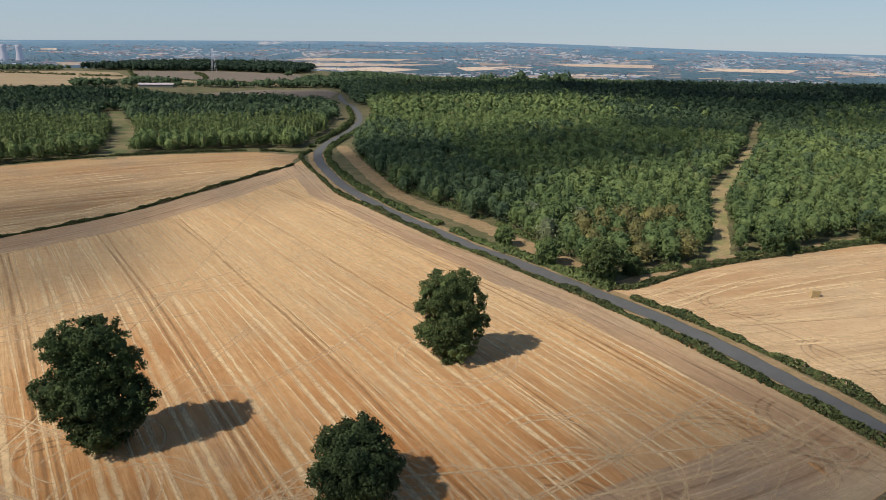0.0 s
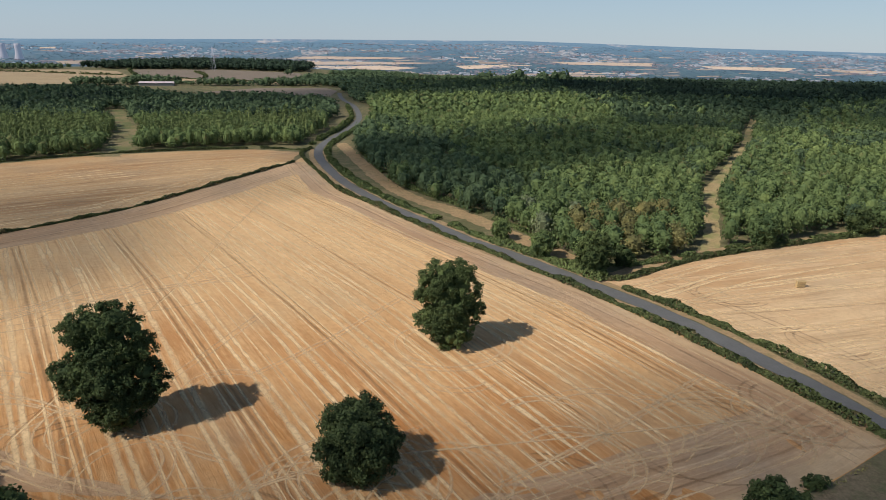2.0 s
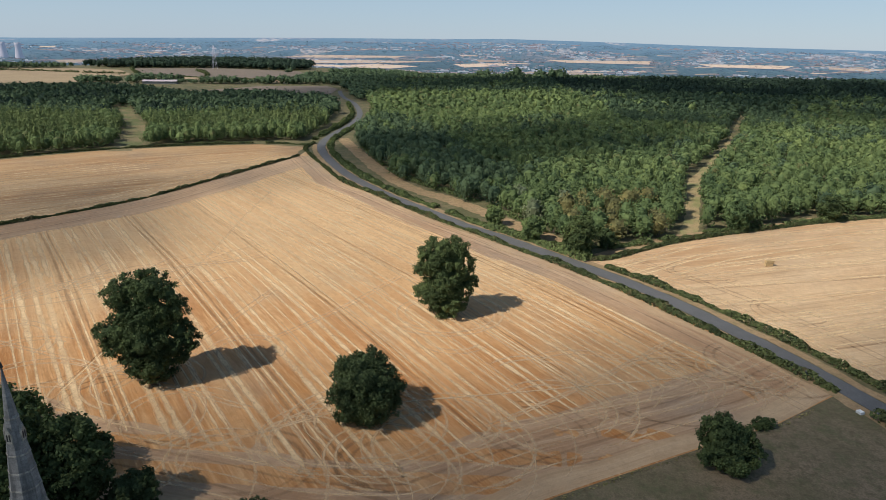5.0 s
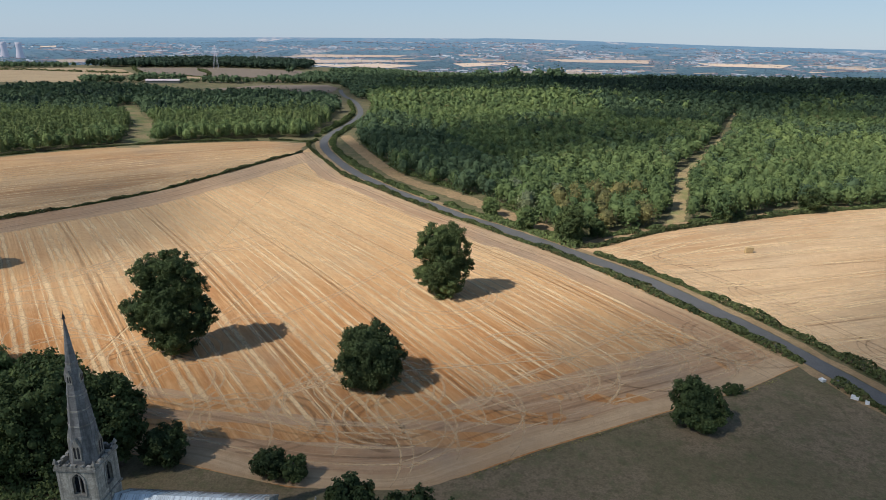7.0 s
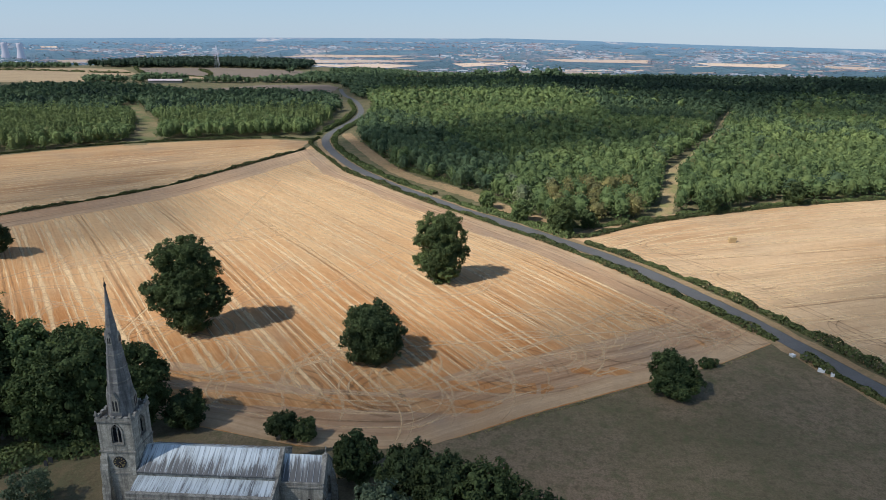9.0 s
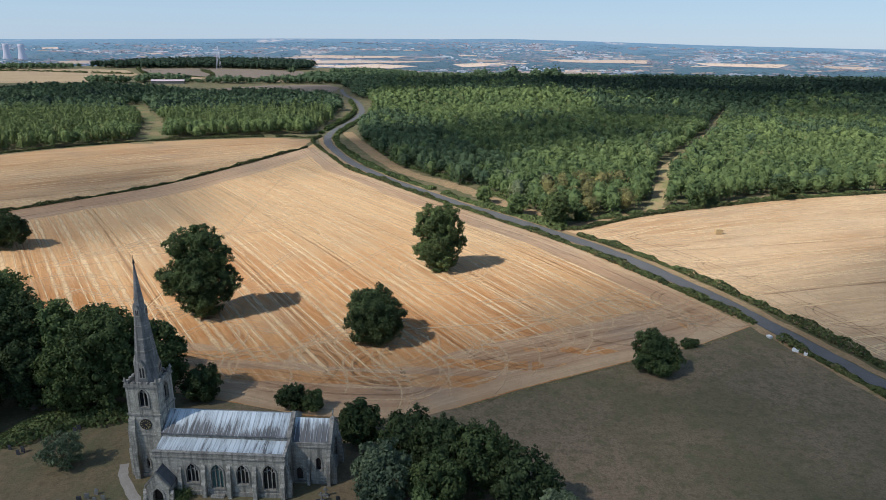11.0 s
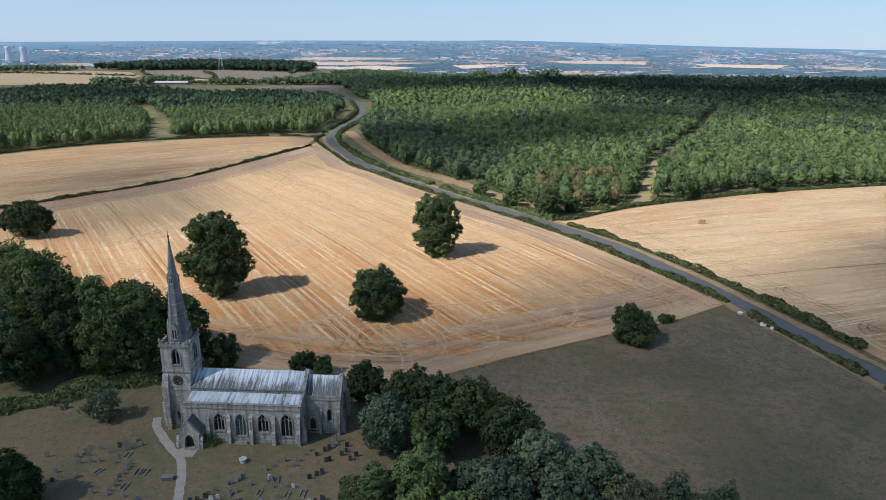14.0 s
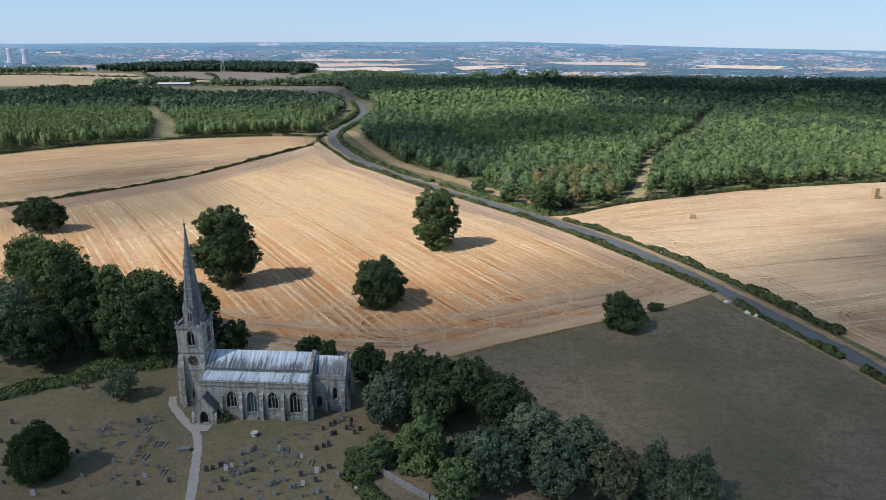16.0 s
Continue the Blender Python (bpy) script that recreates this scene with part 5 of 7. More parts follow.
for kind in ("round", "cone"):
    for lod, (n, size, low, tuft) in enumerate(LODS):
        for v in range(6 if lod == 0 else 4):
            lobes = round_lobes(8.6, 7.2, 200 + v, 0.04, 9) if kind == "round" else cone_lobes(10.8, 4.2, 200 + v, 0.05)
            q = spray_quads(lobes, n * (1, 2, 4, 5, 1)[lod], size, 300 + 10 * v + lod, tuft, 1.0, (0.4, 0.3, 0.2, 0.1, 0.1)[lod])
            q = q[q[:, :, 2].mean(1) > low * 9.0]
            body = (0, 0, 4.9, 2.7, 2.7, 3.7) if kind == "round" else (0, 0, 4.4, 1.5, 1.5, 4.6)
            core = core_quads([body], 0.86, (6, 5, 4, 4, 4)[lod], (9, 7, 6, 6, 6)[lod])
            proto[kind, lod, v] = np.concatenate([q[:n], core[core[:, :, 2].mean(1) > low * 8.0]]) * ((1.3, 1.3, 0.88) if lod == 4 else 1.0)
near_meshes = {}
TONES = {"light": F_LIGHT, "wood": F_WOOD, "dark": F_WOODB, "larch": F_LARCH, "pine": F_PINE, "birch": F_BIRCH, "rust": F_RUST}


def scatter(poly, step, seed, y0, y1):
    g = np.random.default_rng(seed)
    xs, ys = [p[0] for p in poly], [p[1] for p in poly]
    X, Y = np.meshgrid(np.arange(min(xs), max(xs), step), np.arange(max(min(ys), y0), min(max(ys), y1), step))
    X = (X + (np.arange(X.shape[0]) % 2)[:, None] * step * 0.5 + g.uniform(-0.36, 0.36, X.shape) * step).ravel()
    Y = (Y + g.uniform(-0.36, 0.36, Y.shape) * step).ravel()
    k = inside(X, Y, poly) & (Y >= y0) & (Y < y1) & (line_distance(X, Y, road_line) > 9)
    k &= (line_distance(X, Y, ride_line) > 4.6) & (line_distance(X, Y, glade_line) > 8.5)
    return X[k], Y[k], g


def drift(x, y, scale, seed):
    return noise.noise(Vector((x / scale, y / scale, seed)))


stuff = {}
single = []


def plant(poly, step, seed, y0, y1, lod, grow, tone_of):
    X, Y, g = scatter(poly, step, seed, y0, y1)
    want = lod
    brink = np.minimum(np.minimum(line_distance(X, Y, road_line) - 12, line_distance(X, Y, ride_line)), line_distance(X, Y, glade_line) - 4)
    brink = np.minimum(brink, line_distance(X, Y, [*poly, poly[0]]) - 2)
    for x, y, near in zip(X, Y, brink):
        lod = want if want < 2 or near > 14 else (1 if y < 480 else 4)
        tone = tone_of(x, y, g)
        kind = "cone" if tone == "larch" else "round"
        s = grow * g.uniform(0.74, 1.16)
        sz = grow * g.uniform(0.8, 1.2)
        turn = g.uniform(0, 2 * math.pi)
        v = int(g.integers(0, 4))
        if lod == 0:
            single.append((x, y, tone, kind, s, sz, turn, v))
            continue
        q = proto[kind, lod, v]
        c, sn = math.cos(turn), math.sin(turn)
        m = np.empty_like(q)
        m[..., 0] = (q[..., 0] * c - q[..., 1] * sn) * s + x
        m[..., 1] = (q[..., 0] * sn + q[..., 1] * c) * s + y
        m[..., 2] = q[..., 2] * sz + ground_z(x, y)
        stuff.setdefault((tone, lod), []).append(m)


def big_tone(x, y, g):
    # tone by zone: partly species, partly cloud shade and sunlit crest put into colour
    d = drift(x, y, 60, 1.5) + 0.3 * g.normal()
    right = x > 118 + (y - 160) * 0.60
    if y > 640 and x > 150:
        return "pine" if d > -0.45 else "dark"
    if y > 650 or (y > 520 and x > 150):
        return "dark" if d < 0.5 else "wood"
    if right:
        return ("light" if d > 0.0 else "wood" if d > -0.7 else "dark") if y < 330 + 60 * d else "wood" if d > 0.1 else "dark"
    if y < 178 and 78 < x < 112 and g.random() < 0.45:
        return "rust"
    if y < 200 and x > 60:
        return ("birch" if g.random() < 0.1 else "wood") if d < 0.35 else "light"
    if y > 425 - 0.15 * x:
        return ("light" if d > 0.15 else "wood") if x < 150 else "dark" if d < 0.2 else "wood"
    if x + 0.35 * (y - 200) > 75:
        return "light" if d > 0.45 else "wood" if d > -0.4 else "dark"
    return "wood" if d > (0.3 if y > 260 else 0.1) else "dark"


def left_tone(x, y, g):
    d = drift(x, y, 45, 4.5) + 0.3 * g.normal()
    if y < 330 + 0.25 * (x + 180) and x > -150:
        return "light" if d > 0.1 else "wood"
    if y < 415 + 0.25 * (x + 180):
        return "larch" if d > -0.35 else "wood"
    return "dark" if d > -0.4 else "pine"


plant(BIG_WOOD, 6.0, 1, 130, 205, 0, 1.0, big_tone)
plant(BIG_WOOD, 6.0, 2, 205, 300, 1, 1.0, big_tone)
plant(BIG_WOOD, 6.4, 3, 300, 480, 2, 1.05, big_tone)
plant(BIG_WOOD, 8.8, 4, 480, 940, 3, 1.3, big_tone)
plant(LEFT_WOOD, 5.6, 5, 190, 430, 1, 1.05, left_tone)
plant(LEFT_WOOD, 7.4, 6, 430, 800, 3, 1.2, left_tone)

order = sorted(range(len(single)), key=lambda i: single[i][1] - 0.45 * single[i][0])
for rank, i in enumerate(order):
    x, y, tone, kind, s, sz, turn, v = single[i]
    if rank < 280:
        key = (tone, kind, v)
        if key not in near_meshes:
            h = 10.0 if kind == "cone" else 9.0
            near_meshes[key] = (quads_mesh("crown", proto[kind, 0, v], TONES[tone]), trunk_mesh("trunk", h * 0.7, 0.16, 400 + v, M_BIRCH if tone == "birch" else M_BARK, 4, 1.3))
        crown_me, trunk_me = near_meshes[key]
        ob = empty("wood_tree", x, y, ground_z(x, y), math.degrees(turn), {"light": "light green young broadleaf tree at the wood edge", "birch": "pale birch tree at the wood edge", "rust": "rust-tinged young tree at the wood edge"}.get(tone, "green young broadleaf tree in the plantation wood"), "tree", "trees of the wood")
        ob.scale = (s, s, sz)
        for nm, me in (("crown", crown_me), ("trunk", trunk_me)):
            o = new(nm, me)
            o.parent = ob
    else:
        q = proto[kind, 1, v]
        c, sn = math.cos(turn), math.sin(turn)
        m = np.stack([(q[..., 0] * c - q[..., 1] * sn) * s + x, (q[..., 0] * sn + q[..., 1] * c) * s + y, q[..., 2] * sz + ground_z(x, y)], -1)
        stuff.setdefault((tone, 1), []).append(m)

# shelter belts, hill wood and hedgerow trees beyond
def belt(poly, step, seed, grow, tone, y0=0, y1=3000):
    plant(poly, step, seed, y0, y1, 4, grow, lambda x, y, g: tone)


belt([(-668, 1158), (-560, 1136), (-456, 1150), (-400, 1162), (-285, 1150), (-262, 1190), (-285, 1330), (-600, 1310)], 10, 11, 1.75, "pine")
belt([(-1000, 990), (-780, 1065), (-680, 1120), (-690, 1165), (-800, 1130), (-1040, 1050)], 10, 12, 1.2, "dark")
for cx, cy, rx, ry, seed, big in ((-432, 775, 26, 14, 21, 1.25), (-402, 790, 20, 12, 22, 1.1), (-376, 815, 30, 14, 23, 1.45), (-330, 806, 34, 8, 24, 0.75), (-349, 840, 8, 6, 25, 1.2), (-284, 812, 26, 14, 26, 1.3), (-215, 834, 30, 14, 27, 1.35), (-185, 842, 26, 14, 28, 1.2), (-255, 818, 34, 8, 29, 0.85), (-268, 1075, 7, 6, 36, 1.3)):
    belt([(cx + rx * math.cos(a), cy + ry * math.sin(a)) for a in np.linspace(0, 5.6, 9)], 7.5, seed, big, "dark")
belt([(-150, 838), (-105, 806), (-72, 860), (-60, 1000), (-215, 1010), (-205, 880)], 9, 18, 1.2, "dark")
belt([(-215, 1130), (-60, 1000), (300, 1000), (320, 1030), (-40, 1060), (-150, 1200)], 10, 14, 1.15, "dark")
belt([(-98, 640), (-62, 600), (-72, 860), (-105, 806), (-118, 780)], 9, 17, 1.1, "dark")
for cx, cy, big in ((55, 1020, 1.9), (64, 1020, 2.2), (112, 1015, 2.3), (150, 1015, 2.0), (168, 1015, 2.5), (180, 1012, 2.2)):
    belt([(cx - 3.9, cy - 3.9), (cx + 3.9, cy - 3.9), (cx + 3.9, cy + 3.9), (cx - 3.9, cy + 3.9)], 4.2, int(cx), big, "dark")
belt([(300, 960), (420, 915), (900, 900), (1000, 1080), (300, 1010)], 12, 15, 1.4, "pine")
belt([(700, 880), (540, 600), (640, 560), (980, 900)], 12, 16, 1.35, "pine")
NAMES = {"light": "light green broadleaf trees of the plantation wood", "wood": "green broadleaf trees of the plantation wood", "dark": "dark green broadleaf trees of the far wood", "larch": "light green young larches of the plantation", "pine": "dark conifers of the far wood", "birch": "pale birches of the plantation wood", "rust": "rust-tinged drought-stressed trees of the plantation wood"}
for (tone, lod), arrays in stuff.items():
    tagged(new("woodland", quads_mesh("woodland", np.concatenate(arrays), TONES[tone])), NAMES[tone], "woodland", kind="stuff")


# ---- the church ----
church = empty("church", 0, 0, 0, 0, "old grey stone church with tall spire and lead roofs", "church")


def arch(cx, z0, w, top):
    """Outline of a pointed opening, from its sill, its apex at top."""
    rise = w * 0.866
    zs = top - rise
    pts = [(cx - w / 2, z0), (cx + w / 2, z0)]
    for k in range(0, 7):
        a = radians(60) * k / 6
        pts.append((cx - w / 2 + w * math.cos(a), zs + w * math.sin(a)))
    for k in range(5, -1, -1):
        a = radians(60) * k / 6
        pts.append((cx + w / 2 - w * math.cos(a), zs + w * math.sin(a)))
    return pts


def wall_part(name, outer, holes, axis, a, b, mat, parent, label=""):
    """A wall of a given outline (u, z) with openings through it, from a to b along its thickness."""
    bm = bmesh.new()
    put = (lambda u, w: (u, a, w)) if axis == "y" else (lambda u, w: (a, u, w))
    for loop in (outer, *holes):
        vs = [bm.verts.new(put(u, w)) for u, w in loop]
        for i in range(len(vs)):
            bm.edges.new((vs[i], vs[(i + 1) % len(vs)]))
    bmesh.ops.triangle_fill(bm, use_beauty=True, use_dissolve=False, edges=bm.edges)
    ext = bmesh.ops.extrude_face_region(bm, geom=bm.faces[:])
    move = (0, b - a, 0) if axis == "y" else (b - a, 0, 0)
    bmesh.ops.translate(bm, verts=[v for v in ext["geom"] if isinstance(v, bmesh.types.BMVert)], vec=move)
    return part(name, bm, mat, parent, label)


def band(outline, grow, axis, a, b, bm, skip=2):
    """A moulding that follows an opening, all but its sill."""
    pts = outline[1:] + outline[:1]
    cx = sum(p[0] for p in pts) / len(pts)
    base = min(p[1] for p in pts)
    tall = max(p[1] for p in pts) - base
    wide = max(abs(p[0] - cx) for p in pts)
    big = [(cx + (u - cx) * (1 + grow / wide), base + (w - base) * (1 + grow / tall)) for u, w in pts]
    put = (lambda u, w, s: (u, s, w)) if axis == "y" else (lambda u, w, s: (s, u, w))
    for i in range(len(pts) - 1):
        p, q, r, s = pts[i], pts[i + 1], big[i + 1], big[i]
        v = [bm.verts.new(put(*k, t)) for t in (a, b) for k in (p, q, r, s)]
        for f in ((0, 1, 2, 3), (7, 6, 5, 4), (3, 2, 6, 7), (1, 0, 4, 5)):
            bm.faces.new([v[j] for j in f])


def window(cx, z0, w, top, axis, face, out, lights, parent, pane_mat=None, kind="window"):
    """A pointed window: stone surround, recessed pane, mullions and little arches. out: -1 or 1, the way it faces."""
    outline = arch(cx, z0, w, top)
    bm = bmesh.new()
    band(outline, 0.22, axis, face + out * 0.10, face - out * 0.1, bm)
    f = part(kind, bm, M_DRESSED, parent)
    sill_a, sill_b = sorted((face + out * 0.14, face - out * 0.3))
    if axis == "y":
        box_part("sill", f, M_DRESSED, cx - w / 2 - 0.2, cx + w / 2 + 0.2, sill_a, sill_b, z0 - 0.2, z0 + 0.02)
    else:
        box_part("sill", f, M_DRESSED, sill_a, sill_b, cx - w / 2 - 0.2, cx + w / 2 + 0.2, z0 - 0.2, z0 + 0.02)
    prism_part("pane", f, pane_mat or M_GLASS, outline, axis, face - out * 0.36, face - out * 0.42, "dark leaded glass" if not pane_mat else "")
    lw = w / lights
    for i in range(1, lights):
        u = cx - w / 2 + lw * i
        side = abs(u - cx) / (w / 2)
        t = top - w * 0.866 + w * 0.866 * (1 - side) * 0.9
        a, b = sorted((face - out * 0.22, face - out * 0.4))
        if axis == "y":
            box_part("mullion", f, M_DRESSED, u - 0.07, u + 0.07, a, b, z0, t)
        else:
            box_part("mullion", f, M_DRESSED, a, b, u - 0.07, u + 0.07, z0, t)
    if lights > 1:
        bm = bmesh.new()
        for i in range(lights):
            u = cx - w / 2 + lw * (i + 0.5)
            zt = top - w * 0.866 + (0.5 * lw if abs(u - cx) > lw * 0.6 else lw * 0.9)
            band(arch(u, zt - lw * 1.0, lw * 0.8, zt), 0.09, axis, face - out * 0.24, face - out * 0.38, bm)
        part("tracery", bm, M_DRESSED, f)
    return outline


T = 4.7
# tower: four walls with their belfry openings
bel = (2.5, 12.0, 1.35, 14.9)
for name, axis, a, b, out in (("tower_wall", "y", 0.0, 0.9, -1), ("tower_wall", "y", T, T - 0.9, 1), ("tower_wall", "x", 0.0, 0.9, -1), ("tower_wall", "x", T, T - 0.9, 1)):
    u0, u1 = (0.0, T) if axis == "y" else (0.903, T - 0.903)
    holes = [arch(*bel)]
    slit = axis == "y" and out == -1
    if slit:
        holes.append(arch(1.95, 1.6, 0.42, 3.1))
    w = wall_part(name, [(u0, 0), (u1, 0), (u1, 15.2), (u0, 15.2)], holes, axis, a, b, M_STONE, church)
    window(*bel, axis, a, out, 2, w, kind="belfry_window")
    if slit:
        window(1.95, 1.6, 0.42, 3.1, "y", 0.0, -1, 1, w, kind="slit_window")
for z, proud, tall in ((0.0, 0.22, 0.7), (7.25, 0.12, 0.22), (10.6, 0.14, 0.26), (15.2, 0.16, 0.3)):
    bm = bmesh.new()
    for x0, x1, y0, y1 in ((-proud, T + proud, -proud, 0.0), (-proud, T + proud, T, T + proud), (-proud, 0.0, 0.0, T), (T, T + proud, 0.0, T)):
        add_box(bm, x0, x1, y0, y1, z, z + tall)
    part("plinth" if z == 0 else "string_course", bm, M_DRESSED, church)
bm = bmesh.new()
for k in range(4):
    m = Matrix.Translation((T / 2, T / 2, 0)) @ Matrix.Rotation(k * math.pi / 2, 4, "Z") @ Matrix.Translation((-T / 2, -T / 2, 0))
    vs = add_box(bm, -0.1, T - 0.25, -0.1, 0.25, 15.2, 15.75)
    for j in range(5):
        vs += add_box(bm, 0.02 + 0.94 * j, 0.02 + 0.94 * j + 0.58, -0.1, 0.25, 15.75, 15.98)
    bmesh.ops.transform(bm, matrix=m, verts=vs)
part("parapet", bm, M_DRESSED, church)
for x, y in ((0.05, 0.05), (T - 0.05, 0.05), (T - 0.05, T - 0.05), (0.05, T - 0.05)):
    bm = bmesh.new()
    bmesh.ops.create_cone(bm, cap_ends=True, segments=4, radius1=0.3, radius2=0.06, depth=0.6, matrix=pose(x, y, 16.4, 0, 0, 45))
    part("pinnacle", bm, M_DRESSED, church)
box_part("tower_roof", church, M_LEAD, 0.25, T - 0.25, 0.25, T - 0.25, 14.9, 15.1)


def buttress_part(x, face, out, deep, wide, tall, axis="y"):
    prof = [(0, 0), (deep, 0), (deep, tall * 0.42), (deep * 0.68, tall * 0.5), (deep * 0.68, tall * 0.78), (deep * 0.35, tall * 0.86), (deep * 0.35, tall * 0.93), (0, tall)]
    pts = [(face + out * d, z) for d, z in prof]
    bm = bmesh.new()
    n = len(pts)
    put = (lambda d, z, s: (s, d, z)) if axis == "y" else (lambda d, z, s: (d, s, z))
    one, two = [bm.verts.new(put(d, z, x - wide / 2)) for d, z in pts], [bm.verts.new(put(d, z, x + wide / 2)) for d, z in pts]
    bm.faces.new(one)
    bm.faces.new(two[::-1])
    for i in range(n):
        bm.faces.new((one[i], two[i], two[(i + 1) % n], one[(i + 1) % n]))
    bmesh.ops.bevel(bm, geom=list(bm.edges), offset=0.03, segments=1, affect="EDGES")
    return part("buttress", bm, M_STONE, church)


buttress_part(0.45, -0.003, -1, 0.85, 0.85, 10.4)
buttress_part(0.45, -0.003, -1, 0.85, 0.85, 10.4, "x")
buttress_part(T - 0.45, -0.003, -1, 0.85, 0.85, 10.4, "x")
buttress_part(T - 0.45, -0.003, -1, 0.55, 0.8, 10.4)
buttress_part(0.45, T + 0.003, 1, 0.85, 0.85, 10.4)

# spire: eight stone faces, bands, gabled lights
TIP = 34.0
cx = cy = T / 2 + 0.12


def spire_r(z):
    return 2.0 * (TIP - z) / (TIP - 14.9)


def ring(bm, z, r, n=8, turn=22.5):
    return [bm.verts.new((cx + r * math.cos(radians(turn + 45 * k)), cy + r * math.sin(radians(turn + 45 * k)), z)) for k in range(n)]


bm = bmesh.new()
levels = [14.9, 17.5, 20.3, 24.1, 28.0, 31.0, TIP - 0.4]
rings = [ring(bm, z, spire_r(z)) for z in levels]
for p, q in zip(rings[:-1], rings[1:]):
    for k in range(8):
        bm.faces.new((p[k], p[(k + 1) % 8], q[(k + 1) % 8], q[k]))
bm.faces.new(rings[-1])
spire = part("spire", bm, M_SPIRE, church, "tapering grey stone spire")
for z in (20.3, 22.2, 24.1, 28.0):
    bm = bmesh.new()
    a, b, c, d = ring(bm, z, spire_r(z) - 0.05), ring(bm, z, spire_r(z) + 0.06), ring(bm, z + 0.16, spire_r(z + 0.16) + 0.06), ring(bm, z + 0.16, spire_r(z) - 0.05)
    for p, q in ((a, b), (b, c), (c, d)):
        for k in range(8):
            bm.faces.new((p[k], p[(k + 1) % 8], q[(k + 1) % 8], q[k]))
    part("stone_band", bm, M_DRESSED, spire)
for z0, tall, w in ((16.2, 2.9, 1.0), (25.6, 1.7, 0.6)):
    for k in range(4):
        m = Matrix.Translation((cx, cy, 0)) @ Matrix.Rotation(k * math.pi / 2, 4, "Z")
        r0 = spire_r(z0) * 0.924
        bm = bmesh.new()
        out = [(-w / 2, z0), (w / 2, z0), (w / 2, z0 + tall * 0.62), (0, z0 + tall), (-w / 2, z0 + tall * 0.62)]
        add_prism(bm, out, "y", -r0 - 0.12, -r0 + 0.9)
        bmesh.ops.transform(bm, matrix=m, verts=bm.verts)
        luc = part("spire_light", bm, M_DRESSED, spire)
        for dx in (-0.21 * w, 0.21 * w):
            bm = bmesh.new()
            add_prism(bm, arch(dx, z0 + 0.25, w * 0.26, z0 + tall * 0.62), "y", -r0 - 0.13, -r0 - 0.05)
            bmesh.ops.transform(bm, matrix=m, verts=bm.verts)
            part("louvre", bm, M_IRON, luc)
bm = bmesh.new()
bmesh.ops.create_cone(bm, cap_ends=True, segments=6, radius1=0.2, radius2=0.05, depth=0.6, matrix=pose(cx, cy, TIP - 0.3))
bmesh.ops.create_cone(bm, cap_ends=True, segments=6, radius1=0.03, radius2=0.02, depth=0.7, matrix=pose(cx, cy, TIP + 0.2))
part("finial", bm, M_IRON, spire, "dark iron finial")

# clock
bm = bmesh.new()
bmesh.ops.create_cone(bm, cap_ends=True, segments=32, radius1=0.88, radius2=0.88, depth=0.10, matrix=pose(2.4, -0.055, 9.1, 90))
clock = part("clock", bm, M_IRON, church, "round black clock with gilt marks")
bm = bmesh.new()
for k in range(12):
    a = radians(30 * k)
    vs = add_box(bm, -0.05, 0.05, -0.125, -0.105, 0.55, 0.78)
    bmesh.ops.transform(bm, matrix=Matrix.Translation((2.4, 0, 9.1)) @ Matrix.Rotation(a, 4, "Y"), verts=vs)
part("hour_mark", bm, M_GILT, clock)
for a, l in ((60, 0.45), (135, 0.68)):
    bm = bmesh.new()
    vs = add_box(bm, -0.04, 0.04, -0.15, -0.13, -0.1, l)
    bmesh.ops.transform(bm, matrix=Matrix.Translation((2.4, 0, 9.1)) @ Matrix.Rotation(radians(a), 4, "Y"), verts=vs)
    part("pointer", bm, M_GILT, clock)

# south aisle
for ob in church.children:
    ob.location.x = 0.45

AY, AX0, AX1 = -3.6, 5.1, 24.35
wins = [(10.72, 2.05, 1.75, 5.25, 3, None), (14.32, 1.2, 1.75, 5.3, 3, M_GREENDOOR), (18.07, 2.05, 1.75, 5.35, 3, None), (21.95, 1.3, 1.85, 5.5, 3, None)]
w = wall_part("aisle_wall", [(AX0, 0), (AX1, 0), (AX1, 6.2), (AX0, 6.2)], [arch(*k[:4]) for k in wins], "y", AY, AY + 0.8, M_STONE, church)
for x, z0, ww, top, lights, mat in wins:
    window(x, z0, ww, top, "y", AY, -1, lights, w, mat)
wall_part("aisle_wall", [(AY + 0.803, 0), (-0.3, 0), (-0.3, 7.3), (AY + 0.803, 6.5)], [arch(-1.7, 2.1, 1.1, 4.6)], "x", AX1, AX1 - 0.7, M_STONE, church)
window(-1.7, 2.1, 1.1, 4.6, "x", AX1, 1, 2, church)
wall_part("aisle_wall", [(AY + 0.803, 0), (-0.003, 0), (-0.003, 7.3), (AY + 0.803, 6.5)], [], "x", AX0, AX0 + 0.7, M_STONE, church)
box_part("string_course", church, M_DRESSED, AX0 - 0.1, AX1 + 0.1, AY - 0.12, AY + 0.1, 6.2, 6.42)
box_part("parapet", church, M_DRESSED, AX0, AX1, AY, AY + 0.4, 6.423, 6.95)
box_part("coping", church, M_DRESSED, AX0 - 0.05, AX1 + 0.08, AY - 0.07, AY + 0.47, 6.953, 7.07)
box_part("plinth", church, M_DRESSED, AX0 + 3.4, AX1 + 0.12, AY - 0.16, AY, 0, 0.75)
for x in (12.45, 16.15, 19.9):
    buttress_part(x, AY - 0.003, -1, 0.75, 0.62, 5.2)
buttress_part(24.0, AY - 0.003, -1, 0.75, 0.62, 5.6)
buttress_part(AY + 0.4, AX1 + 0.003, 1, 0.75, 0.62, 5.6, "x")
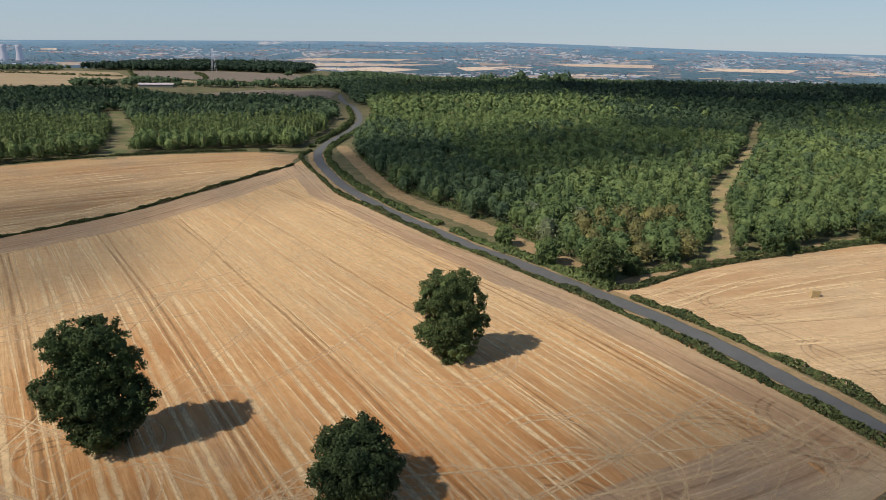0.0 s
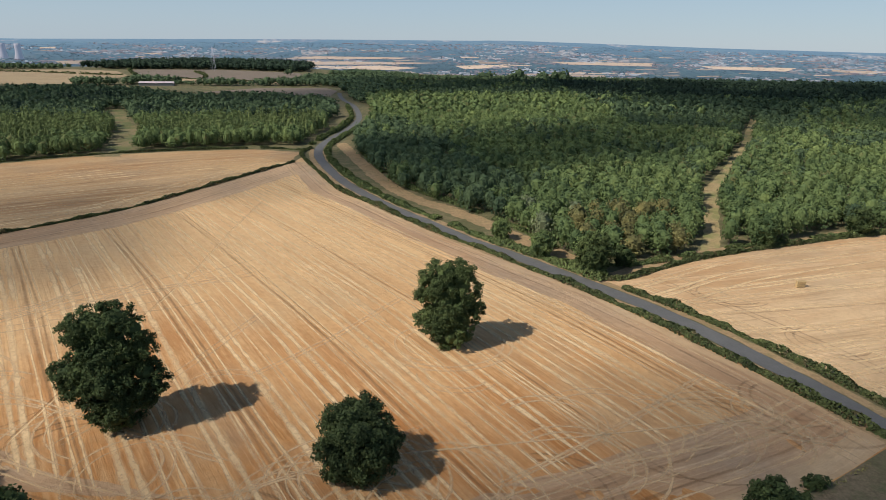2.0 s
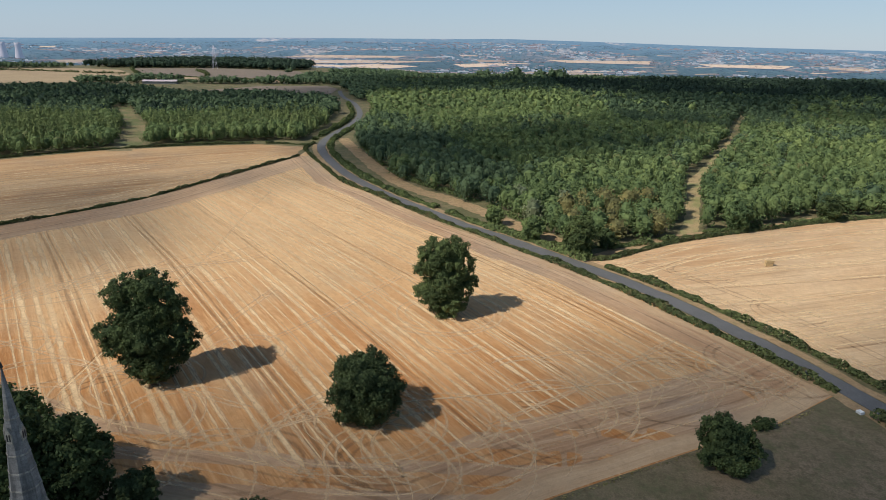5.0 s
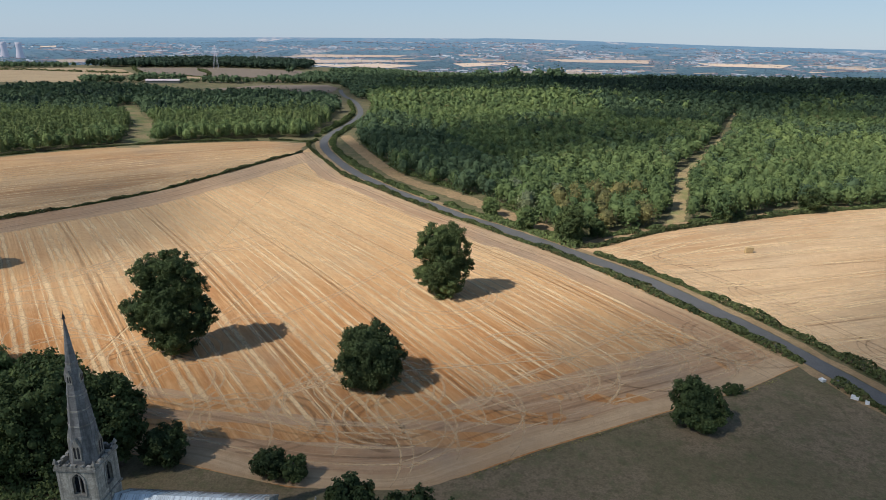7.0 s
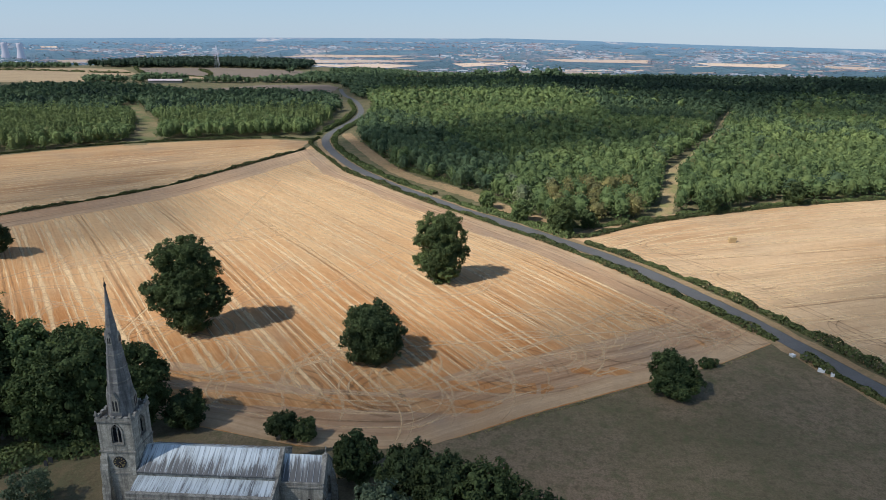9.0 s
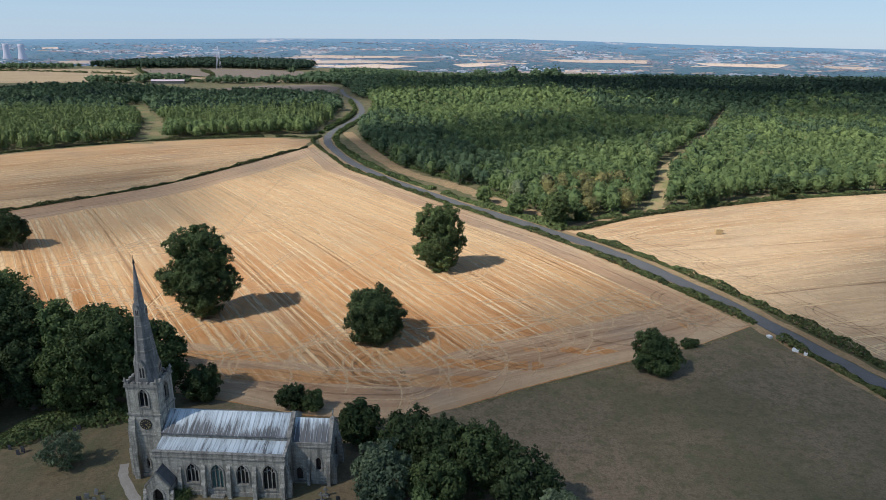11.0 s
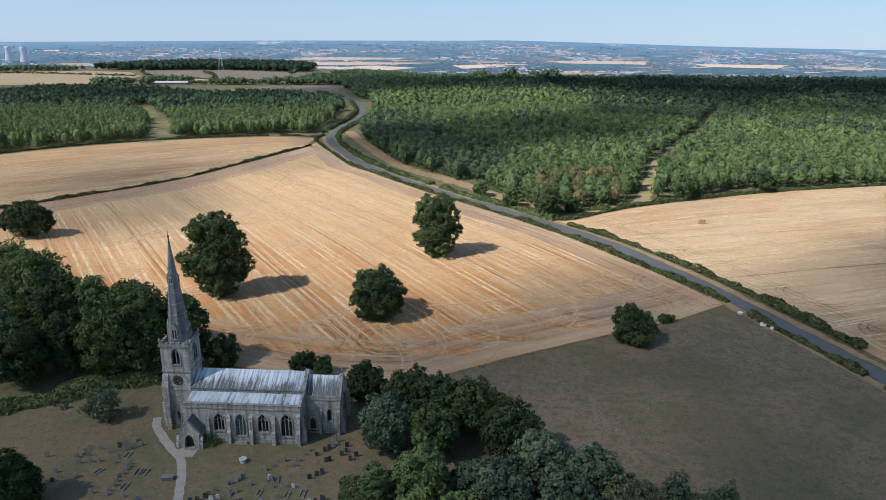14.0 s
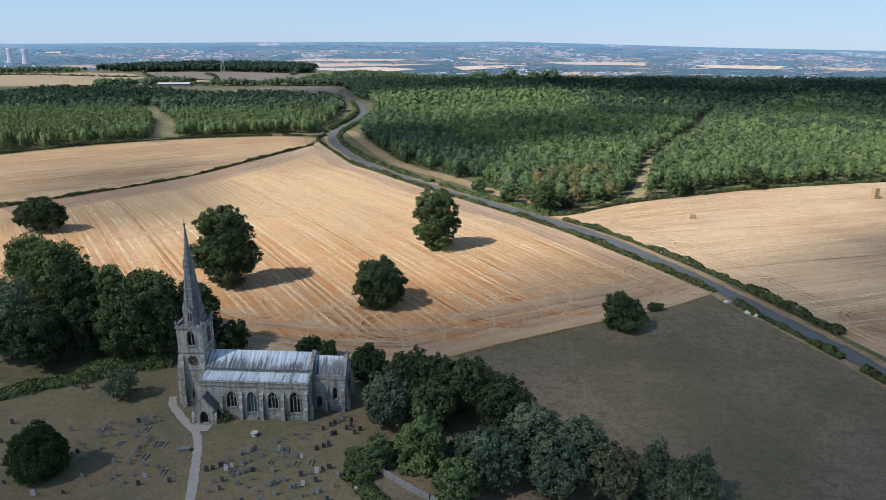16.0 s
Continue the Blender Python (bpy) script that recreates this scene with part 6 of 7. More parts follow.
buttress_part(8.9, AY - 0.003, -1, 0.6, 0.6, 4.6)
bm = bmesh.new()
for z, x in ((0.0, 0.5), (0.18, 0.25)):
    add_box(bm, 14.32 - 1.0, 14.32 + 1.0, AY - 0.75 + z, AY - 0.162, z, z + 0.18)
part("step", bm, M_DRESSED, church)
prism_part("aisle_roof", church, M_LEAD, [(AY + 0.4, 6.5), (-0.33, 7.2), (-0.33, 7.38), (AY + 0.4, 6.68)], "x", AX0 + 0.1, AX1 - 0.1, "pale streaked lead roof")
wall_part("coping", [(AY + 0.4, 6.65), (-0.303, 7.35), (-0.303, 7.75), (AY + 0.4, 7.02)], [], "x", AX1 - 0.35, AX1 + 0.04, M_DRESSED, church)

# nave
NY0, NY1, NX0, NX1, EAVE, RIDGE = -0.3, 6.2, 5.16, 23.9, 7.95, 9.95
NM = (NY0 + NY1) / 2
wall_part("nave_wall", [(NX0, 0), (NX1, 0), (NX1, EAVE), (NX0, EAVE)], [], "y", NY0, NY0 + 0.7, M_STONE, church)
wall_part("nave_wall", [(NX0, 0), (NX1, 0), (NX1, EAVE), (NX0, EAVE)], [], "y", NY1, NY1 - 0.7, M_STONE, church)
wall_part("nave_gable", [(NY0, 0), (NY1, 0), (NY1, EAVE), (NM, RIDGE + 0.35), (NY0, EAVE)], [], "x", NX1 + 0.003, NX1 + 0.5, M_STONE, church)
wall_part("coping", [(NY0 - 0.1, EAVE - 0.05), (NM, RIDGE + 0.18), (NY1 + 0.1, EAVE - 0.05), (NY1 + 0.1, EAVE + 0.25), (NM, RIDGE + 0.5), (NY0 - 0.1, EAVE + 0.25)], [], "x", NX1 - 0.05, NX1 + 0.58, M_DRESSED, church)
prism_part("nave_roof", church, M_LEAD_OLD, [(NY0 - 0.22, EAVE - 0.09), (NM, RIDGE - 0.12), (NM, RIDGE + 0.06), (NY0 - 0.22, EAVE + 0.09)], "x", NX0, NX1, "pale streaked lead roof")
prism_part("nave_roof", church, M_LEAD_OLD, [(NY1 + 0.1, EAVE - 0.02), (NM + 0.002, RIDGE - 0.12), (NM + 0.002, RIDGE + 0.06), (NY1 + 0.1, EAVE + 0.16)], "x", NX0, NX1, "pale streaked lead roof")

# lead rolls: one mesh for the slope of each roof, set along it
def rolls(x0, x1, step, ya, za, yb, zb, parent):
    L = math.hypot(yb - ya, zb - za)
    bm = bmesh.new()
    bmesh.ops.create_cone(bm, cap_ends=True, segments=6, radius1=0.035, radius2=0.035, depth=L, matrix=pose(0, 0, 0, 90))
    me = bpy.data.meshes.new("lead_roll")
    bm.to_mesh(me)
    bm.free()
    me.materials.append(M_LEADROLL)
    n = int((x1 - x0) / step)
    for i in range(n + 1):
        o = new("lead_roll", me)
        o.parent = parent
        o.matrix_local = Matrix.Translation((x0 + (x1 - x0) * i / n, (ya + yb) / 2, (za + zb) / 2)) @ Matrix.Rotation(math.atan2(zb - za, yb - ya), 4, "X")


parts_of = {o.name.split(".")[0]: o for o in reversed(list(church.children))}
rolls(NX0 + 0.3, NX1 - 0.3, 0.72, NY0 - 0.1, EAVE + 0.17, NM, RIDGE + 0.07, parts_of["nave_roof"])
rolls(AX0 + 0.4, AX1 - 0.6, 0.72, AY + 0.42, 6.69, -0.35, 7.39, parts_of["aisle_roof"])

# chancel
CX0, CX1, CY0, CY1, CE, CR = 24.404, 30.2, -0.05, 5.95, 6.25, 9.3
CM = (CY0 + CY1) / 2
door, win = (25.4, 0.55, 1.0, 2.85), (28.3, 2.3, 0.75, 4.65)
w = wall_part("chancel_wall", [(CX0, 0), (CX1, 0), (CX1, CE), (CX0, CE)], [arch(*door), arch(*win)], "y", CY0, CY0 + 0.7, M_STONE, church)
window(*win, "y", CY0, -1, 1, w)
window(*door, "y", CY0, -1, 1, w, M_DARKWOOD, "priest_door")
wall_part("chancel_wall", [(CX0, 0), (CX1, 0), (CX1, CE), (CX0, CE)], [], "y", CY1, CY1 - 0.7, M_STONE, church)
east = (CM, 2.4, 2.2, 6.2)
w = wall_part("chancel_gable", [(CY0 + 0.703, 0), (CY1 - 0.703, 0), (CY1 - 0.703, CE), (CY1 - 0.2, CE + 0.2), (CM, CR + 0.3), (CY0 + 0.2, CE + 0.2), (CY0 + 0.703, CE)], [arch(*east)], "x", CX1, CX1 - 0.6, M_STONE, church)
window(*east, "x", CX1, 1, 3, w)
wall_part("coping", [(CY0 - 0.1, CE), (CM, CR + 0.2), (CY1 + 0.1, CE), (CY1 + 0.1, CE + 0.3), (CM, CR + 0.52), (CY0 - 0.1, CE + 0.3)], [], "x", CX1 - 0.4, CX1 + 0.1, M_DRESSED, church)
bm = bmesh.new()
add_box(bm, CX1 - 0.2, CX1 - 0.08, CM - 0.07, CM + 0.07, CR + 0.5, CR + 1.5)
add_box(bm, CX1 - 0.2, CX1 - 0.08, CM - 0.35, CM + 0.35, CR + 1.0, CR + 1.16)
part("gable_cross", bm, M_DRESSED, church)
box_part("string_course", church, M_DRESSED, CX0, CX1 + 0.08, CY0 - 0.12, CY0 + 0.1, CE, CE + 0.22)
box_part("parapet", church, M_DRESSED, CX0, CX1, CY0, CY0 + 0.35, CE + 0.223, CE + 0.7)
box_part("plinth", church, M_DRESSED, CX0, CX1 + 0.1, CY0 - 0.14, CY0, 0, 0.5)
prism_part("chancel_roof", church, M_LEAD_OLD, [(CY0 + 0.1, CE + 0.3), (CM, CR - 0.1), (CM, CR + 0.1), (CY0 + 0.1, CE + 0.5)], "x", CX0, CX1 - 0.4, "streaked lead roof")
prism_part("chancel_roof", church, M_LEAD_OLD, [(CY1 + 0.1, CE + 0.1), (CM + 0.002, CR - 0.1), (CM + 0.002, CR + 0.1), (CY1 + 0.1, CE + 0.3)], "x", CX0, CX1 - 0.4, "streaked lead roof")
parts_of = {o.name.split(".")[0]: o for o in reversed(list(church.children))}
rolls(CX0 + 0.3, CX1 - 0.7, 0.75, CY0 + 0.35, CE + 0.77, CM, CR + 0.11, parts_of["chancel_roof"])
buttress_part(26.8, CY0 - 0.003, -1, 0.6, 0.5, 4.6)
buttress_part(29.85, CY0 - 0.003, -1, 0.7, 0.6, 5.4)
buttress_part(CY0 + 0.35, CX1 + 0.003, 1, 0.7, 0.6, 5.4, "x")
buttress_part(CY1 - 0.35, CX1 + 0.003, 1, 0.7, 0.6, 5.4, "x")

# porch
PX0, PX1, PY = 4.85, 8.15, -5.9
PM = (PX0 + PX1) / 2
w = wall_part("porch_front", [(PX0, 0), (PX1, 0), (PX1, 2.7), (PM, 5.0), (PX0, 2.7)], [arch(PM, 0.02, 1.5, 2.55)], "y", PY, PY + 0.5, M_STONE, church)
bm = bmesh.new()
band(arch(PM, 0.02, 1.5, 2.55), 0.28, "y", PY - 0.08, PY + 0.1, bm)
part("arch_moulding", bm, M_DRESSED, w)
for x in (PX0, PX1 - 0.5):
    box_part("porch_wall", church, M_STONE, x, x + 0.5, PY + 0.503, AY - 0.003, 0, 2.65)
prism_part("porch_door", church, M_DARKWOOD, arch(PM, 0.02, 1.5, 2.55), "y", PY + 0.9, PY + 1.0, "dark oak door in shadow")
box_part("threshold", church, M_DRESSED, PM - 0.9, PM + 0.9, PY - 0.5, PY + 0.02, -0.05, 0.14)
for s in (-1, 1):
    e = PX0 - 0.2 if s < 0 else PX1 + 0.2
    prism_part("porch_roof", church, M_SLATE, [(e, 2.55), (PM + s * 0.002, 4.95), (PM + s * 0.002, 5.15), (e, 2.75)], "y", PY + 0.3, AY - 0.004, "dark slate porch roof")
    prism_part("coping", church, M_DRESSED, [(e, 2.6), (PM + s * 0.003, 5.0), (PM + s * 0.003, 5.35), (e, 2.95)], "y", PY - 0.06, PY + 0.29)
for x in (PX0 - 0.3, PX1 + 0.3):
    buttress_part(x, PY + 0.35, -1, 0.5, 0.5, 2.2)
for x, y in ((8.9, -4.6), (9.6, -4.4)):
    big_tree(x, y, round_lobes(1.1, 1.6, int(10 * x), 0, 6), 700, 0.2, F_SCRUB, int(17 * x), 0.5, 0.06, 0.3, "small shrub against the porch wall", "shrub", category="bush")

# ---- the churchyard ----
def stone_mesh(kind, mat):
    bm = bmesh.new()
    if kind == "slab":
        out = [(-0.32, -0.2), (0.32, -0.2), (0.32, 0.85)] + [(0.32 * math.cos(a), 0.85 + 0.2 * math.sin(a)) for a in np.linspace(0.3, math.pi - 0.3, 6)] + [(-0.32, 0.85)]
        add_prism(bm, out, "y", -0.06, 0.06)
    elif kind == "square":
        add_prism(bm, [(-0.36, -0.2), (0.36, -0.2), (0.36, 1.0), (0.28, 1.06), (-0.28, 1.06), (-0.36, 1.0)], "y", -0.07, 0.07)
    elif kind == "cross":
        add_box(bm, -0.09, 0.09, -0.08, 0.08, 0.3, 1.5)
        add_box(bm, -0.36, 0.36, -0.07, 0.07, 1.0, 1.18)
        add_box(bm, -0.4, 0.4, -0.3, 0.3, -0.1, 0.16)
        add_box(bm, -0.26, 0.26, -0.2, 0.2, 0.16, 0.32)
    elif kind == "chest":
        add_box(bm, -0.9, 0.9, -0.42, 0.42, -0.1, 0.6)
        add_box(bm, -1.0, 1.0, -0.5, 0.5, 0.6, 0.72)
    elif kind == "kerb":
        for x0, x1, y0, y1 in ((-0.45, 0.45, -1.0, -0.88), (-0.45, 0.45, 0.88, 1.0), (-0.45, -0.33, -0.88, 0.88), (0.33, 0.45, -0.88, 0.88)):
            add_box(bm, x0, x1, y0, y1, -0.05, 0.22)
    me = bpy.data.meshes.new("gravestone")
    bmesh.ops.recalc_face_normals(bm, faces=bm.faces)
    bm.to_mesh(me)
    bm.free()
    me.materials.append(mat)
    return me


KINDS = {("slab", "grey"): M_GREYGRAVE, ("square", "grey"): M_GREYGRAVE, ("slab", "dark"): M_SLATEGRAVE, ("square", "dark"): M_SLATEGRAVE, ("slab", "pale"): M_PALEGRAVE, ("cross", "grey"): M_GREYGRAVE, ("cross", "pale"): M_PALEGRAVE, ("kerb", "grey"): M_GREYGRAVE, ("chest", "grey"): M_GREYGRAVE}
grave_meshes = {k: stone_mesh(k[0], m) for k, m in KINDS.items()}
WORD = {"grey": "weathered grey", "dark": "dark slate", "pale": "pale white"}
gr = np.random.default_rng(91)


def grave(x, y, kind, tone, size=1.0):
    ob = new("gravestone", grave_meshes[kind, tone])
    ob.matrix_world = pose(x, y, ground_z(x, y) + 0.03, gr.normal(0, 4), gr.normal(0, 3), gr.normal(0, 10))
    s = size * gr.uniform(0.72, 1.0)
    ob.scale = (s, s, s)
    shape = {"slab": "round-topped headstone", "square": "square headstone", "cross": "stone cross on a stepped base", "kerb": "stone grave kerb set in grass", "chest": "chest tomb"}[kind]
    tagged(ob, f"{WORD[tone]} {shape} in the churchyard", "gravestone", "gravestones in the churchyard")


def grave_row(x0, y0, x1, y1, n, tones, kinds=("slab", "square")):
    for i in range(n):
        f = (i + gr.uniform(-0.25, 0.25)) / max(1, n - 1)
        kind, tone = kinds[int(gr.integers(len(kinds)))], tones[int(gr.integers(len(tones)))]
        if (kind, tone) not in grave_meshes:
            kind = "slab"
        grave(x0 + (x1 - x0) * f, y0 + (y1 - y0) * f, kind, tone)


G, D, P = "grey", "dark", "pale"
# rows of slate and weathered stones, each from end to end
for row in ((12.1, -18.9, 13.7, -17.8, 3, (D,)), (27.7, -6.5, 29.1, -4.8, 3, (D,)), (29.2, -8.3, 29.9, -7.6, 2, (D,)), (27.6, -12.6, 29.5, -11.0, 3, (D,)), (-4.8, -6.3, -3.6, -4.8, 3, (D, G)), (-3.8, -7.3, -1.9, -5.8, 4, (G,)),
            (-0.9, -17.9, -1.0, -10.5, 9, (G,)), (14.0, -17.0, 14.5, -16.3, 2, (G,)), (14.9, -18.5, 17.9, -16.1, 4, (G, G, P)), (16.5, -20.0, 18.9, -18.3, 5, (G,)), (14.3, -21.6, 15.3, -21.2, 2, (G, D)), (15.7, -14.8, 17.6, -13.2, 4, (G,)),
            (20.2, -11.1, 23.0, -8.1, 3, (G,)), (24.6, -9.4, 25.9, -5.5, 4, (G, P)), (24.9, -14.6, 25.8, -14.6, 2, (P, G)), (21.2, -13.6, 22.8, -12.9, 3, (G,)), (26.0, -22.4, 26.9, -22.1, 3, (G,)), (28.0, -24.1, 30.8, -22.9, 5, (G,)),
            (-10.3, -9.8, -9.6, -7.1, 4, (G,)), (22.5, -22.1, 24.6, -20.6, 3, (G,)), (18.2, -22.0, 21.0, -23.3, 3, (G,)), (-8.8, -11.0, -6.0, -10.2, 3, (G,)), (10, -27.5, 22, -25.5, 6, (G, D)), (-8, -28.5, 6, -27, 5, (G, D))):
    grave_row(*row)
for x, y in ((-23.1, 5.0), (-20.9, 3.8), (-20.6, 4.5), (-21.0, 8.4), (-26.6, -8.1), (-24.5, -13.6), (-10.5, -15.5), (-16.8, -23.7), (-6.8, -25.4), (-15.6, 10.4), (-15.3, 11.1), (7.5, -21.9), (31.5, -6.3), (31.9, -3.9), (32.1, -5.4), (33.1, -7.5), (33.9, -6.4), (29.9, -17.6), (30.8, -17.1), (26.9, -19.3), (29.5, -20.5), (15.7, -23.2), (32.1, -24.5), (19.2, -18.6)):
    grave(x, y, "square" if (x + y) % 2 > 1 else "slab", D)
for x, y in ((-8.6, -9.0), (-7.6, -7.2), (-5.5, -8.1), (-3.6, -10.7), (-7.7, -14.4), (-5.2, -16.7), (-3.2, -17.7), (-6.1, -21.5), (-4.1, -23.5), (1.7, -18.3), (1.2, -20.8), (-1.8, -21.8), (0.6, -22.7), (-1.4, -21.0), (4.3, -18.7), (-11.4, -13.4), (-9.9, -14.6), (19.2, -14.7), (22.7, -14.9), (28.0, -18.8), (24.2, -17.1), (22.2, -18.6), (19.5, -20.6), (14.0, -23.9), (24.1, -23.9), (32.4, -19.0), (32.6, -21.5)):
    grave(x, y, "slab" if (x - y) % 3 > 1 else "square", G)
for x, y, k, t in ((-15.0, -9.7, "slab", G), (-3.6, -9.4, "cross", G), (3.3, -21.0, "slab", P), (3.2, -22.8, "slab", D), (29.1, -18.3, "slab", P), (27.7, -21.4, "slab", P), (35.9, -22.2, "slab", P), (23.4, -21.1, "cross", G), (29.9, -2.8, "cross", G), (21.8, -13.1, "slab", P), (-10.9, -26.0, "slab", P), (29.6, -4.0, "cross", G), (6.4, -13.9, "chest", G)):
    grave(x, y, k, t, 1.1)
for x, y in ((1.1, -12.6), (2.2, -12.6), (5.5, -19.7), (22.8, -12.9), (17.0, -16.4), (16.0, -19.0), (-2.6, -8.4), (0.8, -16.0), (25.4, -16.4), (21.2, -16.2), (-5.0, -12.8), (27.6, -16.0)):
    grave(x, y, "kerb", G)
bm = bmesh.new()
bmesh.ops.create_cone(bm, cap_ends=True, segments=20, radius1=0.6, radius2=0.6, depth=0.15, matrix=pose(0, 0, 0.62))
bmesh.ops.create_cone(bm, cap_ends=True, segments=12, radius1=0.45, radius2=0.3, depth=0.55, matrix=pose(0, 0, 0.26))
ob = part("sundial_base", bm, M_PALEGRAVE, None)
ob.matrix_world = pose(16.3, -9.0, 0.03)
tagged(ob, "low round pale stone table in the churchyard", "stone table")

# old stone wall at the churchyard corner, each slab a piece
wall = empty("slab_wall", 0, 0, 0, 0, "low wall of pale upright stone slabs", "wall")
bm = bmesh.new()
add_prism(bm, [(-0.42, -0.2), (0.42, -0.2), (0.42, 0.85), (0.3, 1.0), (-0.36, 0.95), (-0.42, 0.8)], "y", -0.08, 0.08)
slab_me = bpy.data.meshes.new("slab")
bmesh.ops.recalc_face_normals(bm, faces=bm.faces)
bm.to_mesh(slab_me)
bm.free()
slab_me.materials.append(M_GREYGRAVE)
wl = spline([(39.4, -18.2), (41.5, -19.7), (44.7, -22.2), (47.3, -23.8), (52, -28)], 0.9)
for i, (x, y) in enumerate(wl[:-1]):
    o = new("slab", slab_me)
    o.parent = wall
    dx, dy = wl[i + 1] - wl[i]
    o.matrix_world = pose(x, y, ground_z(x, y) + 0.05, gr.normal(-14, 5), gr.normal(0, 3), math.degrees(math.atan2(dy, dx)))

# blue tarpaulin among the trees
bm = bmesh.new()
bmesh.ops.create_grid(bm, x_segments=8, y_segments=8, size=1.0)
for v in bm.verts:
    v.co.z = 0.9 - 0.75 * abs(v.co.x) + 0.10 * math.sin(5 * v.co.x + 3 * v.co.y)
bmesh.ops.solidify(bm, geom=bm.faces[:], thickness=0.03)
ob = part("tarpaulin", bm, M_TARP, None)
ob.matrix_world = pose(54.9, -10.9, ground_z(54.9, -10.9) + 0.25, 0, 0, 25)
tagged(ob, "crumpled blue tarpaulin draped among the trees", "tarpaulin")

# white troughs by the pasture hedge
for x, y, turn, l in ((117.9, 55.6, 20, 0.95), (121.0, 49.6, -35, 1.3), (122.4, 48.0, -30, 0.7)):
    bm = bmesh.new()
    add_prism(bm, [(-l / 2, 0.55), (-l / 2 + 0.15, 0), (l / 2 - 0.15, 0), (l / 2, 0.55), (l / 2 - 0.06, 0.55), (l / 2 - 0.2, 0.1), (-l / 2 + 0.2, 0.1), (-l / 2 + 0.06, 0.55)], "y", -0.45, 0.45)
    add_box(bm, -l / 2, l / 2, -0.5, -0.452, 0.05, 0.56)
    add_box(bm, -l / 2, l / 2, 0.452, 0.5, 0.05, 0.56)
    add_box(bm, -l / 2 + 0.05, l / 2 - 0.05, -0.448, 0.448, 0.40, 0.48)
    ob = part("feed_trough", bm, M_WHITE, None)
    ob.matrix_world = pose(x, y, ground_z(x, y) + 0.03, 0, 0, turn)
    tagged(ob, "white sheet-metal feed trough beside the pasture hedge", "trough")


# straw bale stacks
def bale_stack(x, y, turn, cols, rows, label):
    st = empty("bale_stack", x, y, ground_z(x, y) + 0.05, turn, label, "bale stack")
    bm = bmesh.new()
    add_box(bm, -1.2, 1.2, -0.45, 0.45, 0.0, 0.85)
    bmesh.ops.bevel(bm, geom=list(bm.edges), offset=0.06, segments=1, affect="EDGES")
    me = bpy.data.meshes.new("straw_bale")
    bm.to_mesh(me)
    bm.free()
    me.materials.append(M_STRAWBALE)
    for r in range(rows):
        for c in range(cols):
            o = new("straw_bale", me)
            o.parent = st
            o.matrix_local = pose(gr.normal(0, 0.06), 0.93 * (c - (cols - 1) / 2), 0.86 * r, 0, 0, gr.normal(0, 2))
    return st


bale_stack(131.0, 127.0, 8, 1, 2, "small stack of two straw bales in the stubble")
bale_stack(213.0, 160.0, 20, 2, 5, "tall stack of straw bales in the stubble")

# ---- far things ----
barn = empty("barn", 455, 580, ground_z(455, 580), 20, "long pale grey farm shed beside the wood", "barn")
box_part("wall", barn, M_CONCRETE, -20, 20, -9, 9, 0, 5)
for s in (-1, 1):
    prism_part("roof", barn, M_WHITE, [(s * 9.6, 4.9), (s * 0.02, 8.2), (s * 0.02, 8.5), (s * 9.6, 5.2)], "x", -20.5, 20.5)
farm = empty("farmhouse", -352, 786, ground_z(-352, 786), 16, "low pale grey farm building among trees", "farm building")
box_part("wall", farm, M_GREYGRAVE, -20, 20, -6, 6, 0, 3.5)
prism_part("roof", farm, M_CONCRETE, [(-6.5, 3.4), (0, 5.2), (6.5, 3.4)], "x", -20.5, 20.5)

bm = bmesh.new()
prof = [(19, 0), (16.5, 12), (13.2, 28), (11.8, 42), (12.2, 55), (13.2, 66), (12.4, 66), (11.4, 55)]
for k in range(24):
    for (r0, z0), (r1, z1) in zip(prof[:-1], prof[1:]):
        a, b = 2 * math.pi * k / 24, 2 * math.pi * (k + 1) / 24
        bm.faces.new([bm.verts.new((r * math.cos(t), r * math.sin(t), z)) for r, z, t in ((r0, z0, a), (r0, z0, b), (r1, z1, b), (r1, z1, a))])
bmesh.ops.remove_doubles(bm, verts=bm.verts, dist=0.01)
tower_ob = part("cooling_tower", bm, M_FARCONCRETE, None)
tower_ob.data.shade_smooth()
tagged(tower_ob, "distant pale concrete power station cooling tower", "cooling tower", "cooling towers")
tower_ob.matrix_world = pose(-2091, 2944, ground_z(-2091, 2944) - 1)
tower_ob.scale = (1.03, 1.03, 1.03)
copy_thing(tower_ob, pose(-2019, 2944, ground_z(-2019, 2944) - 1))

# pylon on the hill
pylon = bmesh.new()
for s, t in ((-1, -1), (1, -1), (1, 1), (-1, 1)):
    vs = add_box(pylon, -0.14, 0.14, -0.14, 0.14, 0, 1)
    for v in vs:
        f = v.co.z
        v.co.x += s * (3.5 - 3.0 * f)
        v.co.y += t * (3.5 - 3.0 * f)
        v.co.z = f * 40
for z, l in ((26, 7), (32, 6), (37, 5)):
    add_box(pylon, -l, l, -0.15, 0.15, z, z + 0.35)
ob = part("pylon", pylon, M_FARCONCRETE, None)
ob.matrix_world = pose(-420, 1145, ground_z(-420, 1145))
tagged(ob, "distant steel electricity pylon", "pylon")

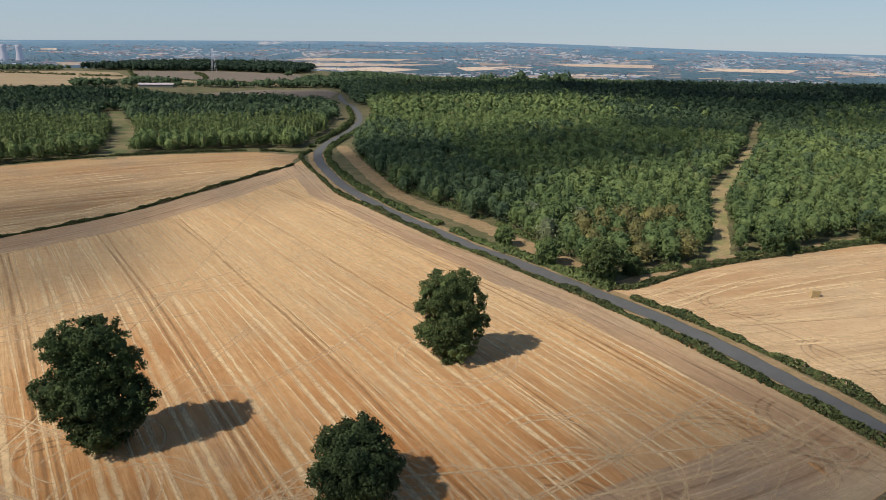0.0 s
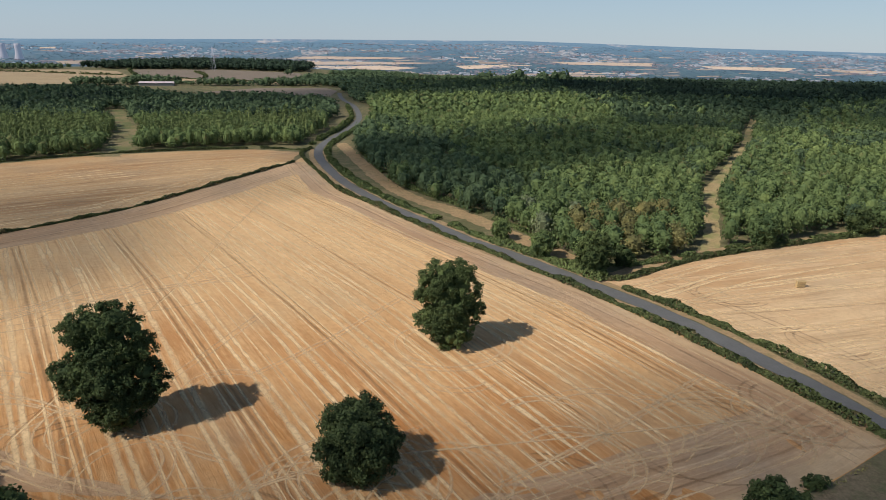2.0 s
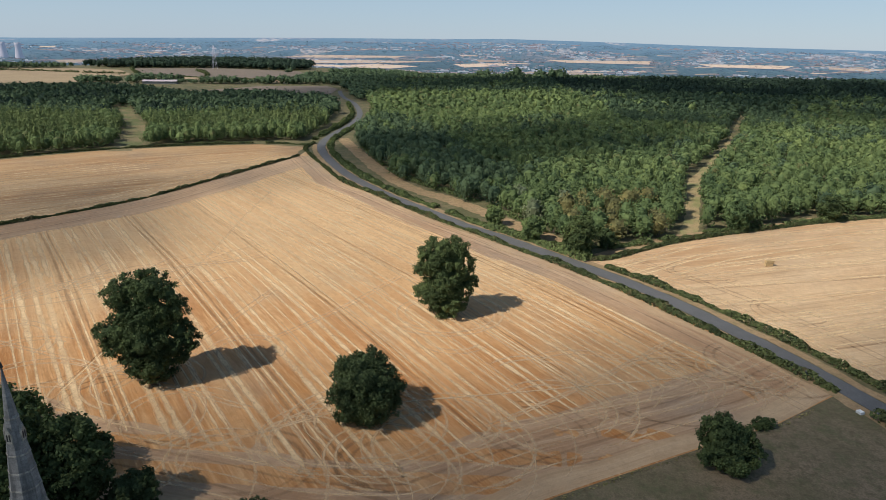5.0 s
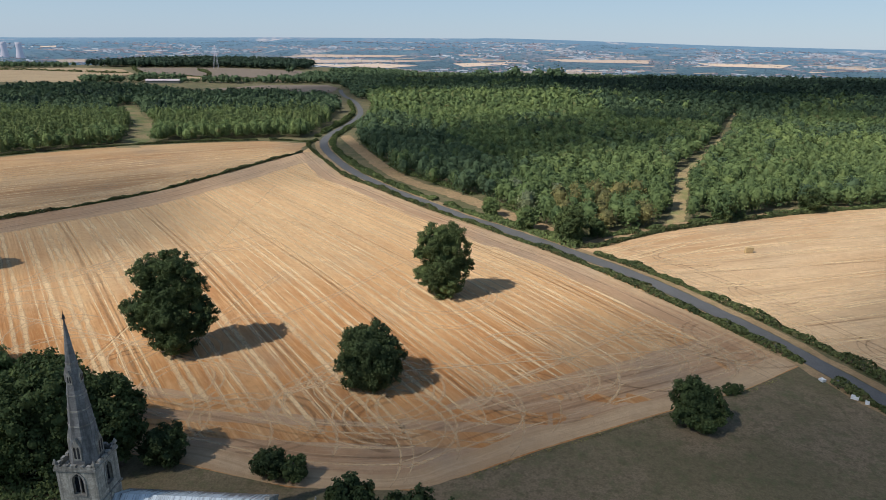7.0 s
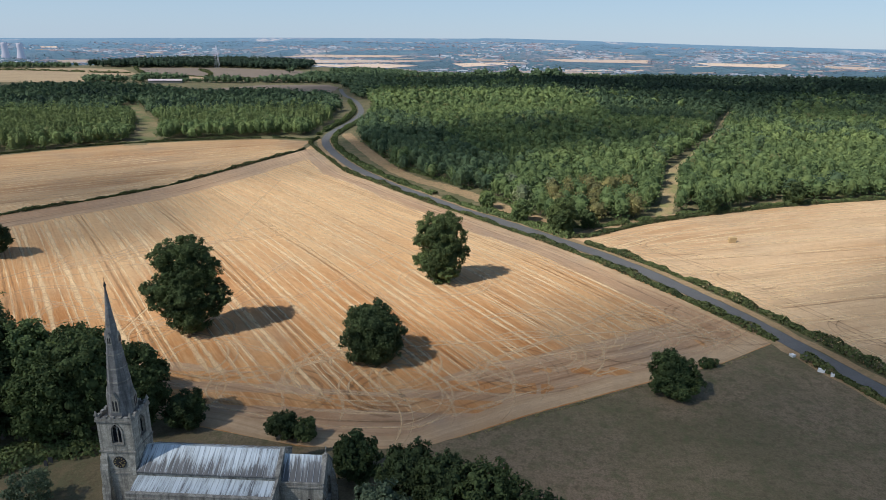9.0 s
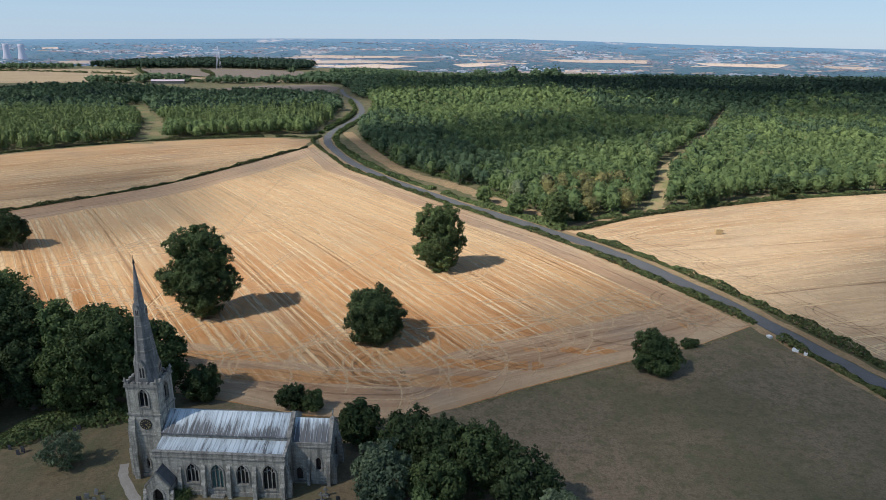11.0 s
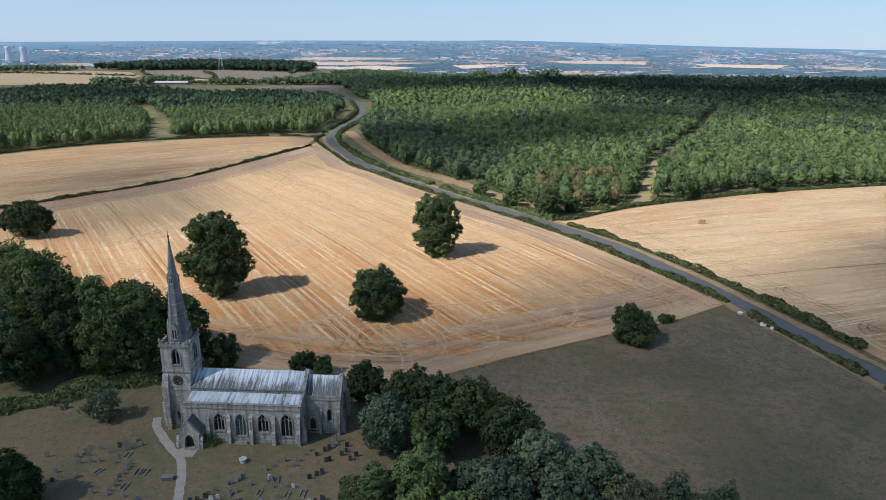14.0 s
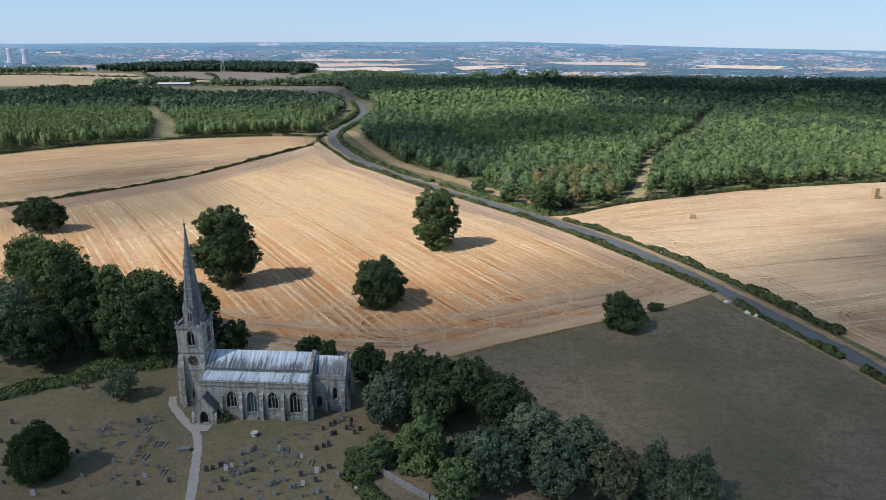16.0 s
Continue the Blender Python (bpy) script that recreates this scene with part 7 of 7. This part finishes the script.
# trees, towns and hedgerows scattered over the plain
fg = np.random.default_rng(77)
N = 19000
d = 2300 + 2200 * fg.random(N) ** 0.85
ang = fg.uniform(-0.72, 0.66, N)
fx, fy = 50 + d * np.sin(ang), -60 + d * np.cos(ang)
clump = np.array([noise.noise(Vector((x / 260, y / 110, 3.1))) for x, y in zip(fx, fy)])
keep = clump + 0.25 * fg.normal(size=N) > -0.05
fx, fy = fx[keep], fy[keep]
arr = []
base = proto["round", 4, 0][:7]
for x, y in zip(fx, fy):
    sx, sz = fg.uniform(0.7, 2.0), fg.uniform(0.6, 1.15)
    q = base * np.array((sx * 1.8, sx, sz)) + np.array((x, y, ground_z(x, y) - 1))
    arr.append(q)
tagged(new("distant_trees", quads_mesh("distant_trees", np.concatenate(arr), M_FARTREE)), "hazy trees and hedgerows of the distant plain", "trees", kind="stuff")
PLAIN_FIELDS = [
    [(-969, 3442), (-810, 3596), (-323, 3658), (-376, 3572), (-782, 3474)], [(-858, 3304), (-650, 3412), (-391, 3449), (-127, 3472), (-352, 3366), (-784, 3235)],
    [(-818, 3202), (-612, 3218), (-430, 3306), (-228, 3261), (-355, 3156), (-640, 3130)], [(-65, 3371), (166, 3419), (220, 3341), (-5, 3255)],
    [(411, 3582), (680, 3581), (970, 3573), (927, 3429), (518, 3476)], [(1175, 3454), (1610, 3353), (1501, 3223), (1210, 3330)], [(1743, 3289), (1956, 3165), (1824, 3094), (1700, 3200)],
    [(482, 3183), (566, 3206), (549, 3129), (475, 3126)], [(49, 3559), (184, 3531), (167, 3463), (64, 3465)], [(-1844, 2923), (-1754, 2995), (-1656, 2914), (-1753, 2816)],
    [(200, 3120), (640, 3110), (630, 3040), (190, 3050)], [(-2268, 3466), (-2214, 3530), (-2162, 3445), (-2221, 3416)]]
verts, faces = [], []
for poly in PLAIN_FIELDS:
    b = len(verts)
    verts += [(x, y, ground_z(x, y) + 3.0) for x, y in poly]
    faces.append(tuple(range(b + len(poly) - 1, b - 1, -1)))
for k in range(60):
    dd, an = 3080 + 1150 * fg.random() ** 1.3, fg.uniform(-0.68, 0.62)
    x, y = 50 + dd * math.sin(an), -60 + dd * math.cos(an)
    w, t = fg.uniform(20, 75), fg.uniform(6, 18)
    b = len(verts)
    sk = fg.uniform(-12, 12)
    for u, v in ((-w, -t), (w, -t + sk), (w * 0.9, t + sk), (-w * 0.95, t)):
        verts.append((x + u, y + v, ground_z(x + u, y + v) + 1.5))
    faces.append((b, b + 1, b + 2, b + 3))
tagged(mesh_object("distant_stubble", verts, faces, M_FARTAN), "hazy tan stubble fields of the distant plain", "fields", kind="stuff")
N = 11000
d = 2600 + 1900 * fg.random(N)
ang = fg.uniform(-0.72, 0.66, N)
bx, by = 50 + d * np.sin(ang), -60 + d * np.cos(ang)
town = np.array([noise.noise(Vector((x / 420, y / 260, 8.7))) for x, y in zip(bx, by)])
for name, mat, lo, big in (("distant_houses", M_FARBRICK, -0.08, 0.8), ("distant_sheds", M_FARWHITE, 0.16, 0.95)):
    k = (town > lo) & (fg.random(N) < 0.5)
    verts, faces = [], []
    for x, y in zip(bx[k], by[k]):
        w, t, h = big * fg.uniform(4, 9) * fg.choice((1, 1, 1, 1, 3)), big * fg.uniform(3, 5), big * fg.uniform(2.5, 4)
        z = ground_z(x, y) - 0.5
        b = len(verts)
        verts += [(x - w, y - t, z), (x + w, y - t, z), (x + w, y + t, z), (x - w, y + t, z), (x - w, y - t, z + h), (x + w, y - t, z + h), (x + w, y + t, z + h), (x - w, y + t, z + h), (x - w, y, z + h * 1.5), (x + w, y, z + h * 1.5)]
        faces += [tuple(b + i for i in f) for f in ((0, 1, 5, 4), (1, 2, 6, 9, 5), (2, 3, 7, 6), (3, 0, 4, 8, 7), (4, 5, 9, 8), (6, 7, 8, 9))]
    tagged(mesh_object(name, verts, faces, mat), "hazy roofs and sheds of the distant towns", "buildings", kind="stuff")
